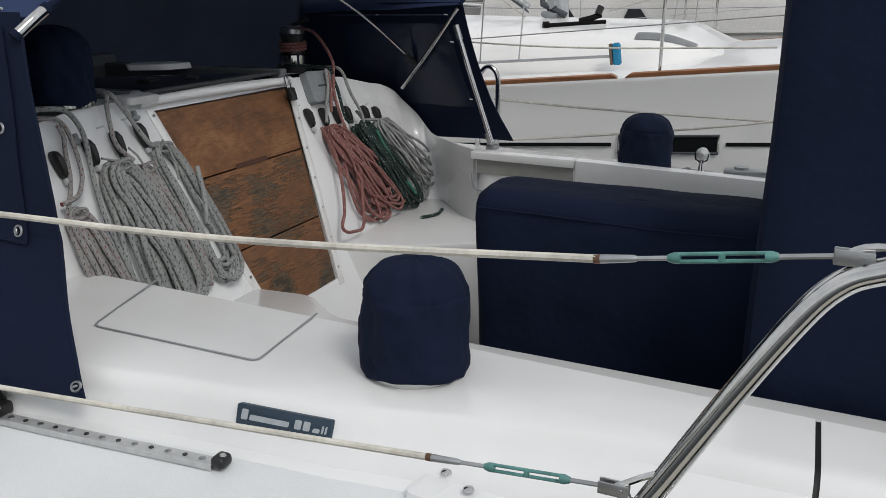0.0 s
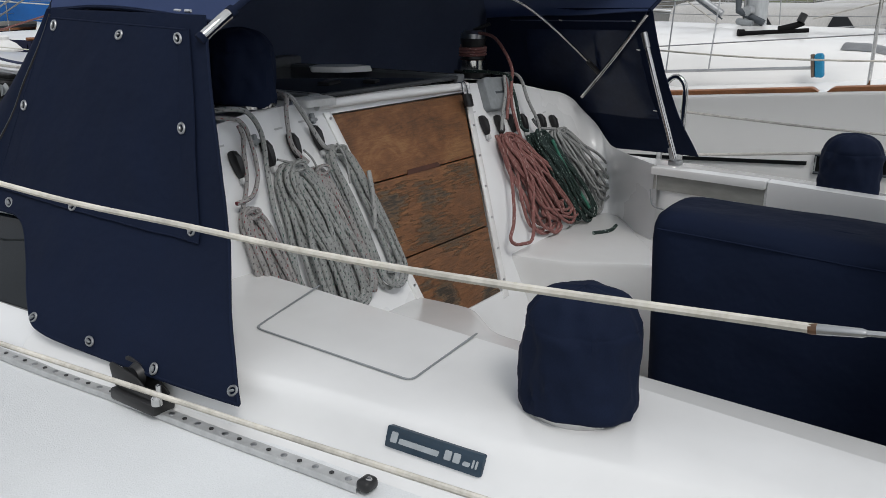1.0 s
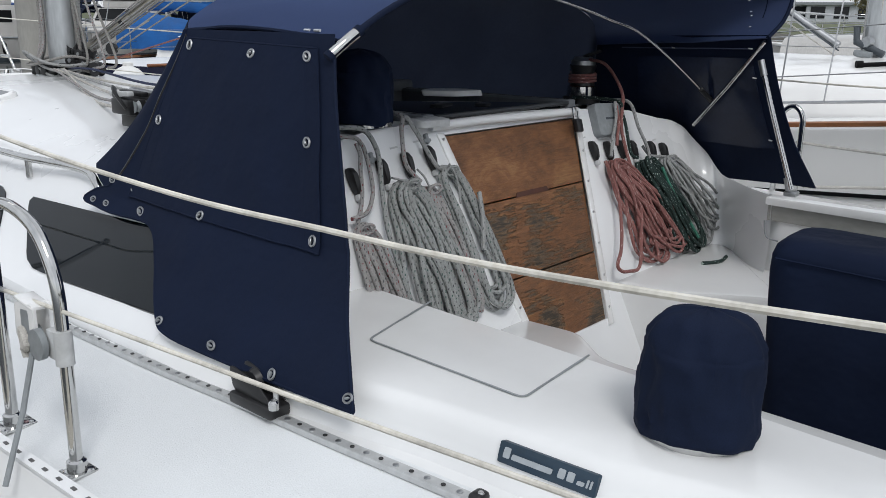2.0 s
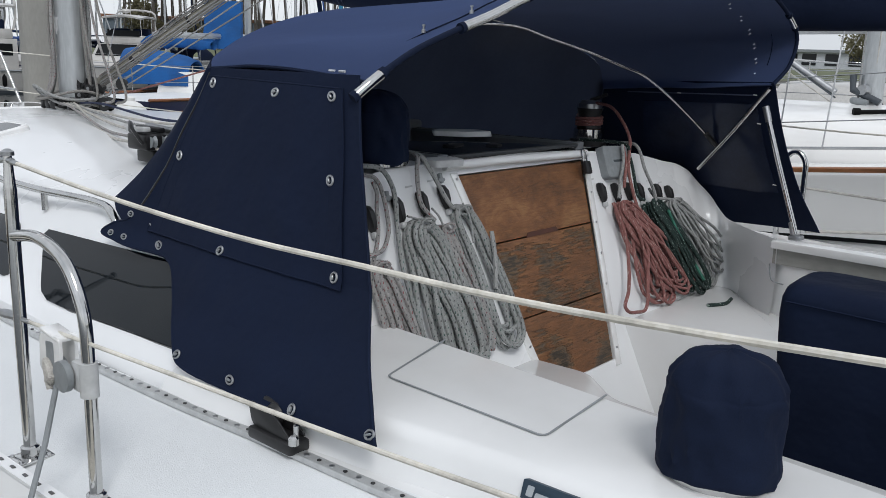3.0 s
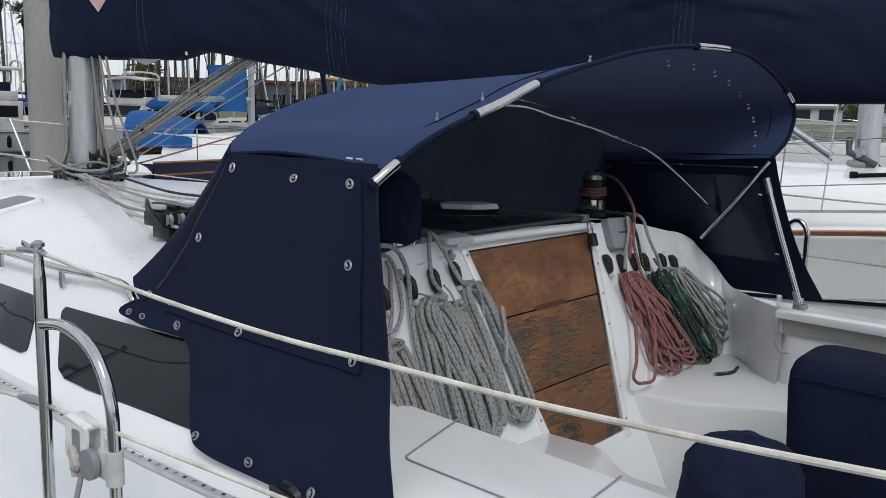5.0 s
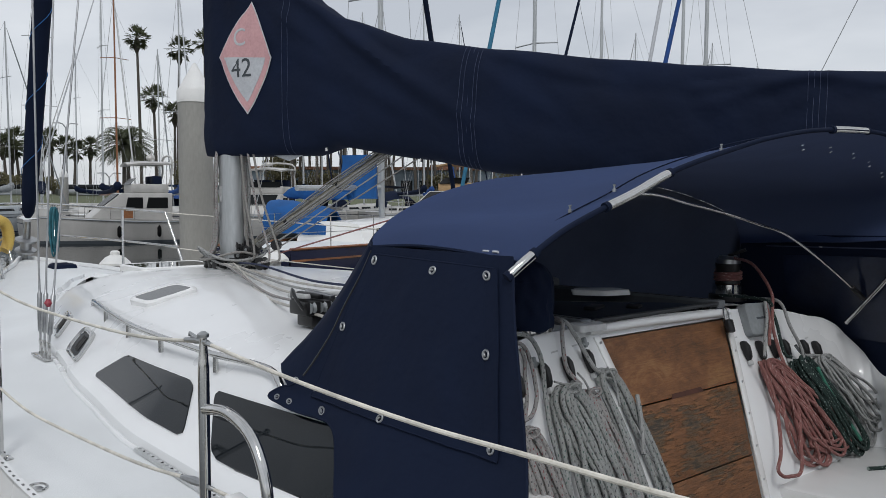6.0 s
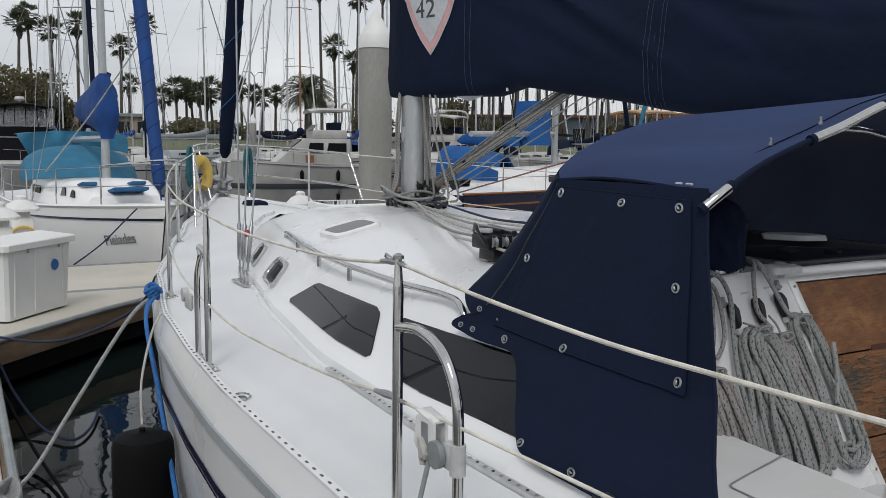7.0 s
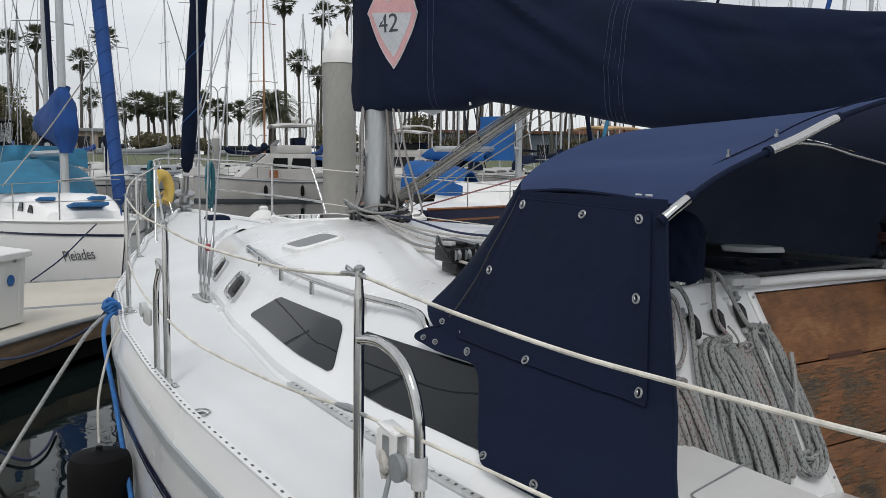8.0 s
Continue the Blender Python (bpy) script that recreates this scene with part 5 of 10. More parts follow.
VANG_ALLOY = material("weathered_vang_alloy", (0.30, 0.285, 0.24), 0.5, 0.3, dark=0.3, stain=5, stretch=(0.4, 1, 1))
vang = thing("boom_vang", (0.05, 4.3, 1.9), "rigid boom vang with tackle between mast foot and boom", "vang")
bm = B()
tube(bm, [boom_at(0.30, 1.958), boom_at(0.62, 2.140), boom_at(0.625, 2.143), boom_at(1.46, 2.610)], [0.030, 0.030, 0.024, 0.024], 16)
part("strut", bm, VANG_ALLOY, vang)
bm = B()
tube(bm, [boom_at(0.55, 2.100), boom_at(0.575, 2.114)], 0.031, 14)
part("strut_collar", bm, BLACK, vang, "black collar on the strut")
bm = B()
tube(bm, [boom_at(0.96, 2.330), boom_at(0.975, 2.338)], 0.025, 14)
part("strut_collar", bm, BLACK, vang, "black collar on the strut")
bm = B()
block(bm, boom_at(0.26, 1.935), (0.07, 0.12, 0.075), 0.018, (28, 0, 20))
part("foot", bm, BLACK, vang)
for s0, z, off, r in ((0.16, 1.87, 0.08, 0.034), (0.25, 1.88, 0.10, 0.036), (0.34, 1.865, 0.09, 0.036), (0.44, 1.835, 0.11, 0.042), (0.20, 1.94, 0.07, 0.030), (0.30, 1.92, 0.08, 0.028)):
    bm = B()
    tube(bm, [boom_at(s0, z, off - 0.025), boom_at(s0, z, off - 0.012), boom_at(s0, z, off + 0.012), boom_at(s0, z, off + 0.025)], [r, r * 0.7, r * 0.7, r], 14)
    block(bm, boom_at(s0 + 0.02, z - 0.01, off), (0.03, 0.06, 0.03), 0.008)
    blk = part("foot_block", bm, BLACK, vang)
    bm = B()
    tube(bm, [boom_at(s0, z, off + 0.024), boom_at(s0, z, off + 0.030)], r * 0.35, 10)
    part("axle", bm, STEEL_DULL, blk)
for j, (off, lift) in enumerate(((0.026, 0.034), (0.032, 0.022), (0.036, 0.044), (0.034, -0.030), (0.030, -0.042), (0.040, -0.014), (0.02, -0.052))):
    bm = B()
    tube(bm, [boom_at(0.33, 1.965 + lift * 0.7, off), boom_at(0.9, 2.298 + lift * 1.1, off), boom_at(1.50, 2.632 + lift * 0.8, off)], 0.0040, 7)
    part("tackle_line", bm, (ROPE_GREY, ROPE_OLD, ROPE_GREY_RED, ROPE_GREY, ROPE_OLD, ROPE_GREY, ROPE_OLD)[j], vang)
for a, b, mt in (((0.40, 1.905), (1.52, 2.53), ROPE_GREY), ((0.46, 1.90), (1.60, 2.50), ROPE_OLD), ((0.42, 1.93), (0.80, 2.12), ROPE_GREY)):
    bm = B()
    tube(bm, [boom_at(a[0], a[1], 0.06), boom_at(b[0], b[1], 0.06)], 0.0042, 7)
    part("tackle_line", bm, mt, vang)
bm = B()
tube(bm, [boom_at(0.52, 1.955, 0.05), boom_at(0.52, 1.955, 0.08)], 0.034, 14)
part("tackle_block", bm, BLACK, vang)
bm = B()
tube(bm, [boom_at(0.50, 1.90), boom_at(1.5, 2.17), boom_at(2.5, 2.33)], 0.005, 7)
part("reef_line", bm, ROPE_RED, vang, "thin red control line")

# ---- dodger: navy canvas on stainless hoops ----
dodger = thing("dodger", (0, 1.2, 1.6), "navy canvas spray dodger stretched over stainless hoops above the companionway", "dodger")
HOOP = [(-1.165, 0.72, 2.075), (-1.115, 0.705, 2.115), (-1.0, 0.695, 2.180), (-0.866, 0.688, 2.232), (-0.72, 0.681, 2.280), (-0.58, 0.674, 2.334), (-0.45, 0.668, 2.372), (-0.28, 0.659, 2.413), (-0.04, 0.645, 2.464), (0.27, 0.632, 2.503), (0.66, 0.612, 2.513), (0.875, 0.60, 2.480), (1.10, 0.588, 2.405), (1.235, 0.583, 2.33), (1.258, 0.582, 2.265), (1.20, 0.585, 2.175), (1.065, 0.592, 2.104)]
FRONT = [(-1.140, 1.315, 2.122), (-1.10, 1.37, 2.142), (-1.025, 1.432, 2.166), (-0.892, 1.521, 2.206), (-0.754, 1.574, 2.247), (-0.573, 1.637, 2.288), (-0.386, 1.69, 2.319), (-0.2, 1.74, 2.342), (0.02, 1.776, 2.358), (0.25, 1.79, 2.362), (0.58, 1.75, 2.35), (0.84, 1.66, 2.31), (1.0, 1.55, 2.25), (1.10, 1.46, 2.18), (1.13, 1.44, 2.11), (1.12, 1.42, 2.05)]


def resample(pts, n):
    """Even steps along a smooth line through points."""
    p = curve_points(pts, 10)
    run = [0.0]
    for a, b in zip(p, p[1:]):
        run.append(run[-1] + (b - a).length)
    out, i = [], 0
    for j in range(n + 1):
        d = run[-1] * j / n
        while i < len(p) - 2 and run[i + 1] < d:
            i += 1
        out.append(p[i].lerp(p[i + 1], min(1.0, (d - run[i]) / max(1e-9, run[i + 1] - run[i]))))
    return out


hoop, front = resample(HOOP, 90), resample(FRONT, 70)
roof_hoop = resample([(-1.128, 0.710, 2.108)] + HOOP[2:], 70)
rows = []
for i in range(21):
    t = i / 20
    row = []
    for a, b in zip(roof_hoop, front):
        p = a.lerp(b, t)
        hang = math.sin(math.pi * t)
        mid = min(1.0, max(0.0, 1.12 - abs(p.x)) / 0.5)
        p.z += -0.036 * hang * mid * (0.75 + 0.25 * math.cos(math.pi * t)) + 0.030 * hang * max(0.0, 1 - abs(p.x + 1.05) / 0.22) + 0.004 * noise.noise(Vector((p.x * 3.2, p.y * 3.2, 3))) * hang
        p.z += 0.007 * (0.2 - abs(noise.noise(Vector((p.x * 2.2 + p.y * 2.4, p.y * 0.9 - p.x * 0.5, 9))))) * hang
        row.append(p)
    rows.append(row)
roof_front = [p.copy() for p in rows[-1]]
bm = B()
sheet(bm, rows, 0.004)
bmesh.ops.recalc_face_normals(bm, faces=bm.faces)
canopy = part("canopy", bm, CANVAS_TOP, dodger, "lighter navy canvas roof")
# seam a hand's width inside the aft edge, and the valance's stitched edge
bm = B()
tube(bm, [p.lerp(q, 0.10) + Vector((0, 0, 0.003)) for p, q in list(zip(roof_hoop, front))[1:-4]], 0.0022, 5)
part("canopy_seam", bm, CANVAS, canopy)
bm = B()
tube(bm, [r[0] + Vector((-0.002, 0, -0.002)) for r in rows], 0.0045, 6)
part("valance_edge", bm, CANVAS, canopy, "rolled navy edge of the roof")
# hem round the aft hoop
bm = B()
tube(bm, hoop, 0.0082, 10)
part("hem", bm, CANVAS, canopy, "rolled navy hem")
# bright tube showing in the hem's cut-outs
for lo, hi in ((0.0, 0.032), (0.128, 0.232), (0.560, 0.640), (0.842, 0.880)):
    bm = B()
    run = hoop[round(lo * 90):round(hi * 90) + 1]
    tube(bm, run, 0.0128, 16)
    bar = part("grab_bar", bm, STEEL, canopy, "polished stainless grab bar in the hem")
    for e, o in ((run[0], run[1]), (run[-1], run[-2])):
        bm = B()
        tube(bm, [e + (e - o).normalized() * 0.006, e + (o - e).normalized() * 0.008], 0.0142, 12)
        part("hem_end", bm, CANVAS, bar, "turned-in navy edge of the hem")

# port side: one canvas curtain with a flap forward over the cabin side
CURTAIN_X = [(1.36, -1.430), (1.41, -1.405), (1.52, -1.335), (1.66, -1.265), (1.88, -1.203), (2.10, -1.150), (2.15, -1.138)]


def curtain_x(y, z):
    """How far to port the curtain's cloth hangs."""
    for (a, va), (b, vb) in zip(CURTAIN_X, CURTAIN_X[1:]):
        if z <= b:
            break
    x = va + (vb - va) * min(1.0, max(0.0, (z - a) / (b - a)))
    x -= 0.03 * min(1.0, max(0.0, (y - 0.75) / 0.8)) * min(1.0, max(0.0, (2.1 - z) / 0.3))
    loose = min(1.0, max(0.0, (2.10 - z) / 0.25)) * min(1.0, max(0.0, (z - 1.37) / 0.12))
    folds = 0.012 * noise.noise(Vector((y * 2.4 + z * 1.2, z * 0.9, 2))) + 0.010 * (0.22 - abs(noise.noise(Vector((y * 4.5 - z * 2.2, z * 1.3 + y, 7))))) + 0.004 * noise.noise(Vector((y * 13, z * 2.5, 4)))
    return x - loose * folds


FWD = [(1.31, 2.122), (1.332, 2.05), (1.371, 1.965), (1.414, 1.871), (1.475, 1.756), (1.529, 1.690), (1.608, 1.664), (1.653, 1.632), (1.575, 1.619), (1.46, 1.612), (1.35, 1.613), (1.301, 1.606), (1.261, 1.585), (1.213, 1.528), (1.149, 1.458), (1.105, 1.415), (1.074, 1.398), (1.013, 1.389)]
AFT = [(0.722, 2.123), (0.705, 2.05), (0.68, 1.965), (0.645, 1.871), (0.60, 1.756), (0.577, 1.69), (0.57, 1.675), (0.563, 1.660), (0.558, 1.650), (0.553, 1.64), (0.548, 1.630), (0.540, 1.615), (0.525, 1.585), (0.49, 1.525), (0.44, 1.465), (0.405, 1.422), (0.392, 1.407), (0.386, 1.398)]
aft_line, fwd_line = (curve_points([(0, y, z) for y, z in e], 4) for e in (AFT, FWD))
rows = []
for a, b in zip(aft_line, fwd_line):
    row = []
    for i in range(33):
        q = a.lerp(b, i / 32)
        row.append(Vector((curtain_x(q.y, q.z), q.y, q.z - 0.010 * math.sin(math.pi * i / 32) * max(0.0, (1.44 - q.z) / 0.05))))
    rows.append(row)
curtain_rows = rows
bm = B()
sheet(bm, rows, 0.004)
bmesh.ops.recalc_face_normals(bm, faces=bm.faces)
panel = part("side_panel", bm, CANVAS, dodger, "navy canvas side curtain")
# canvas shade buttoned over the curtain's window
SHADE = [Vector((0, 0.764, 2.091)), Vector((0, 1.301, 2.101)), Vector((0, 1.439, 1.666)), Vector((0, 0.646, 1.648))]
rows = []
for i in range(25):
    v = i / 24
    a, b = SHADE[0].lerp(SHADE[3], v), SHADE[1].lerp(SHADE[2], v)
    row = []
    for j in range(29):
        q = a.lerp(b, j / 28)
        row.append(Vector((curtain_x(q.y, q.z) - 0.0075 - 0.004 * math.sin(math.pi * j / 28) * math.sin(math.pi * v), q.y, q.z)))
    rows.append(row)
bm = B()
sheet(bm, rows, 0.003)
bmesh.ops.recalc_face_normals(bm, faces=bm.faces)
shade = part("window_shade", bm, CANVAS, panel, "navy canvas shade buttoned over the window")
bm = B()
tube(bm, [q + Vector((-0.002, 0, 0)) for q in [r[0] for r in rows] + rows[-1][1:] + [r[-1] for r in rows[::-1]][1:] + rows[0][::-1][1:-1]], 0.0026, 6, closed=True)
part("shade_hem", bm, CANVAS, panel)
for k in (2, 26):
    bm = B()
    tube(bm, [r[k] + Vector((-0.0025, 0, 0)) for r in rows], 0.0011, 4)
    part("shade_stitching", bm, CANVAS, panel)
bm = B()
tube(bm, [r[-1] + Vector((-0.004, -0.004, 0)) for r in curtain_rows[1:19]], 0.0035, 5)
part("zip", bm, BLACK, panel, "black zip along the curtain's front edge")
# windscreen: from the front hoop down to the roof
bm = B()
top = [p + Vector((0, 0, -0.003)) for p in roof_front]
low = resample([(-1.255, 1.655, 1.725), (-1.18, 1.74, 1.728), (-1.1, 1.82, 1.735), (-0.95, 1.93, 1.755), (-0.66, 2.02, 1.79), (-0.5, 2.05, 1.81), (-0.1, 2.08, 1.83), (0.25, 2.08, 1.83), (0.58, 2.04, 1.80), (0.84, 1.98, 1.77), (1.0, 1.9, 1.75), (1.15, 1.8, 1.70), (1.25, 1.7, 1.67), (1.335, 1.6, 1.63)], 70)


def screen_at(j, t, o=0.0):
    return top[j].lerp(low[j], t) + Vector((0, 0, -0.035 * math.sin(math.pi * t))) + Vector((-0.5, 0.7, 0.4)) * o


sheet(bm, [[screen_at(j, i / 12) + Vector((0, 0.010 * noise.noise(Vector((j * 0.23, i * 0.5, 3))), 0)) for j in range(71)] for i in range(13)], 0.003)
bmesh.ops.recalc_face_normals(bm, faces=bm.faces)
part("windscreen", bm, SCREEN_VINYL, dodger, "dark clear-vinyl windscreen")
bm = B()
sheet(bm, [[screen_at(j, i / 12, 0.008) for i in range(13)] for j in range(22)], 0.004)
bmesh.ops.recalc_face_normals(bm, faces=bm.faces)
part("front_curtain", bm, CANVAS, dodger, "navy canvas front corner")
bm = B()
edge = [Vector((curtain_x(q.y, q.z) - 0.001, q.y, q.z)) for q in fwd_line[:23]]
sheet(bm, [[p.lerp(screen_at(0, i / 22, 0.006), k / 4) + Vector((-0.008 * math.sin(math.pi * k / 4), 0, 0)) for k in range(5)] for i, p in enumerate(edge)], 0.003)
bmesh.ops.recalc_face_normals(bm, faces=bm.faces)
part("corner_flap", bm, CANVAS, dodger, "navy canvas corner flap")
# starboard side: canvas, vinyl pane and bright hoop leg
bm = B()
a = curve_points([(1.085, 0.59, 2.115), (1.14, 0.55, 1.90), (1.17, 0.47, 1.68), (1.20, 0.37, 1.50)], 6)
b = curve_points([(1.15, 1.46, 2.09), (1.22, 1.54, 1.88), (1.34, 1.66, 1.62), (1.38, 1.5, 1.40)], 6)
rows = [[p.lerp(q, i / 10) + Vector((0.008 * noise.noise(Vector((i * 0.6, k * 0.25, 5))) + 0.11 * math.sin(math.pi * i / 10) * min(1.0, max(0.0, (1.98 - p.z) / 0.3)), 0, 0)) for i in range(11)] for k, (p, q) in enumerate(zip(a, b))]
sheet(bm, rows, 0.004)
bmesh.ops.recalc_face_normals(bm, faces=bm.faces)
part("side_panel", bm, CANVAS, dodger, "navy canvas side curtain")
bm = B()
sheet(bm, [[v + Vector((-0.008, -0.004, 0.008 * noise.noise(v * 6))) for v in r[1:8]] for r in rows[3:14]], 0.003)
bmesh.ops.recalc_face_normals(bm, faces=bm.faces)
part("side_pane", bm, VINYL, dodger, "dull vinyl side window")
bm = B()
tube(bm, [v + Vector((-0.012, 0, 0)) for v in rows[2][1:9]], 0.0028, 5)
part("pane_seam", bm, STITCH, dodger, "pale seam over the side window")
for v in (rows[2][1], rows[2][5], rows[5][1], rows[12][1], rows[12][5]):
    bm = B()
    tube(bm, [v + Vector((-0.013, -0.008, 0)), v + Vector((-0.013, 0.008, 0.002))], 0.003, 6)
    part("snap", bm, BRIGHT_TRIM, dodger)
bm = B()
tube(bm, [(1.05, 0.600, 2.00), (1.03, 0.522, 1.80), (1.0, 0.405, 1.515)], 0.0105, 12)
leg = part("hoop_leg", bm, STEEL, dodger, "stainless hoop leg")
bm = B()
block(bm, (1.0, 0.402, 1.50), (0.05, 0.05, 0.02), 0.005)
tube(bm, [(1.004, 0.412, 1.505), (1.007, 0.429, 1.56)], 0.0140, 12)
part("deck_hinge", bm, STEEL_DULL, leg)
bm = B()
tube(bm, [(1.052, 0.605, 2.015), (1.046, 0.583, 1.955)], 0.0135, 12)
part("collar", bm, STEEL_DULL, leg)
bm = B()
tube(bm, [(1.06, 0.60, 2.09), (1.12, 0.76, 1.90), (1.19, 0.935, 1.712)], 0.010, 10)
part("brace", bm, STEEL, dodger, "stainless brace")
bm = B()
tube(bm, curve_points([(-1.10, 1.06, 2.09), (-0.9, 1.06, 2.165), (-0.5, 1.03, 2.262), (-0.207, 1.0, 2.281), (0.023, 1.0, 2.249), (0.295, 1.0, 2.207), (0.525, 1.0, 2.163), (0.72, 0.985, 2.118), (0.95, 0.94, 2.00), (1.215, 0.876, 1.828)], 6), 0.0060, 10)
mh = part("middle_hoop", bm, STEEL, dodger, "thin stainless middle hoop")
bm = B()
tube(bm, [(1.14, 0.893, 1.876), (1.222, 0.873, 1.820)], 0.011, 10)
part("hinge", bm, BLACK, mh, "black hinge fitting")


def stud(parent, at, normal, r=0.0115, turn=0.0):
    """A turn-button: an oval eyelet ring with a small peg through it."""
    n = Vector(normal).normalized()
    m = Matrix.Translation(at) @ n.to_track_quat("Z", "Y").to_matrix().to_4x4() @ Euler((0, 0, turn)).to_matrix().to_4x4()
    t = B()
    tube(t, [(r * 0.95 * math.cos(a), r * 1.2 * math.sin(a), 0.0015) for a in [k * math.pi / 9 for k in range(18)]], r * 0.30, 6, closed=True)
    bmesh.ops.transform(t, matrix=m, verts=t.verts)
    ring = part("stud", t, STEEL_DULL, parent, "oval metal turn-button")
    t = B()
    block(t, (0, 0, 0.005), (r * 0.50, r * 1.35, 0.008), 0.0018, seg=1)
    bmesh.ops.transform(t, matrix=m, verts=t.verts)
    part("peg", t, STEEL_DULL if parent == shade else GREY, ring)


for at, nrm in (((0, 1.274, 2.083), (-0.96, 0.0, 0.28)), ((0, 1.004, 2.071), (-0.96, 0.05, 0.28)), ((0, 0.793, 2.072), (-0.97, -0.03, 0.23)), ((0, 1.354, 1.882), (-0.95, 0, 0.32)), ((0, 0.748, 1.882), (-0.95, 0, 0.28)),
                ((0, 1.43, 1.682), (-0.95, 0, 0.3)), ((0, 1.087, 1.667), (-0.95, -0.05, 0.3)), ((0, 0.674, 1.672), (-0.95, 0, 0.3)), ((0, 1.092, 1.417), (-0.93, -0.06, 0.36)), ((0, 0.876, 1.408), (-0.92, -0.07, 0.39)), ((0, 0.648, 1.402), (-0.9, 0.01, 0.44)), ((0, 0.410, 1.418), (-0.9, 0, 0.4)),
                ((0, 1.605, 1.636), (-0.91, -0.27, 0.3)), ((0, 1.531, 1.635), (-0.91, -0.27, 0.3)), ((0, 1.366, 1.635), (-0.91, -0.27, 0.33)), ((0, 1.527, 1.700), (-0.92, -0.27, 0.29))):
    stud(panel if at[2] < 1.65 else shade if at[1] < 1.4 else panel, Vector((curtain_x(at[1], at[2]) - (0.011 if at[2] > 1.655 and at[1] < 1.4 else 0.004), at[1], at[2])), nrm, 0.0098 if at[1] < 1.38 else 0.0078, at[1] * 5)
# stitched tabs along the valance, and fasteners on the hem
for x, y, z in ((-1.114, 1.194, 2.131), (-1.119, 1.0, 2.127), (-1.12, 0.825, 2.126)):
    for d in (-0.018, 0.018):
        bm = B()
        tube(bm, [(x - 0.004, y + d - 0.010, z + 0.004), (x - 0.004, y + d + 0.010, z + 0.004)], 0.0035, 6)
        part("stitched_tab", bm, DIAMOND_WHITE, canopy)
for x, y, z in ((-0.889, 0.762, 2.233), (-0.715, 0.75, 2.29), (-0.25, 0.70, 2.42)):
    bm = B()
    spin(bm, [(0.006, -0.004), (0.006, 0.004), (0.0028, 0.005), (0.0028, 0.012), (0.0045, 0.013), (0.0045, 0.017)], (x, y, z), 10)
    part("fastener", bm, STEEL_DULL, canopy)
# curved row of paired snaps inside the roof
for x, z in ((0.27, 2.462), (0.48, 2.462), (0.67, 2.446), (0.81, 2.418), (0.93, 2.378), (1.03, 2.330), (1.095, 2.275), (1.13, 2.215), (1.135, 2.155)):
    for d in (0.0, 0.016):
        bm = B()
        tube(bm, [(x - 0.008, 0.70 - d * 0.2, z - 0.010 - d), (x + 0.008, 0.70 - d * 0.2, z - 0.010 - d + 0.003)], 0.0019, 6)
        part("snap", bm, BRIGHT_TRIM, canopy)
bm = B()
tube(bm, [q + Vector((-0.002, 0, 0)) for q in [r[-1] for r in curtain_rows[20:]][:48] + curtain_rows[-1][::-1][1:] + [r[0] for r in curtain_rows[::-1]][1:-2]], 0.0045, 6)
part("curtain_hem", bm, CANVAS, panel)

# ---- boom and sail cover ----
cover = thing("sail_cover", (0, 4.6, 2.5), "navy canvas sail cover laced over the boom and mast", "sail cover")
low_t = [(-0.07, 2.53), (0.05, 2.527), (0.55, 2.525), (0.80, 2.52), (1.01, 2.57), (1.58, 2.484), (2.14, 2.391), (2.51, 2.375), (3.4, 2.345), (4.2, 2.335), (5.5, 2.36), (8.0, 2.45)]
top_t = [(-0.07, 4.2), (0.3, 4.0), (0.6, 3.70), (0.846, 3.455), (1.017, 3.35), (1.535, 3.174), (2.13, 3.067), (2.75, 2.972), (3.2, 2.908), (3.7, 2.848), (4.3, 2.808), (5.5, 2.78), (8.0, 2.72)]
wid_t = [(-0.07, 0.09), (0.06, 0.15), (0.3, 0.19), (1.0, 0.19), (2.0, 0.17), (3.5, 0.14), (8.0, 0.10)]


def fold(s):
    """How round the cover's section is: open and boxy round the mast, rounder along the boom."""
    return 0.18 + 0.42 * min(1.0, max(0.0, (s - 0.25) / 0.5))


RIDGES = [(0.75, 3.50, 1.50, 2.98, 0.045, 0.030), (1.10, 3.22, 2.00, 2.66, 0.050, 0.030), (0.70, 3.35, 1.35, 2.88, 0.040, 0.020), (0.85, 3.10, 1.70, 2.70, 0.05, 0.016), (0.62, 3.5, 0.66, 2.62, 0.035, 0.014), (3.70, 2.84, 3.25, 2.72, 0.030, 0.018), (3.70, 2.83, 3.05, 2.79, 0.030, 0.016), (3.72, 2.82, 3.50, 2.60, 0.03, 0.014), (3.75, 2.82, 4.30, 2.70, 0.03, 0.016), (2.10, 3.05, 2.80, 2.82, 0.04, 0.016), (2.05, 2.95, 2.60, 2.60, 0.045, 0.012)]


def crease(s, z):
    wr = 0.026 * noise.noise(Vector((s * 1.5 - z * 2.2, z * 1.2, 1.7))) + 0.014 * noise.noise(Vector((s * 4.5 + 4 * z, z * 3, 5.1)))
    for seam in (0.62, 1.95, 3.7, 5.5):
        wr -= 0.012 * math.exp(-((s - seam) / 0.03) ** 2)
    for s0, z0, s1, z1, w, amp in RIDGES:
        ds, dz = s1 - s0, z1 - z0
        t = ((s - s0) * ds + (z - z0) * dz) / (ds * ds + dz * dz)
        if -0.2 < t < 1.3:
            off = ((s - s0) * dz - (z - z0) * ds) / math.hypot(ds, dz)
            wr += amp * math.exp(-(off / w) ** 2) * max(0.0, min(1.0, (t + 0.2) * 4, (1.3 - t) * 2))
    return wr


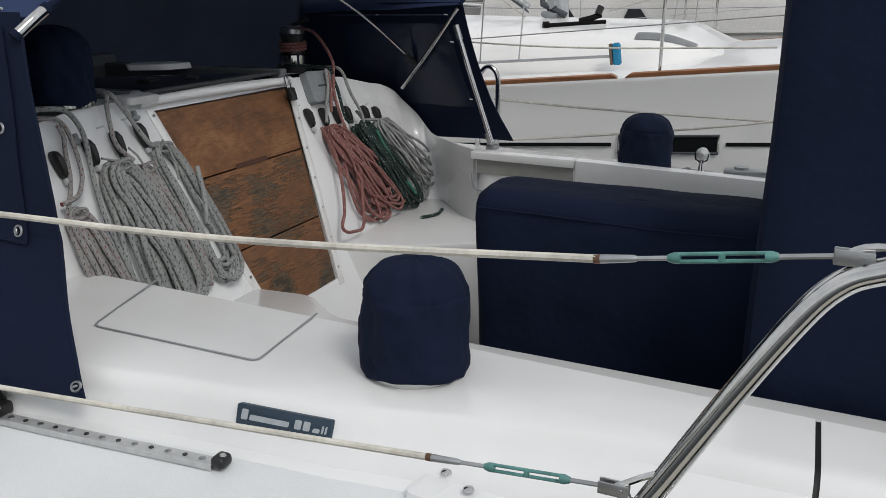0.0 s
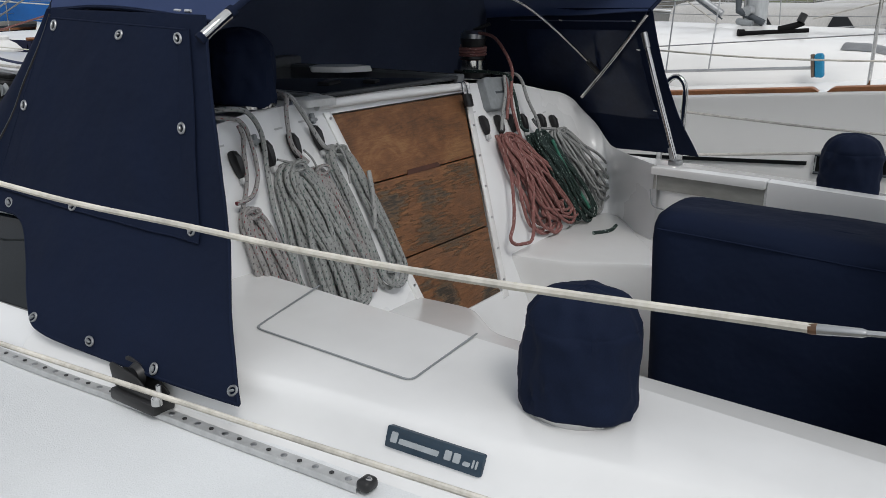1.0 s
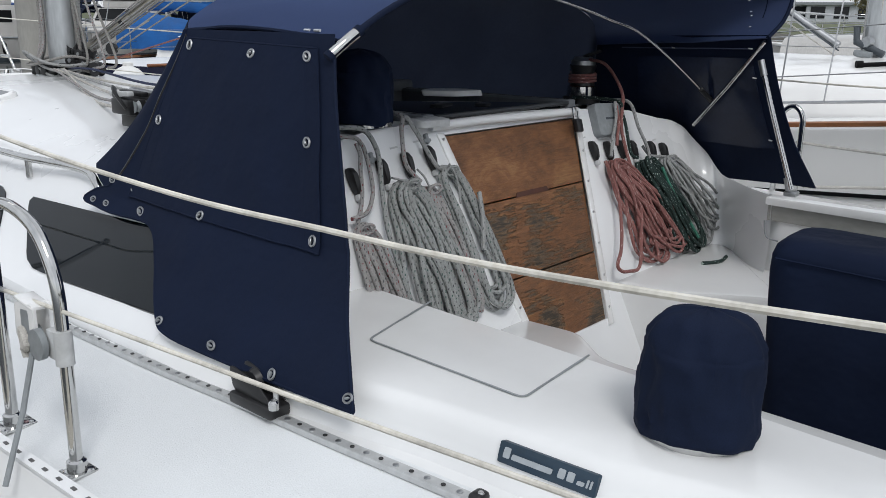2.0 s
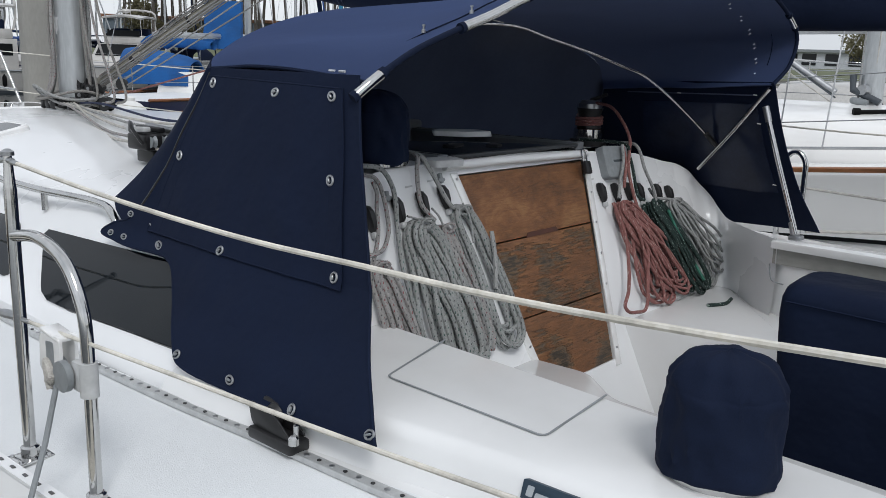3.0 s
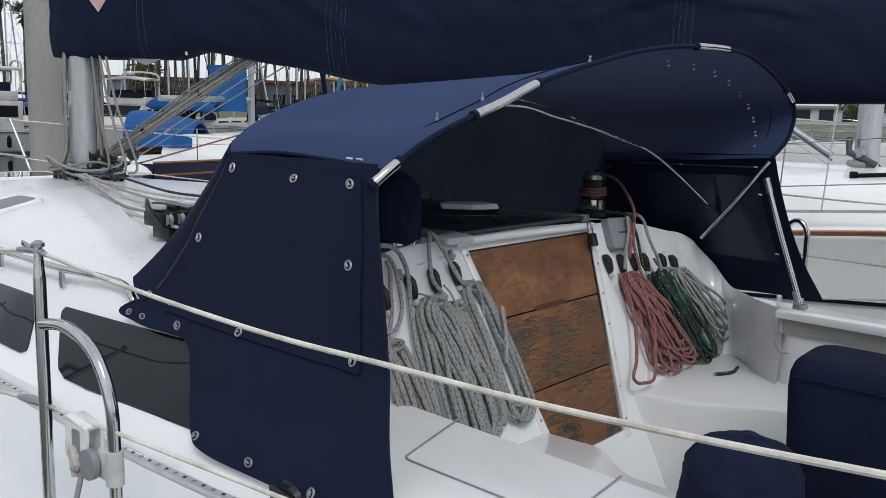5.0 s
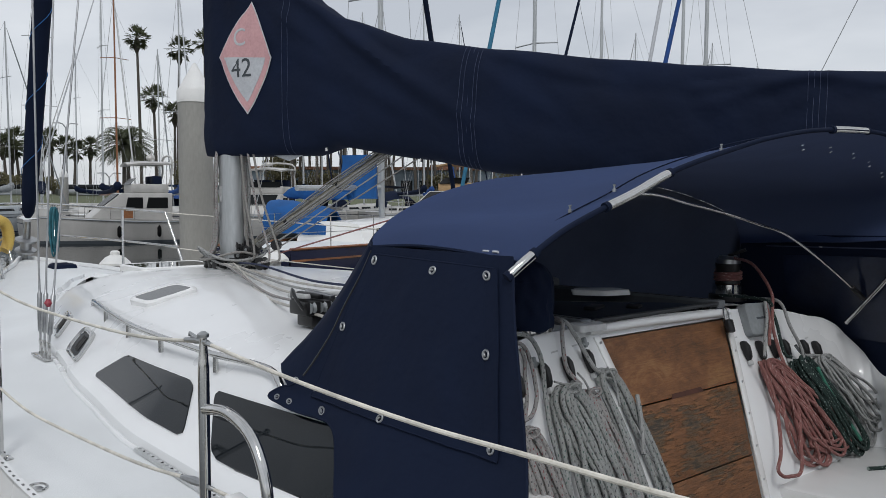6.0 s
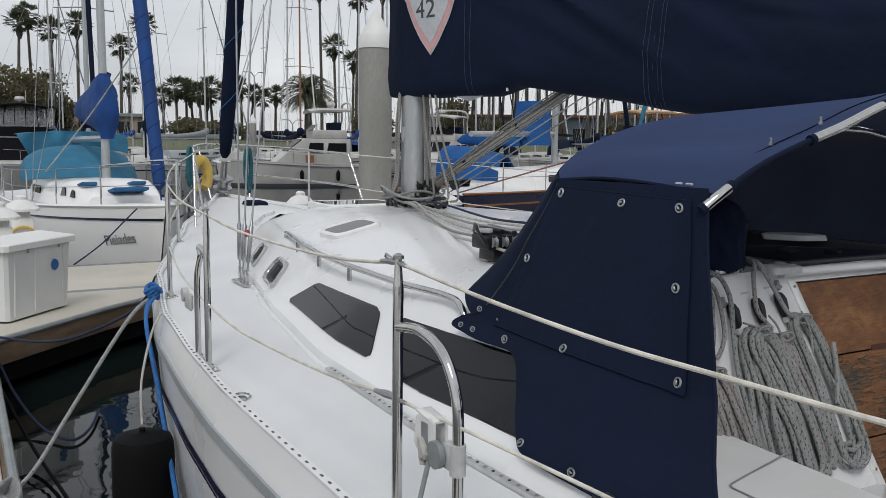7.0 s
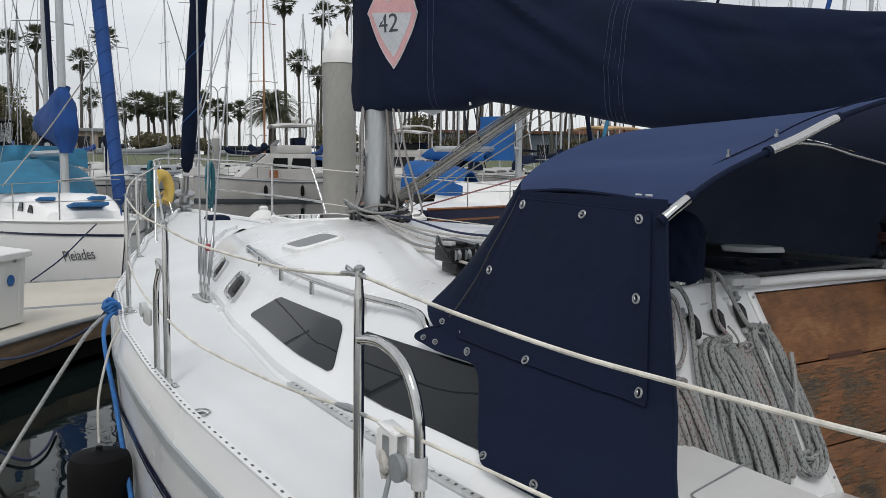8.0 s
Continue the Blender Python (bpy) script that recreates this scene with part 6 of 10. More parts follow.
def skin(s, z):
    """How far to port the cover's cloth lies at s and z."""
    lo, hi, w = lin(low_t, s), lin(top_t, s), lin(wid_t, s)
    m = (z - (lo + hi) / 2) / ((hi - lo) / 2)
    q = math.copysign(min(1.0, abs(m)) ** (1 / 0.9), m)
    return w * (0.62 + 0.38 * (0.5 - 0.5 * q)) * max(0.0, 1 - q * q) ** (fold(s) / 2) + crease(s, z)


def cover_ring(s, n=72):
    lo, hi, w = lin(low_t, s), lin(top_t, s), lin(wid_t, s)
    ring = []
    for j in range(n):
        a = 2 * math.pi * j / n
        c, q = math.cos(a), math.sin(a)
        wx = w * (0.62 + 0.38 * (0.5 - 0.5 * q)) * math.copysign(abs(c) ** fold(s), c)
        zz = (lo + hi) / 2 + (hi - lo) / 2 * math.copysign(abs(q) ** 0.9, q)
        wr = crease(s, zz)
        ring.append(boom_at(s, zz, -wx - math.copysign(wr, c)))
    return ring


rows = [cover_ring(s) for s in steps(-0.07, 8.0, 0.035)]
bm = B()
sheet(bm, rows, wrap=True)
for r in (rows[0], rows[-1]):
    bm.faces.new([bm.verts.new(q) for q in r])
bmesh.ops.remove_doubles(bm, verts=bm.verts, dist=0.0004)
bmesh.ops.recalc_face_normals(bm, faces=bm.faces)
cloth = part("cover_cloth", bm, CANVAS, cover, "folded navy canvas")
for seam in (0.66, 0.70, 1.89, 1.915, 1.94, 1.97, 1.995, 3.66, 3.685, 3.71, 3.74):
    ring = cover_ring(seam, 48)
    bm = B()
    mid = sum(ring, Vector()) / 48
    tube(bm, [p + (p - mid).normalized() * 0.0015 for p in ring], 0.0010, 4, closed=True)
    part("stitching", bm, STITCH, cloth, "pale stitched seam")
for s in (0.95, 1.62, 1.68, 2.25, 2.32, 2.38):
    bm = B()
    spin(bm, [(0.008, -0.01), (0.008, 0.01)], boom_at(s, lin(low_t, s) - 0.004, 0.10), 8)
    part("snap", bm, STEEL, cloth)
bm = B()
slab(bm, [boom_at(0.45, 2.545, 0.06), boom_at(0.62, 2.49, 0.06), boom_at(0.80, 2.545, 0.06)], boom_at(0, 0, -0.01) - boom_at(0, 0, 0))
part("sail_corner", bm, DIAMOND_WHITE, cover, "corner of white sail below the cover")

# class emblem: a pink and white diamond with the number
emb = thing("sail_emblem", boom_at(0.4, 2.8, 0.2), "faded pink and white diamond emblem sewn on the sail cover", "emblem")


def on_cover(s, z, out):
    return boom_at(s, z, skin(s, z) + out)


def patch(pts, out, bow=True):
    """A thin cloth patch with four corners, sewn to the cover's skin."""
    bm = B()
    rows = []
    for i in range(13):
        row = []
        for j in range(13):
            u, v = i / 12, j / 12
            s, z = [pts[0][k] * (1 - u) * (1 - v) + pts[1][k] * u * (1 - v) + pts[2][k] * u * v + pts[3][k] * (1 - u) * v for k in (0, 1)]
            if bow:
                ds, dz = s - dc[0], z - dc[1]
                f = abs(ds) / max(1e-6, abs(ds) + abs(dz) * 0.64)
                g = 1 + 0.42 * f * (1 - f)
                s, z = dc[0] + ds * g, dc[1] + dz * g
            row.append(on_cover(s, z, out))
        rows.append(row)
    sheet(bm, rows, 0.0015)
    bmesh.ops.remove_doubles(bm, verts=bm.verts, dist=0.0002)
    bmesh.ops.recalc_face_normals(bm, faces=bm.faces)
    return bm


DIA = [(0.418, 3.468), (0.582, 3.124), (0.390, 2.786), (0.148, 3.156)]
dc = (sum(p[0] for p in DIA) / 4, sum(p[1] for p in DIA) / 4)


def dia(k):
    return [(dc[0] + (p[0] - dc[0]) * k, dc[1] + (p[1] - dc[1]) * k) for p in DIA]


part("ground", patch(DIA, 0.011), DIAMOND_WHITE, emb, "off-white diamond")
part("border", patch(dia(0.965), 0.0135), DIAMOND_PINK, emb, "faded pink field")
d8 = dia(0.78)
part("lower_field", patch([d8[1], d8[2], d8[3], ((d8[1][0] + d8[3][0]) / 2, (d8[1][1] + d8[3][1]) / 2)], 0.016), DIAMOND_WHITE, emb, "off-white lower half")
fc = bpy.data.curves.new("number", "FONT")
fc.body, fc.size, fc.align_x, fc.align_y, fc.extrude = "42", 0.165, "CENTER", "CENTER", 0.001
num = new("number", fc)
me = bpy.data.meshes.new_from_object(num)
bpy.data.objects.remove(num)
me.materials.append(DARK_INK)
num = new("number", me)
num.parent = emb
for v in me.vertices:
    v.co = on_cover(0.352 + v.co.x, 3.068 + v.co.y, 0.019 + v.co.z) - Vector(emb.location)
tagged(num, "dark number on the emblem")
fc = bpy.data.curves.new("letter", "FONT")
fc.body, fc.size, fc.align_x, fc.align_y, fc.extrude = "C", 0.155, "CENTER", "CENTER", 0.001
letter = new("letter", fc)
me = bpy.data.meshes.new_from_object(letter)
bpy.data.objects.remove(letter)
me.materials.append(DIAMOND_WHITE)
letter = new("letter", me)
letter.parent = emb
for v in me.vertices:
    v.co = on_cover(0.335 + v.co.x, 3.262 + v.co.y, 0.0165 + v.co.z) - Vector(emb.location)
tagged(letter, "pale letter on the emblem")

# ---- companionway: sliding hatch, instrument pod, padlock ----
DARK_GREY = material("dark_grey_alloy", (0.05, 0.055, 0.06), 0.5, 0.2, dark=0.3, stain=6)
slide = thing("sliding_hatch", (0, 1.5, 1.85), "smoked sliding hatch in a grey frame over the companionway", "hatch")
bm = B()
slab(bm, rounded([(-0.40, 1.085, 1.853), (0.35, 1.085, 1.853), (0.35, 1.95, 1.842), (-0.40, 1.95, 1.842)], 0.03), (0, 0, -0.02), 0.003)
part("pane", bm, ACRYLIC, slide, "smoked acrylic")
HATCH_GREY = material("grey_hatch_frame", (0.16, 0.17, 0.18), 0.5, 0.2, dark=0.25, stain=6)
for x in (-0.44, 0.385):
    bm = B()
    slab(bm, rounded([(x - 0.028, 1.07, 1.862), (x + 0.028, 1.07, 1.862), (x + 0.028, 2.0, 1.852), (x - 0.028, 2.0, 1.852)], 0.008), (0, 0, -0.03), 0.005)
    run = part("runner", bm, HATCH_GREY, slide, "grey hatch runner")
    bm = B()
    slab(bm, [(x - 0.006, 1.09, 1.8635), (x + 0.006, 1.09, 1.8635), (x + 0.006, 1.98, 1.8535), (x - 0.006, 1.98, 1.8535)], (0, 0, -0.004))
    part("groove", bm, BLACK, run)
bm = B()
block(bm, (-0.02, 1.99, 1.862), (0.90, 0.07, 0.05), 0.015)
part("rear_bar", bm, HATCH_GREY, slide)
bm = B()
block(bm, (-0.02, 1.075, 1.852), (0.76, 0.022, 0.014), 0.004)
part("front_bar", bm, DARK_GREY, slide)
for x, y, w in ((-0.12, 1.30, 0.10), (0.02, 1.22, 0.05)):
    bm = B()
    block(bm, (x, y, 1.855), (w, 0.05, 0.012), 0.005, (0, 0, 18))
    part("hatch_grip", bm, BLACK, slide)
bm = B()
slab(bm, rounded([(-0.52, 1.025, 1.852), (-0.385, 1.025, 1.850), (-0.385, 1.085, 1.856), (-0.53, 1.085, 1.858)], 0.012), (0, 0, -0.022), 0.004)
part("latch_pad", bm, PALE_GREY, slide)

pod = thing("instrument_pod", on_bulk(0.58, 1.76), "grey instrument display cover on the bulkhead", "instrument")
bm = B()
slab(bm, rounded([on_bulk(0.50, 1.832, 0.035), on_bulk(0.70, 1.822, 0.035), on_bulk(0.665, 1.70, 0.035), on_bulk(0.485, 1.708, 0.035)], 0.025), Vector((0, 0.9187, -0.395)) * 0.04, 0.008)
part("cover", bm, GREY, pod, "grey plastic sun cover")
bm = B()
slab(bm, [on_bulk(0.555, 1.772, 0.0365), on_bulk(0.635, 1.770, 0.0365), on_bulk(0.633, 1.762, 0.0365), on_bulk(0.554, 1.764, 0.0365)], Vector((0, 0.9, -0.4)) * 0.002)
part("bar", bm, DARK_INK, pod)

lock = thing("padlock", on_bulk(0.36, 1.75, 0.02), "black padlock hanging on the hatch hasp", "padlock")
bm = B()
block(bm, on_bulk(0.352, 1.758, 0.03), (0.042, 0.022, 0.052), 0.006, (-20, 6, 0))
part("body", bm, BLACK, lock)
bm = B()
tube(bm, curve_points([on_bulk(0.338, 1.78, 0.03), on_bulk(0.340, 1.815, 0.035), on_bulk(0.356, 1.825, 0.035), on_bulk(0.368, 1.812, 0.035), on_bulk(0.367, 1.78, 0.03)], 4), 0.004, 8)
part("shackle", bm, STEEL, lock)
bm = B()
block(bm, on_bulk(0.35, 1.815, 0.016), (0.07, 0.012, 0.03), 0.004, (-20, 0, 0))
part("hasp", bm, STEEL, lock)

# ---- line clutches and hanked ropes on the bulkhead ----


def clutch(x, z, tilt):
    c = thing("line_clutch", on_bulk(x, z), "black rope clutch lever on the white bulkhead", "clutch", "rope clutches")
    bm = B()
    rows = []
    for t, w, d in ((0.0, 0.006, 0.012), (0.06, 0.011, 0.02), (0.3, 0.0145, 0.028), (0.6, 0.0135, 0.026), (0.85, 0.0105, 0.022), (0.96, 0.007, 0.016), (1.0, 0.003, 0.010)):
        zz, xx = z + 0.036 - 0.074 * t, x + tilt * (t - 0.5)
        rows.append([on_bulk(xx + sx * w, zz, 0.004 + d * q) for sx, q in ((-1, 0), (-1, 0.7), (-0.6, 1), (0.6, 1), (1, 0.7), (1, 0))])
    sheet(bm, rows)
    part("lever", bm, BLACK, c)
    bm = B()
    block(bm, on_bulk(x + tilt * 0.6, z - 0.046, 0.012), (0.020, 0.02, 0.020), 0.006, (-20, 0, 0))
    part("exit", bm, PALE_GREY, c)
    bm = B()
    slab(bm, [on_bulk(x - 0.045, z + 0.056, 0.0012), on_bulk(x - 0.012, z + 0.058, 0.0012), on_bulk(x - 0.012, z + 0.053, 0.0012), on_bulk(x - 0.045, z + 0.051, 0.0012)], Vector((0, 0.002, 0)))
    part("label_bar", bm, PALE_GREY, c)


for x, z in ((-0.831, 1.703), (-0.706, 1.716), (-0.595, 1.723), (-0.489, 1.732)):
    clutch(x, z, 0.006)
for x, z in ((0.436, 1.662), (0.542, 1.652), (0.641, 1.647), (0.730, 1.638), (0.880, 1.622), (0.980, 1.606)):
    clutch(x, z, 0.004)
for x, z in ((-0.478, 1.789), (-0.734, 1.757)):
    bm = B()
    block(bm, on_bulk(x, z, 0.008), (0.014, 0.014, 0.034), 0.004, (-20, 0, 0))
    block(bm, on_bulk(x, z - 0.005, 0.008), (0.032, 0.012, 0.012), 0.004, (-20, 0, 0))
    single("small_cleat", bm, GREY, on_bulk(x, z), "small grey clip on the bulkhead", "clip", "bulkhead clips")


def coil(label, mat, top, low, wt, wl, n, r, seed, inner=0.12, layers=3, arch=0.05, spread=0.04, fan=0.012):
    """A hank of rope: nested long loops in layers, hung from a top place to a low place on the bulkhead."""
    rnd = random.Random(seed)
    c = thing("rope_coil", on_bulk(*top), label, "rope coil", "hanked ropes on the bulkhead")
    for i in range(n):
        f = inner + (1 - inner) * (i + 0.5) / n
        layer = i % layers
        ht, hl = wt * f, wl * (f + rnd.uniform(-0.07, 0.07))
        tx, tz = top[0] + rnd.uniform(-0.005, 0.005), top[1] + arch * (f - 1.0) + rnd.uniform(-0.004, 0.004)
        bx, bz = low[0] + rnd.uniform(-fan, fan) + 1.6 * fan * (layer - (layers - 1) / 2), low[1] + rnd.uniform(0.0, spread) + 0.05 * (1 - f)
        o = 0.010 + 2.1 * r * layer + 0.004 * rnd.random()
        ja, jb = rnd.uniform(-0.5, 0.5) * fan, rnd.uniform(-0.8, 0.8) * fan
        pts = []
        for s, e, q in ((0.16, -1.0, 0), (0.35, -1.0, ja), (0.62, -1.0, jb), (0.86, -0.96, jb), (0.955, -0.66, 0), (1.0, 0, 0), (0.955, 0.66, 0), (0.86, 0.96, -jb), (0.62, 1.0, -jb), (0.35, 1.0, -ja), (0.16, 1.0, 0), (0.07, 0.86, 0), (0.015, 0.5, 0), (0.0, 0.0, 0), (0.015, -0.5, 0), (0.07, -0.86, 0)):
            h = ht + (hl - ht) * min(1.0, s * 1.1)
            x = tx + (bx - tx) * s + e * h + q
            z = tz + (bz - tz) * s
            pts.append(on_bulk(x, z, o + 0.022 * math.sin(math.pi * min(1, s)) * (1 - 0.5 * f) + (0.006 if e < 0 else 0.0)))
        bm = B()
        tube(bm, curve_points(pts, 4, closed=True), r * rnd.uniform(0.94, 1.04), 8, closed=True)
        part("loop", bm, mat, c)
    bm = B()
    tube(bm, [on_bulk(top[0] + 0.020 * math.cos(a), top[1] - 0.02 + 0.012 * math.sin(a), 0.02 + 1.8 * r * layers + 0.010 * math.sin(a + 1)) for a in [k * 0.6 for k in range(20)]], r * 0.6, 6)
    part("binding", bm, mat, c)
    return c


coil("grey rope with red flecks, coiled and hung from a clutch", ROPE_GREY_RED, (-0.862, 1.588), (-0.835, 1.20), 0.040, 0.060, 6, 0.0074, 1, 0.35, 2)
coil("thick hank of grey rope with green flecks", ROPE_GREY_GREEN, (-0.652, 1.678), (-0.615, 1.205), 0.074, 0.100, 14, 0.0081, 2, 0.05, 3, 0.06, 0.05, 0.026)
coil("grey rope with red flecks, coiled beside the boards", ROPE_GREY_RED, (-0.548, 1.655), (-0.500, 1.22), 0.026, 0.036, 5, 0.0077, 3, 0.2, 2, 0.05, 0.04, 0.014)
coil("pale grey rope hung in long loops beside the boards", ROPE_GREY_GREEN, (-0.446, 1.698), (-0.372, 1.235), 0.050, 0.078, 6, 0.0077, 4, 0.72, 2, 0.03, 0.10, 0.012)
coil("faded red rope hanging in a thick hank onto the seat", ROPE_RED, (0.530, 1.612), (0.735, 1.165), 0.066, 0.135, 19, 0.0066, 5, 0.05, 3, 0.05, 0.10, 0.055)
coil("dark green rope with white flecks, hung in a hank", ROPE_GREEN, (0.755, 1.592), (0.930, 1.170), 0.062, 0.078, 17, 0.0066, 6, 0.06, 4, 0.03, 0.05, 0.025)
coil("grey rope with pale flecks hung in a hank by the coaming", ROPE_GREY, (0.945, 1.585), (1.095, 1.185), 0.078, 0.095, 18, 0.0060, 7, 0.05, 4, 0.03, 0.14, 0.045)


def lead(pts, mat, r, label):
    bm = B()
    tube(bm, curve_points(pts, 6), r, 7)
    single("rope_lead", bm, mat, pts[0], label, "rope", "ropes led to the clutches")


def hung(pts, mat, r, label, out=0.03, start=()):
    lead(list(start) + [on_bulk(x, z, out) for x, z in pts], mat, r, label)


hung([(-0.585, 1.858), (-0.598, 1.821), (-0.614, 1.772), (-0.622, 1.722), (-0.604, 1.69), (-0.581, 1.666)], ROPE_GREY_RED, 0.0072, "red-flecked rope led over the roof edge", 0.03, [(-0.56, 1.40, 1.868), (-0.565, 1.16, 1.872)])
hung([(-0.574, 1.858), (-0.547, 1.817), (-0.524, 1.762), (-0.50, 1.707), (-0.479, 1.691)], ROPE_GREY, 0.0072, "grey rope led over the roof edge", 0.034, [(-0.54, 1.40, 1.868), (-0.55, 1.16, 1.872)])
hung([(-0.813, 1.842), (-0.753, 1.828), (-0.729, 1.784), (-0.731, 1.735), (-0.748, 1.681), (-0.763, 1.618), (-0.775, 1.542), (-0.770, 1.40), (-0.755, 1.28)], ROPE_GREY_GREEN, 0.0076, "grey rope led to a clutch and hanging down", 0.034, [(-0.90, 1.30, 1.83), (-0.88, 1.12, 1.846)])
hung([(-0.816, 1.818), (-0.778, 1.798), (-0.771, 1.756), (-0.776, 1.701), (-0.79, 1.654), (-0.831, 1.613), (-0.892, 1.604)], ROPE_GREY_RED, 0.0066, "red-flecked rope looped beside a clutch", 0.03, [(-0.94, 1.30, 1.825), (-0.92, 1.12, 1.838)])
hung([(-0.79, 1.80), (-0.785, 1.77), (-0.801, 1.728), (-0.82, 1.667), (-0.844, 1.623), (-0.873, 1.581), (-0.89, 1.50), (-0.90, 1.36)], ROPE_GREY_RED, 0.0066, "red-flecked rope hanging from a clutch", 0.022)
hung([(-0.706, 1.69), (-0.66, 1.675), (-0.63, 1.66), (-0.635, 1.62)], ROPE_GREY, 0.0035, "thin line tying up a coil", 0.04)
hung([(-0.592, 1.701), (-0.570, 1.675), (-0.560, 1.64)], ROPE_GREY, 0.0035, "thin line tying up a coil", 0.04)
hung([(-0.455, 1.70), (-0.44, 1.66), (-0.445, 1.62), (-0.455, 1.58)], ROPE_GREY, 0.0035, "thin line tying up a coil", 0.05)
hung([(-0.365, 1.60), (-0.385, 1.52), (-0.425, 1.43)], ROPE_GREY, 0.0078, "short rope end hanging over a coil", 0.06)
lead([(0.93, 1.36, 1.99), (0.86, 1.22, 1.98), (0.80, 1.12, 1.92), (0.74, 1.05, 1.86), on_bulk(0.687, 1.80, 0.045), on_bulk(0.641, 1.723, 0.04), on_bulk(0.625, 1.627, 0.04), on_bulk(0.617, 1.58, 0.045)], ROPE_RED, 0.0070, "red rope led down from the roof winch")
hung([(0.69, 1.818), (0.683, 1.78), (0.68, 1.73), (0.657, 1.624), (0.70, 1.60)], ROPE_GREEN, 0.0070, "dark green rope led to a clutch", 0.04, [(0.75, 1.30, 1.835), (0.72, 1.12, 1.842)])
hung([(0.728, 1.81), (0.741, 1.714), (0.765, 1.623), (0.748, 1.525), (0.83, 1.425), (0.911, 1.39)], ROPE_GREY, 0.0070, "grey rope led past the clutches", 0.06, [(0.82, 1.30, 1.832), (0.76, 1.12, 1.836)])
hung([(0.765, 1.64), (0.80, 1.60), (0.868, 1.589), (0.93, 1.58)], ROPE_GREY, 0.0066, "grey rope looped between clutches", 0.04)
hung([(0.635, 1.822), (0.62, 1.75), (0.578, 1.697), (0.55, 1.66)], ROPE_RED, 0.0066, "red rope looped beside the instrument pod", 0.05)
hung([(0.624, 1.822), (0.595, 1.76), (0.53, 1.691), (0.476, 1.623)], ROPE_GREY, 0.0066, "grey rope looped beside the instrument pod", 0.055)
hung([(0.426, 1.613), (0.447, 1.492), (0.405, 1.375), (0.353, 1.294), (0.300, 1.250), (0.315, 1.225), (0.359, 1.214), (0.447, 1.215), (0.515, 1.305), (0.58, 1.419), (0.564, 1.57)], ROPE_RED, 0.0070, "loose loop of red rope", 0.055)
hung([(0.808, 1.54), (0.835, 1.449), (0.90, 1.316), (0.94, 1.236)], material("green_rope", (0.05, 0.20, 0.14), 0.85, dark=0.4, stain=30), 0.0066, "pale green rope tail", 0.075)
lead([(0.80, 0.66, 1.197), (0.88, 0.62, 1.197), (0.97, 0.63, 1.198)], ROPE_GREEN, 0.008, "short dark rope end lying on the seat")

# roof winch under the dodger
rw = thing("roof_winch", (0.93, 1.37, 1.80), "chrome and black self-tailing winch wound with red rope", "winch")
bm = B()
spin(bm, [(0.085, 0), (0.085, 0.025), (0.072, 0.03)], (0.93, 1.37, 1.795), 24)
part("base", bm, BLACK, rw)
bm = B()
spin(bm, [(0.070, 0.03), (0.068, 0.075), (0.06, 0.08)], (0.93, 1.37, 1.795), 24)
part("lower_drum", bm, STEEL, rw, "chrome lower drum")
bm = B()
spin(bm, [(0.056, 0.08), (0.052, 0.10), (0.052, 0.14), (0.06, 0.165), (0.062, 0.17)], (0.93, 1.37, 1.795), 24)
part("drum", bm, BLACK, rw)
bm = B()
tube(bm, [(0.93 + 0.058 * math.cos(a), 1.37 + 0.058 * math.sin(a), 1.885 + 0.0022 * a) for a in [k * 0.35 for k in range(60)]], 0.007, 7)
part("rope_winding", bm, ROPE_RED, rw, "turns of red rope")
bm = B()
spin(bm, [(0.055, 0.165), (0.055, 0.19), (0.045, 0.195), (0.04, 0.205)], (0.93, 1.37, 1.795), 24)
part("tailer", bm, STEEL_DULL, rw)
bm = B()
tube(bm, [(0.93, 1.37, 2.0), (0.96, 1.30, 2.03)], 0.008, 8)
part("stripper_arm", bm, BLACK, rw)
bm = B()
spin(bm, [(0.07, 0), (0.07, 0.02), (0.05, 0.03)], (1.12, 1.32, 1.745), 20)
single("deck_light", bm, STEEL, (1.12, 1.32, 1.745), "low round chrome fitting on the roof edge", "deck fitting")
# small white slab modelled in place of a bright reflection under the windscreen
bm = B()
slab(bm, rounded([(0.12, 1.62, 1.853), (0.20, 1.50, 1.853), (0.33, 1.46, 1.853), (0.34, 1.56, 1.853), (0.22, 1.66, 1.853)], 0.02), (0, 0.01, 0.022), 0.004)
single("chart_bag", bm, WHITE_PLASTIC, (0.24, 1.56, 1.853), "white slab standing in for a crinkled glint under the windscreen", "cloth")

# ---- cockpit: table and wheel under navy covers, starboard locker ----
tb = thing("table_cover", (0.1, -0.3, 0.7), "navy canvas cover over the cockpit table and wheel", "cover")


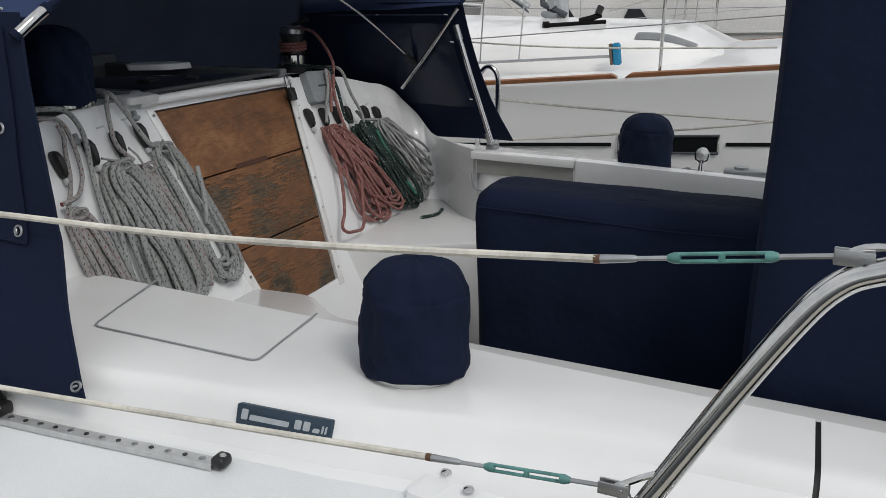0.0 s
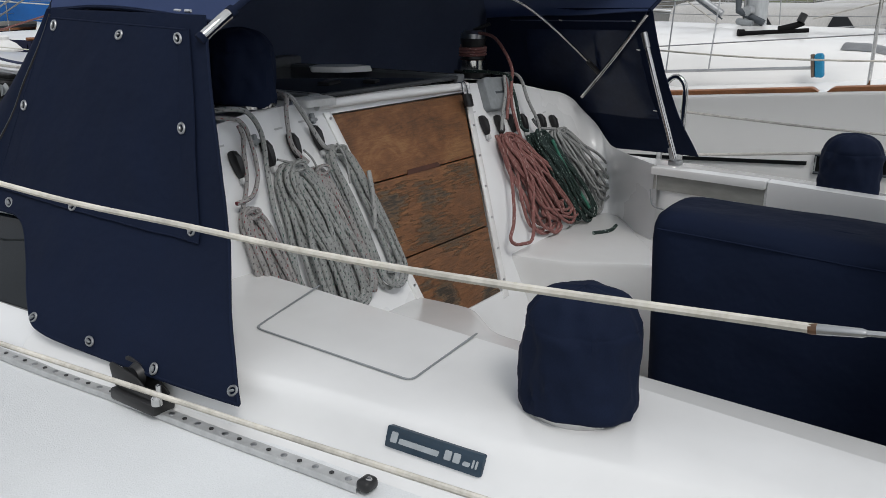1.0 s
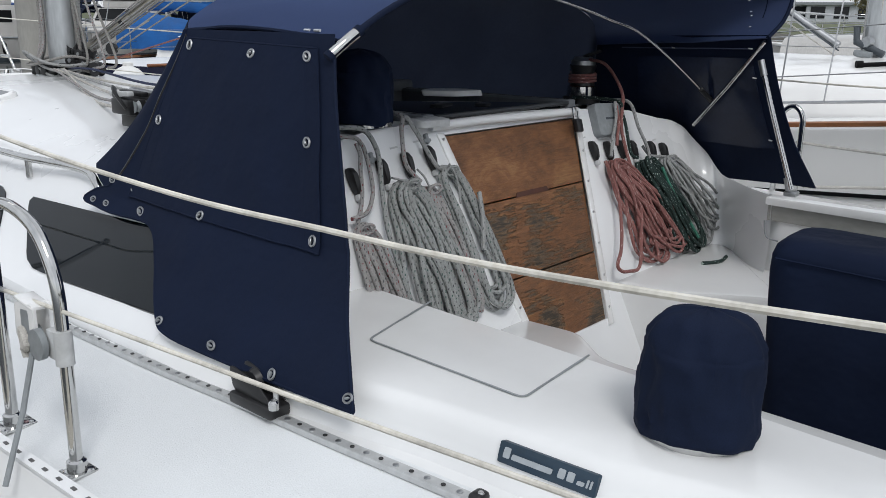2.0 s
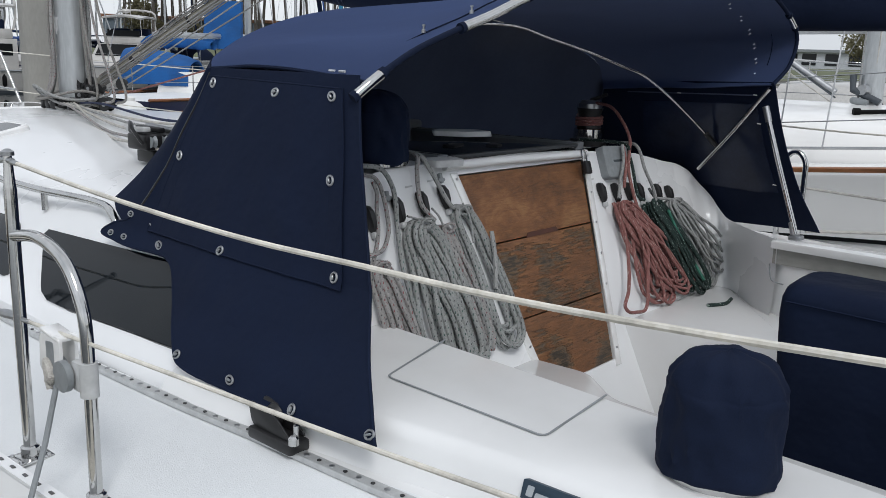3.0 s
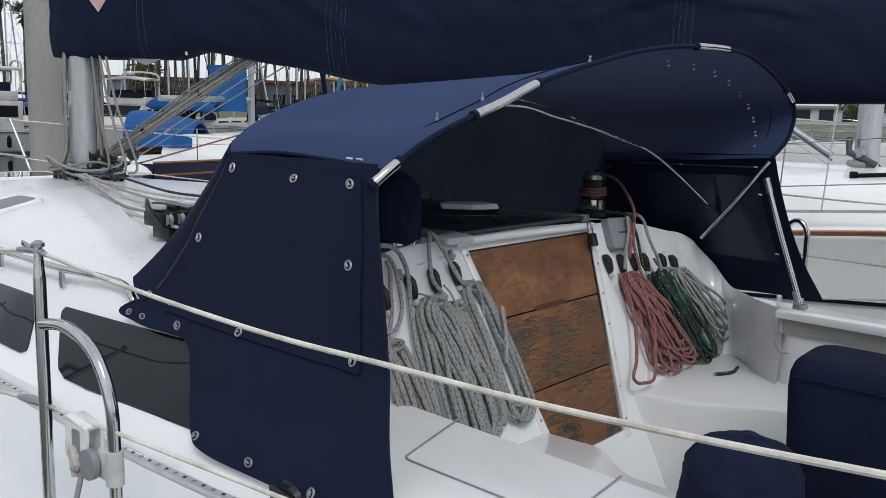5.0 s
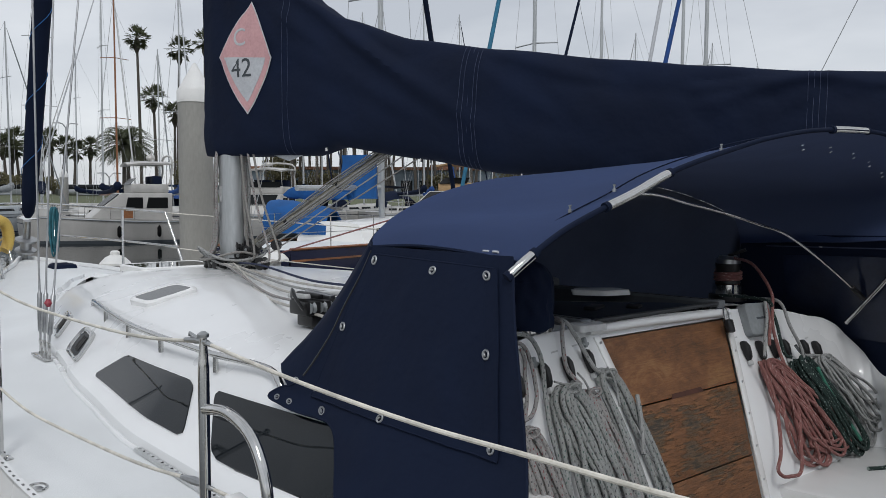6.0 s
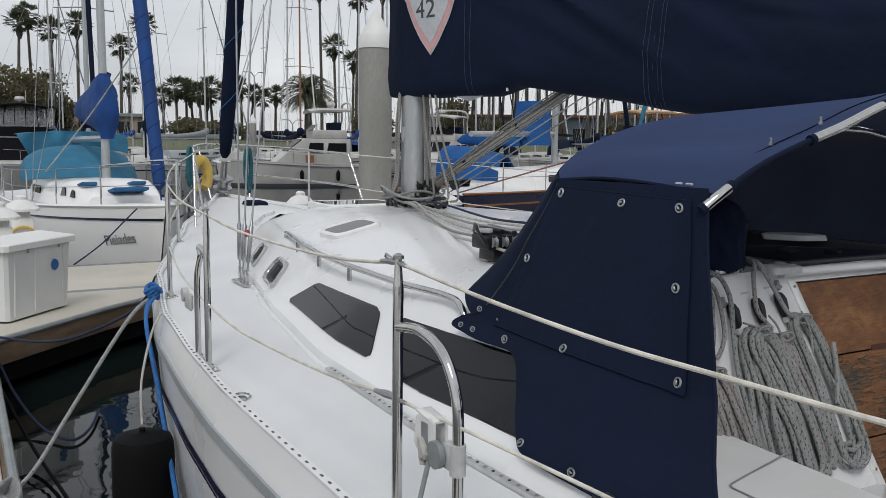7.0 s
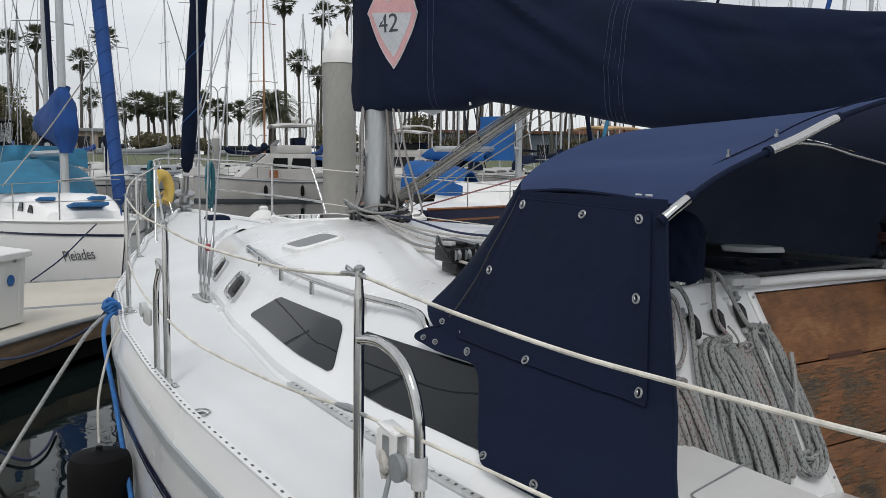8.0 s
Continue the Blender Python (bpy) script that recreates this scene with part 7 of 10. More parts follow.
def draped(x0, x1, y0, y1, z0, z1, seed, r=0.06, flare=0.0):
    rings = []
    levels = [0, 0.15, 0.35, 0.55, 0.75, 0.88, 0.94, 0.975, 0.993, 1.0]
    for t in levels:
        k = max(0.0, (t - 0.94) / 0.06)
        ins = r * (1 - math.sqrt(max(0.0, 1 - k * k)))
        out = flare * (1 - t)
        base = rounded([(x0 + ins - out, y0 + ins - out, 0), (x1 - ins + out, y0 + ins - out, 0), (x1 - ins + out, y1 - ins + out, 0), (x0 + ins - out, y1 - ins + out, 0)], 0.07, 4)
        fine = []
        for a, b in zip(base, base[1:] + base[:1]):
            m = max(1, round((b - a).length / 0.05))
            fine += [a.lerp(b, j / m) for j in range(m)]
        ring = []
        per = [0.0]
        for a, b in zip(fine, fine[1:] + fine[:1]):
            per.append(per[-1] + (b - a).length)
        for j in range(72):
            s = per[-1] * j / 72
            i = max(q for q in range(len(fine)) if per[q] <= s)
            a, b = fine[i], fine[(i + 1) % len(fine)]
            p = a.lerp(b, (s - per[i]) / max(1e-6, per[i + 1] - per[i]))
            w = (0.016 * noise.noise(Vector((p.x * 4 + seed, p.y * 4 + 2.5 * t, t * 3))) + 0.022 * (0.2 - abs(noise.noise(Vector((p.x * 3 + seed, p.y * 3.5 + 3 * t, t * 2.5))))) + 0.008 * noise.noise(Vector((p.x * 9 + seed, p.y * 9 - 4 * t, t * 9)))) * (1.0 if t < 0.9 else 0.5)
            ring.append(Vector((p.x + w, p.y + w, z0 + (z1 - z0) * t + (0.010 * noise.noise(Vector((p.x * 4, p.y * 4, seed))) if t > 0.9 else 0))))
        rings.append(ring)
    bm = B()
    sheet(bm, rings, wrap=True)
    c = sum(rings[-1], Vector()) / 72
    inner = [p.lerp(c, 0.5) + Vector((0, 0, 0.006 * noise.noise(p * 6))) for p in rings[-1]]
    sheet(bm, [rings[-1], inner], wrap=True)
    bm.faces.new([bm.verts.new(p) for p in inner])
    bmesh.ops.remove_doubles(bm, verts=bm.verts, dist=0.0004)
    bmesh.ops.recalc_face_normals(bm, faces=bm.faces)
    return bm


part("table_hood", draped(-0.075, 0.245, -0.86, 0.095, 0.70, 1.565, 1.0, 0.05, -0.03), CANVAS, tb, "navy canvas hood over a folded table")
part("wheel_hood", draped(-0.36, 0.36, -1.7, -0.785, 0.70, 2.75, 4.0, 0.12, 0.0), CANVAS, tb, "tall navy canvas hood over the wheel")
bm = B()
tube(bm, curve_points([(-0.077, 0.06, 1.515), (-0.080, -0.2, 1.512), (-0.080, -0.5, 1.505), (-0.078, -0.74, 1.51)], 6), 0.003, 5)
part("seam", bm, CANVAS, tb)

# starboard locker recess in the coaming, knob lamp and latch
lk = thing("coaming_locker", (0.90, 0.2, 1.40), "open oblong locker recess in the starboard coaming", "locker")
# no hollow here: the slab's darker grey stands in for shade inside the recess
bm = B()
slab(bm, [(0.866, 0.440, 1.470), (0.866, 0.0, 1.470), (0.866, 0.0, 1.404), (0.866, 0.440, 1.408)], (0.03, 0, 0))
part("recess", bm, material("locker_shade", (0.30, 0.30, 0.28), 0.6, dark=0.3, stain=9, stretch=(1, 0.3, 1)), lk, "grey slab coloured as the locker's shaded interior")
bm = B()
slab(bm, rounded([(0.850, 0.450, 1.503), (0.850, -0.005, 1.503), (0.850, -0.005, 1.467), (0.850, 0.450, 1.470)], 0.008), (0.055, 0, 0), 0.006)
part("lip", bm, COAMING_GEL, lk)
bm = B()
tube(bm, curve_points([(0.864, 0.448, 1.405), (0.864, 0.440, 1.355), (0.864, 0.425, 1.335), (0.864, 0.385, 1.33)], 4), 0.003, 6)
part("lid_gap", bm, GREY, lk, "grey shadow gap round the locker lid")
bm = B()
slab(bm, [(0.858, -0.008, 1.500), (0.858, -0.94, 1.480), (0.864, -0.94, 1.40), (0.864, -0.008, 1.40)], (0.06, 0, 0), 0.008)
part("shoulder", bm, COAMING_GEL, lk)
sp = thing("deck_spotlight", (0.96, -0.497, 1.478), "small chrome spotlight on a short stalk", "lamp")
bm = B()
spin(bm, [(0.02, 0), (0.012, 0.01), (0.008, 0.05)], (0.96, -0.497, 1.475), 14)
part("stalk", bm, STEEL, sp)
bm = B()
spin(bm, [(0.010, -0.024), (0.022, -0.012), (0.025, 0.008), (0.025, 0.016), (0.021, 0.018)], (0.955, -0.497, 1.550), 18, "x")
head = part("head", bm, TRACK_ALLOY, sp, "dull brass-tinted lamp head")
bm = B()
tube(bm, [(0.955, -0.523, 1.556), (0.955, -0.520, 1.528), (0.955, -0.497, 1.515), (0.955, -0.474, 1.528), (0.955, -0.471, 1.556)], 0.004, 6)
part("yoke", bm, STEEL, head)
bm = B()
block(bm, (0.96, -0.67, 1.492), (0.06, 0.17, 0.022), 0.006)
spin(bm, [(0.028, 0), (0.028, 0.012)], (0.96, -0.65, 1.50), 14)
single("coaming_latch", bm, STEEL_DULL, (0.96, -0.67, 1.475), "dull steel latch plate on the coaming", "latch")
bm = B()
spin(bm, [(0.012, 0), (0.012, 0.015)], (0.96, -0.445, 1.476), 10)
single("coaming_stud", bm, STEEL, (0.96, -0.445, 1.476), "short steel stud on the coaming", "stud")
bm = B()
tube(bm, curve_points([(1.50, 0.66, 1.36), (1.50, 0.66, 1.72), (1.50, 0.64, 1.785), (1.50, 0.60, 1.80), (1.50, 0.565, 1.76), (1.50, 0.56, 1.68), (1.50, 0.56, 1.36)], 6), 0.013, 12)
single("grab_hoop", bm, STEEL, (1.5, 0.61, 1.36), "polished steel grab hoop on the starboard deck", "grab rail")

# ---- docks ----


def dock_deck(name, outline, label, panel_lines=()):
    d = thing(name, (outline[0][0], outline[0][1], 0.5), label, "dock", kind="structure")
    bm = B()
    slab(bm, [(x, y, 0.5) for x, y in outline], (0, 0, -0.12), 0.012)
    part("deck_slab", bm, DOCK_TOP, d, "pale concrete deck")
    bm = B()
    slab(bm, [(x, y, 0.379) for x, y in outline], (0, 0, -0.30))
    part("float", bm, RUBBER, d, "dark float below the deck")
    for i, (a, b) in enumerate(zip(outline, outline[1:] + outline[:1])):
        a3, b3 = Vector((*a, 0)), Vector((*b, 0))
        n = (b3 - a3).normalized().cross(Vector((0, 0, 1)))
        bm = B()
        q = [a3 + Vector((0, 0, 0.47)), b3 + Vector((0, 0, 0.47)), b3 + Vector((0, 0, 0.26)), a3 + Vector((0, 0, 0.26))]
        slab(bm, [p + n * 0.045 for p in q], -n * 0.041, 0.004)
        part("waler", bm, DOCK_WOOD, d, "weathered timber waler")
        bm = B()
        tube(bm, [a3 + n * 0.05 + Vector((0, 0, 0.485)), b3 + n * 0.05 + Vector((0, 0, 0.485))], 0.028, 8)
        part("edge_strip", bm, GREY, d, "grey vinyl edge strip")
    for a, b in panel_lines:
        bm = B()
        tube(bm, [(a[0], a[1], 0.501), (b[0], b[1], 0.501)], 0.006, 5, flat=0.3)
        part("joint", bm, GREY, d)
    return d


dock_deck("dock_finger", [(-3.75, -14), (-2.59, -14), (-2.59, 9.6), (-3.75, 9.6)], "narrow concrete finger dock with timber walers", [((-3.7, y), (-2.6, y)) for y in (-6, -3, 0, 2.2, 4.6, 7.0)])
dock_deck("dock_walkway", [(-60, 9.65), (60, 9.65), (60, 11.7), (-60, 11.7)], "long concrete dock walkway across the slips", [((x, 9.7), (x, 11.65)) for x in (-8, -5, -2, 0.2, 3.2, 6)])
dock_deck("dock_knee", [(-2.535, 7.42), (-1.452, 8.56), (-0.62, 9.27), (-0.62, 9.59), (-2.535, 9.59)], "triangular dock knee between finger and walkway")
for x0 in (6.8, 17.5, 28.0):
    dock_deck("dock_finger", [(x0, -14), (x0 + 1.1, -14), (x0 + 1.1, 9.6), (x0, 9.6)], "narrow concrete finger dock")

for i in range(7):
    bm = B()
    block(bm, (-2.66 - 0.055 * (i % 2), 4.2 + 0.8 * i, 0.512), (0.05, 0.78, 0.022), 0.004)
    single("dock_batten", bm, DOCK_TOP, (-2.66, 4.2 + 0.8 * i, 0.5), "pale timber batten along the dock edge", "batten", "battens on the dock")

# dock box
u, v = Vector((0.637, 0.771, 0)), Vector((-0.771, 0.637, 0))
A0 = Vector((-2.36, 7.985, 0.50))
dbx = thing("dock_box", A0, "white fibreglass dock box with a sloping lid on the dock knee", "dock box")


def box_ring(g, z, lo=0.0):
    L, W, c = 0.99, 0.34, 0.03
    pts = [(-g, c - g), (c - g, -g), (L - c + g, -g), (L + g, c - g), (L + g, W + g), (-g, W + g)]
    return [A0 + u * a + v * b + Vector((0, 0, z)) for a, b in pts]


bm = B()
sheet(bm, [box_ring(-0.03, 0.02), box_ring(-0.015, 0.34), box_ring(0.0, 0.68)], wrap=True)
bm.faces.new([bm.verts.new(p) for p in box_ring(0.0, 0.68)])
bmesh.ops.remove_doubles(bm, verts=bm.verts, dist=0.0005)
bmesh.ops.recalc_face_normals(bm, faces=bm.faces)
part("body", bm, WHITE_PLASTIC, dbx, smooth=False)
bm = B()
top = [p + Vector((0, 0, 0.03 if i in (4, 5) else 0.0)) for i, p in enumerate(box_ring(0.035, 0.745))]
sheet(bm, [box_ring(0.03, 0.675), box_ring(0.045, 0.68), box_ring(0.045, 0.735), top], wrap=True)
bm.faces.new([bm.verts.new(p) for p in top])
bm.faces.new([bm.verts.new(p) for p in box_ring(0.03, 0.675)])
bmesh.ops.remove_doubles(bm, verts=bm.verts, dist=0.0005)
bmesh.ops.recalc_face_normals(bm, faces=bm.faces)
part("lid", bm, WHITE_PLASTIC, dbx, "overhanging white lid", smooth=False)
for k in (0.12, 0.42, 0.86):
    bm = B()
    tube(bm, [A0 + u * k + v * 0.026 + Vector((0, 0, 0.05)), A0 + u * k + v * 0.001 + Vector((0, 0, 0.66))], 0.009, 6)
    part("rib", bm, WHITE_PLASTIC, dbx)
for k in (0.30, 0.78):
    bm = B()
    block(bm, A0 + u * k - v * 0.010 + Vector((0, 0, 0.655)), (0.022, 0.022, 0.03), 0.005)
    part("latch", bm, STEEL_DULL, dbx)
t = B()
spin(t, [(0.055, 0), (0.055, 0.006)], (0, 0, 0), 20)
bmesh.ops.transform(t, matrix=Matrix.Translation(A0 + u * 0.72 + v * 0.004 + Vector((0, 0, 0.47))) @ (-v).to_track_quat("Z", "Y").to_matrix().to_4x4(), verts=t.verts)
part("sticker", t, BLUE_ROPE, dbx, "small round blue sticker")


def pedestal(x, y, label="white dock power pedestal with a lantern cap"):
    p = thing("power_pedestal", (x, y, 0.5), label, "power pedestal", "power pedestals")
    bm = B()
    block(bm, (x, y, 0.86), (0.26, 0.26, 0.72), 0.03)
    part("post", bm, WHITE_PLASTIC, p)
    bm = B()
    spin(bm, [(0.10, 1.21), (0.10, 1.30)], (x, y, 0), 8)
    part("lens", bm, PALE_GREY, p)
    bm = B()
    spin(bm, [(0.22, 1.30), (0.22, 1.33), (0.15, 1.40), (0.07, 1.44), (0.07, 1.48), (0.04, 1.50)], (x, y, 0), 8)
    part("cap", bm, WHITE_PLASTIC, p)
    bm = B()
    tube(bm, [(x + 0.16 * math.cos(a), y - 0.16, 0.95 + 0.16 * math.sin(a)) for a in [k * math.pi / 10 for k in range(20)]], 0.018, 7, closed=True)
    part("hose", bm, YELLOW if x < -2 else WHITE_ROPE, p, "coiled hose")


for x, y in ((-2.32, 10.15), (-2.02, 11.35), (1.65, 11.2), (3.75, 10.5)):
    pedestal(x, y)
bm = B()
block(bm, (4.35, 10.3, 0.82), (0.30, 0.3, 0.64), 0.03)
single("fire_cabinet", bm, RED, (4.35, 10.3, 0.5), "red fire hose cabinet on the dock", "cabinet")


def pile(x, y, r, top, label):
    p = thing("dock_pile", (x, y, 0), label, "pile", "dock piles")
    bm = B()
    spin(bm, [(r, -1.0), (r, top)], (x, y, 0), 28)
    part("shaft", bm, CONCRETE, p, "stained concrete shaft")
    bm = B()
    spin(bm, [(r * 1.05, top - 0.02), (r * 1.05, top + 0.16), (r * 0.9, top + 0.22), (r * 0.12, top + 0.58), (0.01, top + 0.60)], (x, y, 0), 28)
    part("cap", bm, WHITE_PLASTIC, p, "white cone cap")


pile(3.205, 11.95, 0.262, 3.72, "tall concrete guide pile with a white cone cap")
for x, y in ((-9.0, 12.0), (15.0, 57.0), (14.0, 12.0), (25.0, 12.0), (7.35, -13)):
    pile(x, y, 0.26, 3.4, "concrete guide pile with a white cone cap")

# mooring ropes, fender
def rope(name, pts, r, mat, label, n=9):
    bm = B()
    tube(bm, curve_points(pts, 10), r, n)
    return single(name, bm, mat, tuple(pts[0]), label, "rope", "mooring ropes")


bow_c = Vector((-1.80, 4.0, 1.39))
rope("dock_line", [bow_c, (-1.95, 3.97, 1.28), (-2.25, 3.85, 0.88), (-2.46, 3.70, 0.62), (-2.60, 3.58, 0.545)], 0.0105, ROPE_GREY, "grey-flecked dock line from the bow cleat to the dock")
rope("spring_line", [(-1.80, 3.98, 1.40), (-1.895, 3.82, 1.30), (-1.905, 3.52, 1.02), (-1.915, 3.2, 0.72), (-1.92, 2.92, 0.40), (-1.925, 2.7, 0.05)], 0.0105, BLUE_ROPE, "bright blue rope hanging down the hull")
rope("spring_line", [(-1.79, 4.05, 1.41), (-1.885, 3.88, 1.30), (-1.895, 3.56, 1.02), (-1.905, 3.24, 0.72), (-1.91, 2.96, 0.40), (-1.915, 2.75, 0.05)], 0.0105, BLUE_ROPE, "bright blue rope hanging down the hull")
rope("bow_line", [(-1.66, 4.75, 1.37), (-1.70, 5.0, 1.17), (-1.80, 5.4, 0.985), (-2.02, 6.0, 0.76), (-2.20, 6.5, 0.64), (-2.42, 7.1, 0.565), (-2.60, 7.42, 0.56)], 0.010, NAVY_ROPE, "navy rope from the bow to the dock cleat")
rope("bow_line", [(-2.60, 7.35, 0.56), (-2.50, 7.1, 0.40), (-2.40, 6.7, 0.20), (-2.25, 6.15, 0.06), (-2.08, 5.85, 0.03), (-1.93, 6.05, 0.03), (-1.80, 6.5, 0.03)], 0.011, NAVY_ROPE, "slack navy rope looping down to the water")
rope("shore_line", [(-2.55, 6.4, 0.44), (-2.35, 5.6, 0.10), (-2.2, 4.4, 0.03), (-2.25, 3.2, 0.03), (-2.4, 2.4, 0.02)], 0.012, RUBBER, "black power cord dipping into the water")
rope("dock_hose", [(-3.2, 7.2, 0.52), (-2.75, 6.2, 0.52), (-2.70, 5.0, 0.52), (-2.78, 4.2, 0.52), (-2.66, 3.5, 0.53)], 0.010, TAN_CANVAS, "tan cord lying along the dock")
bm = B()
for i in range(6):
    rr = 0.026 + 0.004 * i
    tube(bm, [bow_c + Vector((-0.02 + rr * math.cos(a) * 0.9, rr * 1.5 * math.sin(a), 0.0 + 0.02 * math.sin(a * 2 + i) + 0.006 * i)) for a in [k * math.pi / 8 for k in range(16)]], 0.0095, 7, closed=True)
single("rope_wrap", bm, BLUE_ROPE, bow_c, "bright blue rope wrapped round the bow cleat", "rope", "mooring ropes")
for cx, cy, mat in ((-2.62, 3.56, ROPE_GREY), (-2.64, 7.4, BLUE_ROPE)):
    ck = thing("dock_cleat", (cx, cy, 0.5), "galvanised dock cleat wound with rope", "cleat", "dock cleats")
    bm = B()
    tube(bm, [(cx, cy - 0.13, 0.575), (cx, cy - 0.05, 0.57), (cx, cy + 0.05, 0.57), (cx, cy + 0.13, 0.575)], [0.012, 0.02, 0.02, 0.012], 10)
    block(bm, (cx, cy, 0.53), (0.05, 0.10, 0.06), 0.012)
    part("horns", bm, STEEL_DULL, ck)
    for i in range(5):
        bm = B()
        s = 0.055 + 0.008 * i
        tube(bm, [(cx + s * math.sin(a), cy + (s + 0.05) * math.sin(2 * a) * 0.8, 0.545 + 0.012 * i + 0.02 * math.cos(a)) for a in [k * math.pi / 10 for k in range(20)]], 0.012, 7, closed=True)
        part("turn", bm, mat, ck)

FX, FY = -2.02, 3.30
fd = thing("fender", (FX, FY, -0.03), "large black cylindrical fender hung beside the hull", "fender")
bm = B()
spin(bm, [(0.03, 0.0), (0.10, 0.02), (0.132, 0.06), (0.142, 0.16), (0.143, 0.80), (0.139, 0.84), (0.125, 0.873), (0.08, 0.889), (0.026, 0.892), (0.014, 0.900), (0.014, 0.915)], (FX, FY, -0.03), 28)
for q in bm.verts:
    q.co += Vector((q.co.x - FX, q.co.y - FY, 0)) * 0.05 * noise.noise(q.co * 7)
part("body", bm, RUBBER, fd)
bm = B()
tube(bm, curve_points([(FX, FY, 0.90), (FX + 0.02, FY + 0.10, 1.08), (FX + 0.10, FY + 0.24, 1.28), (FX + 0.16, FY + 0.30, 1.36)], 5), 0.006, 7)
part("lanyard", bm, WHITE_ROPE, fd)

# ---- other boats ----


def far_sailboat(name, label, at, heading, L=10.0, beam=3.2, free=1.15, hull=HULL_WHITE, cover=BLUE_CANVAS, furl=BLUE_CANVAS, canopy=None, mast_h=13.0, rail_mat=None, stripe=NAVY_PAINT, sheer=0.25, mast_mat=ALLOY, detail=True, fore=0.40, cabin_h=0.42, sleeve=0.07, panes=((0.36, 0.46), (0.48, 0.58), (0.61, 0.66)), fat=0.16, cw=0.62, ch=1.0, bz=1.75, mast_r=0.075, cab=(0.30, 0.76), cabw=0.62):
    """A moored sailing boat, bow along its own +y, built at the origin and then set in place."""
    b = thing(name, (0, 0, 0), label, "sailboat", "moored boats")

    def half(s):
        return beam / 2 * (1 - max(0.0, (s - 0.45) / 0.55) ** 2.1) * (1 - 0.22 * max(0.0, (0.35 - s) / 0.35) ** 2)

    def top(s):
        return free + sheer * max(0.0, s - 0.35) ** 1.5 * 1.6 + 0.03 * (0.5 - s) ** 2

    for sg in (-1, 1):
        bm = B()
        rows = []
        for i in range(25):
            s = i / 24
            h, z = max(0.01, half(s)), top(s)
            rk = 0.10 * max(0.0, s - 0.6) / 0.4
            rows.append([(sg * h * k, (s - 0.5) * L - rk * L * (1 - t) * 0.5, z * t) for k, t in ((1.0, 1.0), (1.004, 0.85), (1.0, 0.65), (0.985 - 0.1 * max(0, s - .5), 0.45), (0.955 - 0.2 * max(0, s - .5), 0.2), (0.90 - 0.35 * max(0, s - .5), 0.0), (0.6, -0.3))])
        sheet(bm, rows)
        bmesh.ops.recalc_face_normals(bm, faces=bm.faces)
        part("hull_side", bm, hull, b)
        for t0, t1, o in ((0.86, 0.83, 0.012), (0.13, 0.06, 0.012)) if stripe else ():
            bm = B()
            rows = []
            for i in range(25):
                s = i / 24
                h, z, rk = max(0.01, half(s)), top(s), 0.10 * max(0.0, s - 0.6) / 0.4
                kk = 1.008 if t0 > 0.5 else 0.925 - 0.30 * max(0, s - .5)
                rows.append([(sg * (h * kk + o), (s - 0.5) * L - rk * L * (1 - t) * 0.5, z * t) for t in (t0, t1)])
            sheet(bm, rows)
            part("stripe", bm, stripe, b)
        bm = B()
        tube(bm, [(sg * half(i / 24), (i / 24 - 0.5) * L, top(i / 24) + 0.02) for i in range(25)], 0.028, 6)
        if stripe:
            part("toe_rail", bm, rail_mat or hull, b)
    bm = B()
    sheet(bm, [[(half(i / 24) * k, (i / 24 - 0.5) * L, top(i / 24) - 0.02 + 0.06 * (1 - k * k)) for k in (-1, -0.5, 0, 0.5, 1)] for i in range(25)])
    part("deck", bm, NONSKID, b)
    bm = B()
    slab(bm, [(-half(0), -L / 2, top(0)), (half(0), -L / 2, top(0)), (half(0) * 0.8, -L / 2, -0.2), (-half(0) * 0.8, -L / 2, -0.2)], (0, 0.03, 0))
    part("transom", bm, hull, b)
    # cabin
    bm = B()
    rows = []
    for i in range(13):
        s = cab[0] + (cab[1] - cab[0]) * i / 12
        w = half(s) * cabw
        z0 = top(s) + 0.02
        rise = cabin_h * min(1.0, (cab[1] + 0.02 - s) / 0.13) ** 0.6
        rows.append([(w * k, (s - 0.5) * L, z0 + rise * t) for k, t in ((-1.08, -0.05), (-1.03, 0.3), (-0.95, 0.78), (-0.86, 0.93), (-0.5, 1.02), (0, 1.06), (0.5, 1.02), (0.86, 0.93), (0.95, 0.78), (1.03, 0.3), (1.08, -0.05))])
    sheet(bm, rows)
    bm.faces.new([bm.verts.new(q) for q in rows[0]])
    bm.faces.new([bm.verts.new(q) for q in rows[-1]])
    bmesh.ops.recalc_face_normals(bm, faces=bm.faces)
    part("cabin", bm, hull if hull != NAVY_PAINT else HULL_WHITE, b)
    for sg in (-1, 1):
        for s0, s1 in panes:
            bm = B()
            q = []
            for s, t in ((s0, 0.35), (s1, 0.35), (s1 - 0.01, 0.68), (s0 + 0.005, 0.70)):
                w, rise = half(s) * 0.62, cabin_h * min(1.0, (0.78 - s) / 0.13) ** 0.6
                q.append((sg * (w * (1.03 - 0.10 * (t - 0.3)) + 0.012), (s - 0.5) * L, top(s) + 0.02 + rise * t))
            slab(bm, q, (-sg * 0.02, 0, 0))
            part("cabin_window", bm, GLASS_DARK, b)
    # rig
    ym = (0.5 + (0.5 - fore) - 0.5) * L
    zm = top(0.6) + cabin_h
    bm = B()
    tube(bm, [(0, ym, zm), (0, ym - 0.1, mast_h)], [mast_r, mast_r * 0.7], 12)
    part("mast", bm, mast_mat, b)
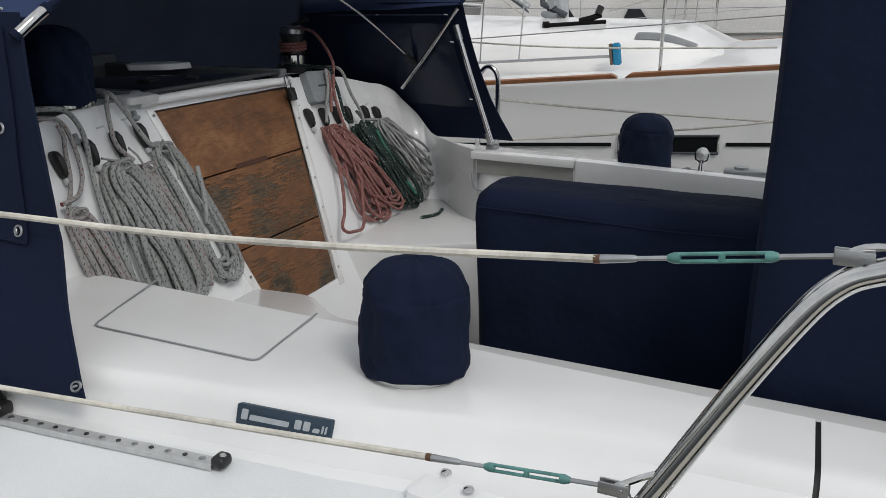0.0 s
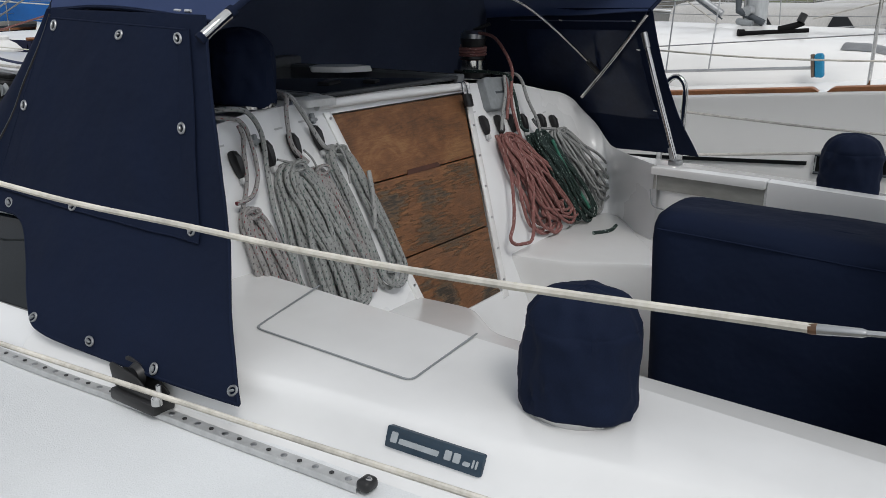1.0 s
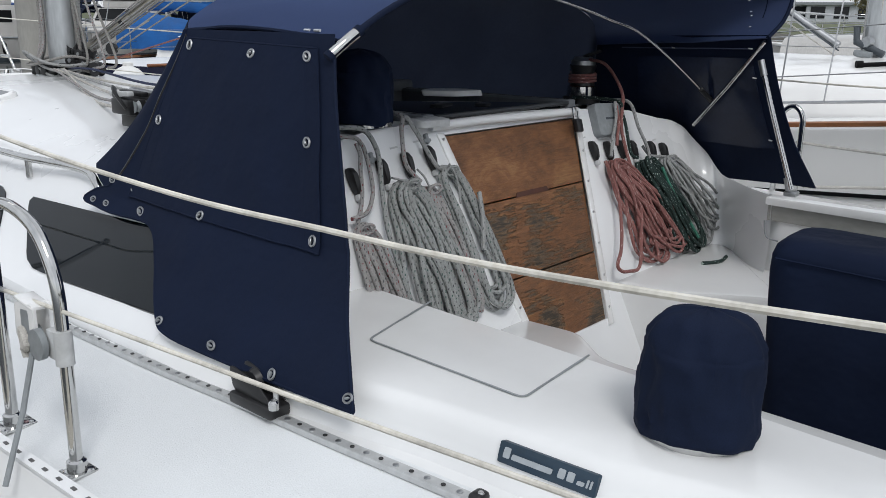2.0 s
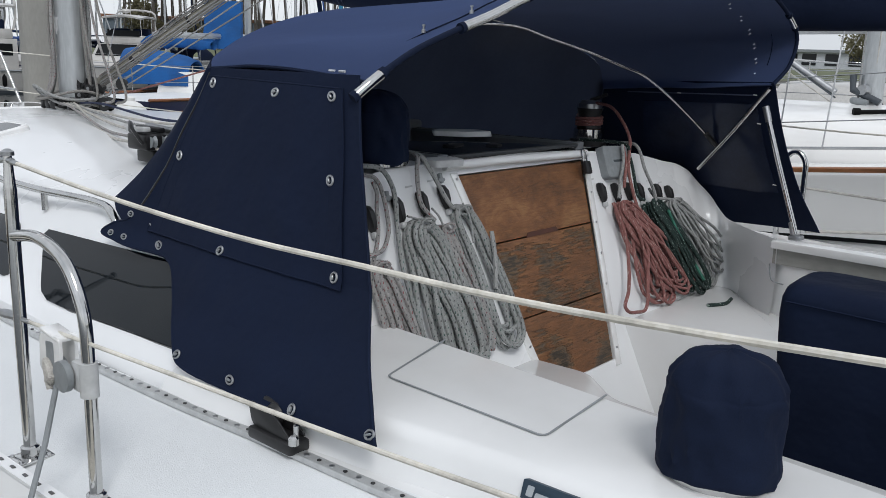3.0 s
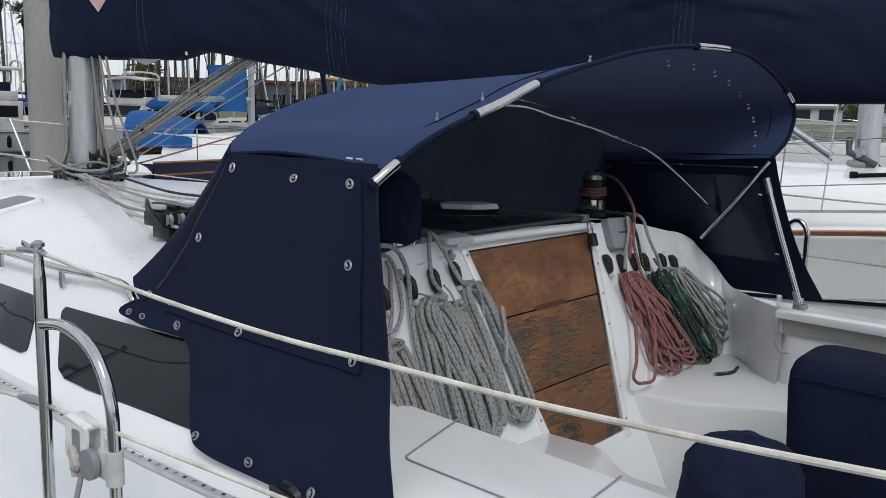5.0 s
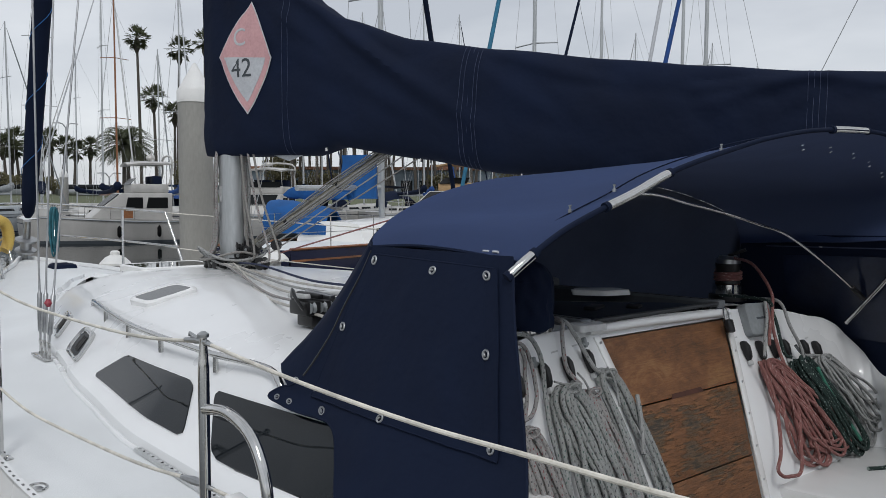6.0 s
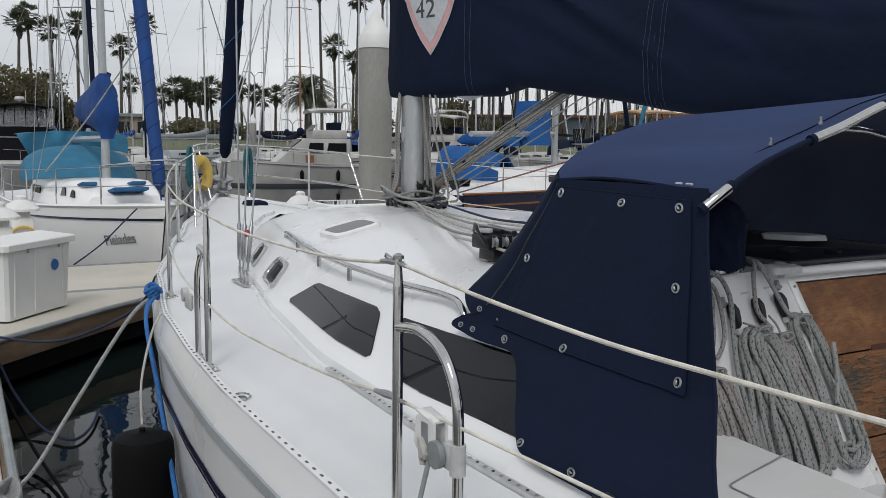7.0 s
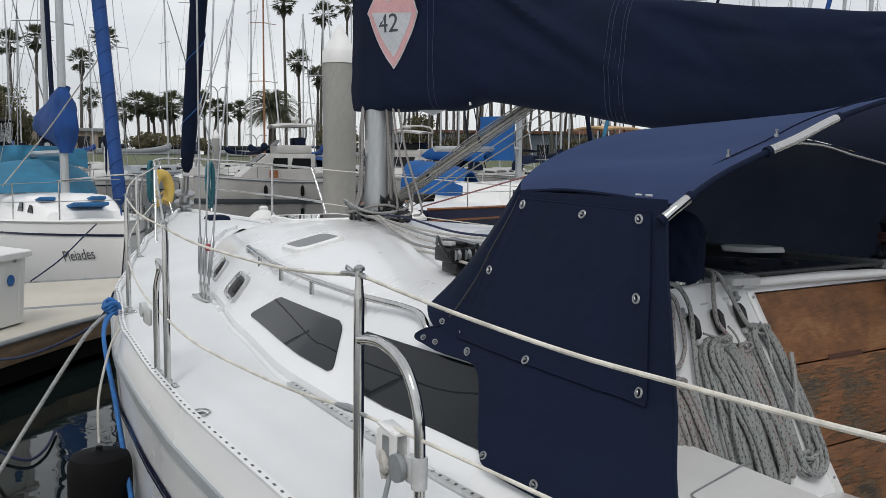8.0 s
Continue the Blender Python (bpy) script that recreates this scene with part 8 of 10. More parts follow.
    for k in (0.42, 0.7):
        bm = B()
        zz = zm + (mast_h - zm) * k
        tube(bm, [(-0.95 + 0.3 * k, ym - 0.15, zz), (0, ym - 0.03, zz + 0.05), (0.95 - 0.3 * k, ym - 0.15, zz)], 0.022, 6)
        part("spreader", bm, mast_mat, b)
    zb = zm + 0.75
    bm = B()
    tube(bm, [(0, ym - 0.1, zb), (0, ym - L * 0.36, zb - 0.05)], 0.06, 8)
    part("boom", bm, mast_mat, b)
    if cover:
        bm = B()
        cp = curve_points([(0, ym - L * 0.38, zb + 0.04), (0, ym - L * 0.24, zb + 0.10), (0, ym - 1.2, zb + 0.17), (0, ym - 0.45, zb + 0.27), (0, ym - 0.08, zb + 0.36), (0, ym + 0.02, zb + 0.52), (0, ym + 0.02, zb + 0.66)], 5)
        m = len(cp) - 1
        tube(bm, cp, [fat * (0.6 + 0.8 * min(1.0, i / m / 0.6)) if i / m < 0.8 else fat * (1.4 - 4.6 * (i / m - 0.8)) for i in range(m + 1)], 14)
        for v in bm.verts:
            v.co += Vector((1, 0.4, 0.3)) * fat * (0.3 * noise.noise(v.co * 3.1) + 0.35 * (0.3 - abs(noise.noise(v.co * 4.2))))
        bmesh.ops.recalc_face_normals(bm, faces=bm.faces)
        part("sail_cover", bm, cover, b)
    f0, f1 = Vector((0, L * 0.475, top(0.97) + 0.1)), Vector((0, ym, mast_h - 0.4))
    bm = B()
    d = f1 - f0
    tube(bm, [f0, f0 + d * 0.012, f0 + d * 0.02, f0 + d * 0.5, f0 + d * 0.93, f1], [0.012, 0.012, sleeve * 0.85, sleeve, sleeve * 0.7, 0.01], 10)
    fs = part("furled_sail", bm, furl or STEEL_DULL, b)
    if sleeve > 0.1:
        bm = B()
        tube(bm, [f0 + d * (0.03 + 0.0027 * i) + Vector((math.cos(i * 0.62), math.sin(i * 0.62) * 0.95, 0.35 * math.sin(i * 0.62))) * sleeve * (0.86 + 0.0004 * i) for i in range(330)], 0.010, 5)
        part("wrap_edge", bm, furl, fs)
    wires = [((0, -L / 2, top(0)), (0, ym - 0.1, mast_h))]
    for sg in (-1, 1):
        w = half(0.6) * 0.96
        wires += [((sg * w, ym - 0.2, top(0.6)), (sg * (0.95 - 0.13), ym - 0.15, zm + (mast_h - zm) * 0.42)), ((sg * (0.95 - 0.13), ym - 0.15, zm + (mast_h - zm) * 0.42), (0, ym - 0.1, mast_h)), ((sg * w * 0.97, ym - 0.5, top(0.55)), (0, ym, zm + (mast_h - zm) * 0.42))]
    for p, q in wires:
        bm = B()
        tube(bm, [p, q], 0.007, 5)
        part("stay", bm, STEEL_DULL, b)
    if detail:
        for sg in (-1, 1):
            posts = [0.12, 0.27, 0.42, 0.57, 0.72, 0.86]
            for s in posts:
                bm = B()
                tube(bm, [(sg * half(s) * 0.97, (s - 0.5) * L, top(s)), (sg * half(s) * 0.97, (s - 0.5) * L, top(s) + 0.62)], 0.012, 7)
                part("stanchion", bm, STEEL, b)
            for h in (0.32, 0.61):
                bm = B()
                tube(bm, [(sg * half(s) * 0.97, (s - 0.5) * L, top(s) + h) for s in [0.02] + posts + [0.99]], 0.006, 5)
                part("lifeline", bm, STEEL_DULL, b)
        bm = B()
        tube(bm, curve_points([(-half(0.86), 0.36 * L, top(0.86) + 0.62), (-0.2, 0.5 * L, top(1) + 0.66), (0.2, 0.5 * L, top(1) + 0.66), (half(0.86), 0.36 * L, top(0.86) + 0.62)], 5), 0.013, 7)
        part("pulpit", bm, STEEL, b)
    if canopy:
        bm = B()
        y0, y1 = (-0.16 * L, -0.30 * L) if cw < 0.7 else (-0.08 * L, -0.27 * L)
        w = half(0.3) * cw
        rows = []
        for i in range(9):
            t = i / 8
            y = y0 + (y1 - y0) * t
            hh = 1.12 * ch * math.sin(math.pi * (0.18 + 0.42 * t))
            rows.append([(w * 1.05 * math.cos(a), y, top(0.3) + 0.15 + cabin_h * 0.5 + hh * abs(math.sin(a)) ** 0.6) for a in [math.pi * j / 12 for j in range(13)]])
        sheet(bm, rows, 0.01)
        part("dodger", bm, canopy, b)
    if canopy and bz:
        bm = B()
        rows = [[(w * (1.3 if cw < 0.7 else 1.05) * k, -0.33 * L - 0.14 * L * t, top(0.1) + bz + 0.12 * (1 - k * k) - 0.08 * t + 0.02 * noise.noise(Vector((k * 3, t * 3, 2)))) for k in (-1, -0.7, -0.3, 0, 0.3, 0.7, 1)] for t in (0, 0.25, 0.5, 0.75, 1)]
        sheet(bm, rows, 0.015)
        part("bimini", bm, canopy, b)
        if cw > 0.7:
            bm = B()
            sheet(bm, [[(w * 1.05 * k, -0.33 * L + 0.25 * t, top(0.1) + bz + 0.12 * (1 - k * k) - t * (0.12 + 0.42 * max(0.0, 0.9 - abs(k + 0.75) * 1.6))) for k in [-1 + 0.1 * j for j in range(21)]] for t in (0, 0.5, 1)], 0.012)
            part("valance", bm, canopy, b)
    b.location, b.rotation_euler = at, (0, 0, radians(heading))
    return b


# the sailboat across the walkway, with its name on the bow
ple = far_sailboat("moored_sailboat", "white sloop with light blue canvas berthed across the walkway", (-0.45, 16.7, 0), 184, L=9.6, beam=2.7, free=1.0, cover=None, furl=BLUE_CANVAS, canopy=None, mast_h=13.5, sheer=0.30, fore=0.39, fat=0.20, cw=0.80, ch=0.78, bz=1.22, sleeve=0.11, panes=((0.34, 0.44), (0.62, 0.65), (0.675, 0.70)))
fc = bpy.data.curves.new("boat_name", "FONT")
fc.body, fc.size, fc.align_x, fc.align_y, fc.extrude = "Pleiades", 0.235, "CENTER", "CENTER", 0.001
ob = new("boat_name", fc)
me = bpy.data.meshes.new_from_object(ob)
bpy.data.objects.remove(ob)
me.materials.append(DARK_INK)
ob = new("boat_name", me)
ob.parent = ple
ple_m = Matrix.Translation(ple.location) @ ple.rotation_euler.to_matrix().to_4x4()
out = Vector((-0.86, -0.46, -0.21)).normalized()
xa = (Vector((0.40, -0.79, 0.121)) - out * out.dot(Vector((0.40, -0.79, 0.121)))).normalized()
rot = Matrix((xa, out.cross(xa), out)).transposed().to_4x4()
ob.matrix_local = ple_m.inverted() @ Matrix.Translation(Vector((-0.596, 12.905, 0.708)) + out * 0.014) @ rot
tagged(ob, "dark lettering on the bow")
for x, y, z, w, l in ((-0.26, 14.45, 1.335, 0.56, 0.95), (-0.807, 14.816, 1.435, 0.26, 0.40), (-0.019, 14.808, 1.44, 0.26, 0.40)):
    bm = B()
    block(bm, ple_m.inverted() @ Vector((x, y, z + 0.015)), (w, l, 0.06), 0.02, (8, 0, 0))
    ob = new("hatch_cover", mesh_of("hatch_cover", bm, HATCH_BLUE))
    ob.parent = ple
    tagged(ob, "blue hatch cover")


def set_on_sloop(name, bm, mat, label=""):
    """A canvas part modelled in place and hung on the sloop across the walkway."""
    bmesh.ops.transform(bm, matrix=ple_m.inverted(), verts=bm.verts)
    ob = new(name, mesh_of(name, bm, mat))
    ob.parent = ple
    tagged(ob, label)


# its dodger: a domed hood, then the flat awning behind with a drooping front edge
rows = []
for i in range(11):
    t = i / 10
    row = []
    for j in range(33):
        a = math.pi * j / 32
        c, s = math.cos(a), max(0.0, math.sin(a))
        foot = Vector((-0.60 + 1.03 * c, 17.35 - 0.75 * s ** 0.7, 1.40 + 0.10 * s))
        hoop = Vector((-0.60 + 1.02 * c, 17.70, 1.40 + 0.69 * s ** 0.55))
        if t < 0.7:
            k = t / 0.7
            p = foot.lerp(hoop, k) + Vector((0.03 * c, -0.05 * s, 0.04 * s)) * math.sin(math.pi * k)
        else:
            p = hoop + Vector((0, (t - 0.7) * 2.0, -0.04 * (t - 0.7)))
        p += Vector((0.3, -1, 0.4)) * (0.030 * noise.noise(Vector((p.x * 2.6, p.z * 3.2, 4.0))) + 0.03 * (0.2 - abs(noise.noise(Vector((p.x * 4 + p.z, p.z * 2, 1.0))))))
        row.append(p)
    rows.append(row)
bm = B()
sheet(bm, rows, 0.008)
set_on_sloop("dodger", bm, TEAL_CANVAS, "light blue canvas dodger")
rows = []
for t in (-0.6, -0.3, -0.1, 0.0, 0.2, 0.5, 0.8, 1.0):
    row = []
    for j in range(33):
        k = -1 + j / 16
        z = 2.36 - 0.07 * k * k + 0.02 * noise.noise(Vector((k * 3, t * 3, 2)))
        y = 18.55 + 1.3 * max(0.0, t)
        if t < 0:
            z += t * (0.04 + 0.62 * min(1.0, (k + 1) / 0.28) if k < -0.72 else 0.28 + 0.38 * max(0.0, 1 - (k + 0.72) / 0.5) + 0.10 * max(0.0, k)) / 0.6
            y += 0.10 * noise.noise(Vector((k * 5, t * 2, 8))) + 0.10 * t
        row.append((-0.57 + 1.05 * k, y, z))
    rows.append(row)
bm = B()
sheet(bm, rows, 0.01)
set_on_sloop("awning", bm, TEAL_CANVAS, "light blue awning with a drooping front edge")
# its sail cover: wrapped round the mast and running aft over the boom
rows = []
for z, r, tail in ((2.22, 0.105, 0.11), (2.30, 0.12, 0.30), (2.40, 0.16, 1.0), (2.50, 0.20, 2.0), (2.62, 0.22, 2.6), (2.74, 0.225, 2.7), (2.86, 0.22, 2.4), (2.98, 0.205, 1.9), (3.10, 0.18, 1.2), (3.20, 0.15, 0.7), (3.28, 0.125, 0.35), (3.34, 0.10, 0.12), (3.36, 0.105, 0.11)):
    row = []
    for j in range(44):
        a = 2 * math.pi * j / 44
        c, s = math.cos(a), math.sin(a)
        p = Vector((r * c - (0.07 * tail * s if s > 0 else 0), (tail if s > 0 else r) * s, 0))
        q = Vector((p.x * 5, p.y * 1.3, z * 2.2))
        p += Vector((c, s * 0.4, 0)) * (0.05 * noise.noise(q) + 0.09 * (0.2 - abs(noise.noise(q * 1.6 + Vector((p.x * 4, 3, 0)))))) * (1 if 2.25 < z < 3.3 else 0.2)
        row.append(p + Vector((-0.34, 15.62, z + 0.05 * max(0.0, s))))
    rows.append(row)
bm = B()
sheet(bm, rows, wrap=True)
bmesh.ops.recalc_face_normals(bm, faces=bm.faces)
set_on_sloop("sail_cover", bm, BLUE_CANVAS, "bright blue sail cover gathered round the mast")
bm = B()
tube(bm, curve_points([(-0.032, 13.3, 3.884), (-0.42, 14.1, 3.17), (-0.783, 14.9, 2.51), (-1.40, 15.2, 1.66)], 4), 0.011, 6)
set_on_sloop("sheet_rope", bm, WHITE_ROPE, "grey rope slanting down from the furled headsail")
rope("bow_line", [(-0.50, 12.0, 1.24), (-0.66, 12.1, 1.06), (-1.0, 11.95, 0.76), (-1.4, 11.65, 0.53)], 0.010, NAVY_ROPE, "blue mooring line from the sloop's bow to the dock")
# the boat in the next slip to starboard, bow the other way
nb = thing("neighbour_sailboat", (5.42, 0.9, 0), "cream sailboat with a varnished teak cap rail in the next slip", "sailboat", "moored boats")


def nb_z(y):
    return 1.634 - 0.1 * y if y < 2.5 else 1.384 - 0.03 * (y - 2.5)


def nb_x(y):
    return 3.6 + 1.8 * max(0.0, (-y - 1.0) / 5.2) ** 2 + 0.45 * max(0.0, (y - 1.5) / 4.5) ** 2


def nb_rise(y):
    k = min(1.0, max(0.0, (y + 0.34) / 0.62)) * min(1.0, max(0.0, (4.8 - y) / 0.3))
    return k * k * (3 - 2 * k)


for sg in (-1, 1):
    def across(x):
        return 5.42 + sg * (5.42 - x)
    bm = B()
    sheet(bm, [[(across(nb_x(y) + dx), y, z) for dx, z in ((0.30, -0.3), (0.14, 0.1), (0.05, 0.5), (0.012, 0.9), (0.0, 1.2), (0.0, nb_z(y) - 0.075), (-0.008, nb_z(y) - 0.055), (-0.004, nb_z(y) - 0.036), (0.02, nb_z(y) - 0.030))] for y in steps(-6.1, 6.0, 0.2)])
    bmesh.ops.recalc_face_normals(bm, faces=bm.faces)
    part("hull_side", bm, HULL_WHITE, nb, "cream topside")
    for y0, y1 in ((6.0, 0.405), (0.355, -5.9)):
        bm = B()
        rows = []
        gap = 0.405 if y0 > 1 else 0.355
        for y in sorted(set(steps(y1, y0, 0.15)) | {gap + (d if y0 > 1 else -d) for d in (0.012, 0.024, 0.036, 0.048, 0.06)}):
            e = math.sin(math.pi / 2 * min(1.0, abs(y - gap) / 0.055))
            rows.append([(across(nb_x(y) + dx), y, nb_z(y) - 0.034 + z * e) for dx, z in ((-0.006, 0.0), (-0.009, 0.026), (0.002, 0.034), (0.045, 0.034), (0.05, 0.002))])
        sheet(bm, rows, wrap=True)
        bmesh.ops.recalc_face_normals(bm, faces=bm.faces)
        part("cap_rail", bm, TEAK, nb, "varnished teak cap rail")
    bm = B()
    sheet(bm, [[(across(min(5.42, nb_x(y) + dx)), y, nb_z(y) + z) for dx, z in ((0.05, -0.032), (0.25, -0.01), (0.6, 0.02), (1.2, 0.05), (1.9, 0.06))] for y in steps(-6.1, 6.0, 0.25)])
    bmesh.ops.recalc_face_normals(bm, faces=bm.faces)
    part("deck", bm, HULL_WHITE, nb, "bright white deck")
    bm = B()
    rows = []
    for y in steps(-0.34, 4.8, 0.08):
        k, z0 = nb_rise(y), nb_z(y)
        rows.append([(across(x + 0.35 * (1 - k)), y, z0 + 0.02 + (z - z0 - 0.02) * k) for x, z in ((3.98, z0), (4.06, 1.68), (4.14, 1.77), (4.26, 1.825), (4.45, 1.855), (4.9, 1.885), (5.42 - 0.35 * (1 - k), 1.90))])
    sheet(bm, rows)
    bmesh.ops.recalc_face_normals(bm, faces=bm.faces)
    part("cabin_trunk", bm, HULL_WHITE, nb, "smooth white cabin trunk")
    for y0, y1 in ((0.42, -0.02),):
        bm = B()
        rows = []
        for y in steps(y1, y0, 0.05):
            k, z0 = nb_rise(y), nb_z(y)
            rows.append([(across(x + 0.35 * (1 - k) - 0.002), y, z0 + 0.025 + (z - z0 - 0.02) * k) for x, z in ((4.19, 1.793), (4.26, 1.825), (4.34, 1.838))])
        sheet(bm, rows)
        bmesh.ops.recalc_face_normals(bm, faces=bm.faces)
        part("cabin_window", bm, HAZY_VINYL, nb, "narrow smoked roof window")
    for y in (-3.0, -1.4, 0.14, 1.75, 3.3, 5.0):
        bm = B()
        tube(bm, [(across(nb_x(y) + 0.15), y, nb_z(y) - 0.02), (across(nb_x(y) + 0.15), y, nb_z(y) + 0.63)], 0.0125, 8)
        part("stanchion", bm, STEEL, nb)
    for h in (0.31, 0.62):
        bm = B()
        tube(bm, [(across(nb_x(y) + 0.15), y, nb_z(y) + h) for y in (5.8, 5.0, 3.3, 1.75, 0.14, -1.4, -3.0, -5.6)], 0.005, 6)
        part("lifeline", bm, STEEL_DULL, nb)
for y0, y1, h, mat, nm in ((5.5, 0.42, 0.026, PORT_GLASS, "hull_stripe"), (-0.37, -4.0, 0.026, PORT_GLASS, "hull_stripe"), (0.36, -0.315, 0.105, PORT_GLASS, "hull_window")):
    bm = B()
    rows = []
    for y in steps(y1, y0, 0.12):
        zc = 1.118 - 0.077 * y
        rows.append([(nb_x(y) - o, y, zc + z) for o, z in ((-0.02, h / 2), (0.006, h / 2), (0.006, -h / 2), (-0.02, -h / 2))])
    sheet(bm, rows)
    for r in (rows[0], rows[-1]):
        bm.faces.new([bm.verts.new(q) for q in r])
    bmesh.ops.recalc_face_normals(bm, faces=bm.faces)
    ob = part(nm, bm, mat, nb, "dark inlaid stripe" if nm == "hull_stripe" else "dark long hull window")
    if nm == "hull_window":
        bm = B()
        zz = lambda y, d: (nb_x(y) - 0.008, y, 1.118 - 0.077 * y + d)
        tube(bm, [zz(0.37, 0.06), zz(-0.325, 0.06), zz(-0.325, -0.06), zz(0.37, -0.06)], 0.010, 6, closed=True)
        part("frame", bm, DARK_INK, ob)
bm = B()
tube(bm, [(5.42, 1.37, 1.88), (5.42, 1.44, 15)], [0.10, 0.075], 16)
mst = part("mast", bm, ALLOY, nb, "pale grey alloy mast")
for z in (6.2, 10.4):
    bm = B()
    tube(bm, [(4.6, 1.35, z), (5.42, 1.18, z + 0.05), (6.24, 1.35, z)], 0.022, 6)
    part("spreader", bm, ALLOY, mst)
for p, q in (((3.85, 1.54, 1.6), (4.6, 1.59, 6.2)), ((4.6, 1.59, 6.2), (5.42, 1.44, 14.8)), ((3.9, 1.84, 1.6), (5.42, 1.44, 6.2)), ((3.9, 1.24, 1.62), (5.42, 1.42, 6.2)), ((6.99, 1.54, 1.6), (6.24, 1.59, 6.2)), ((5.42, -5.9, 2.2), (5.42, 1.44, 14.8))):
    bm = B()
    tube(bm, [p, q], 0.006, 5)
    part("stay", bm, STEEL_DULL, nb)
for nm, pts, r, mat in (("boom", [(5.42, 1.49, 2.85), (5.42, 5.44, 2.8)], 0.07, ALLOY), ("vang_strut", [(5.42, 1.66, 1.98), (5.42, 1.99, 2.18), (5.42, 2.79, 2.72)], 0.036, STEEL_DULL), ("vang_tackle", [(5.38, 1.64, 1.94), (5.38, 2.74, 2.66)], 0.007, DARK_INK), ("vang_tackle", [(5.36, 1.66, 1.9), (5.36, 2.84, 2.62)], 0.006, WHITE_ROPE),
                        ("mast_winch", [(5.26, 1.4, 2.02), (5.31, 1.38, 2.02)], 0.045, STEEL_DULL), ("mast_gear", [(5.30, 1.26, 1.92), (5.29, 1.48, 2.02), (5.33, 1.5, 2.14)], 0.030, DARK_INK), ("mast_gear", [(5.26, 1.34, 1.91), (5.27, 1.46, 1.93), (5.30, 1.36, 1.91)], 0.030, GREY), ("jib_track", [(4.44, 1.18, 1.870), (4.70, 0.76, 1.900)], 0.017, RUBBER), ("track_end", [(4.42, 1.21, 1.872), (4.445, 1.17, 1.872)], 0.030, RUBBER), ("jib_car", [(4.58, 0.95, 1.905), (4.64, 0.86, 1.93), (4.68, 0.80, 1.955)], 0.024, RUBBER), ("jib_block", [(4.66, 0.82, 1.96), (4.68, 0.80, 2.02)], 0.030, BLACK), ("control_line", [(4.70, 0.74, 1.985), (4.9, -0.4, 2.32), (5.3, -3.0, 3.2)], 0.006, WHITE_ROPE), ("halyard", [(5.34, 1.34, 1.92), (5.33, 1.32, 3), (5.36, 1.36, 6)], 0.008, WHITE_ROPE), ("halyard", [(5.32, 1.44, 1.92), (5.31, 1.44, 3), (5.36, 1.42, 6)], 0.008, ROPE_GREY)):
    bm = B()
    tube(bm, pts, r, 10)
    part(nm, bm, mat, nb)
br = thing("deck_brush", (3.8, 0.9, 1.55), "blue deck brush on a long pole lying on the next boat", "brush")
bm = B()
tube(bm, [(3.95, 1.95, 1.56), (3.90, 0.54, 1.685)], 0.011, 8)
part("pole", bm, STEEL_DULL, br)
bm = B()
block(bm, (3.90, 0.525, 1.70), (0.05, 0.022, 0.155), 0.006, (-8, 0, 0))
part("head", bm, OLD_TEAK, br, "worn wooden brush head")
bm = B()
block(bm, (3.90, 0.485, 1.705), (0.06, 0.055, 0.160), 0.014, (-8, 0, 0))
for v in bm.verts:
    v.co += Vector((0.006, 0.008, 0.006)) * noise.noise(v.co * 60)
part("bristles", bm, material("blue_bristle", (0.02, 0.22, 0.40), 0.9, grain=200, grain_amount=0.2), br, "bright blue bristles")
rope("stern_line", [(1.74, 0.66, 1.61), (2.4, 0.20, 1.50), (3.1, -0.30, 1.395), (3.585, -0.63, 1.325)], 0.0065, WHITE_ROPE, "white mooring line strung between the boats")
rope("stern_line", [(1.74, 0.60, 1.40), (2.4, 0.10, 1.37), (3.1, -0.45, 1.355), (3.585, -0.80, 1.355)], 0.0075, WHITE_ROPE, "thin white line strung between the boats")

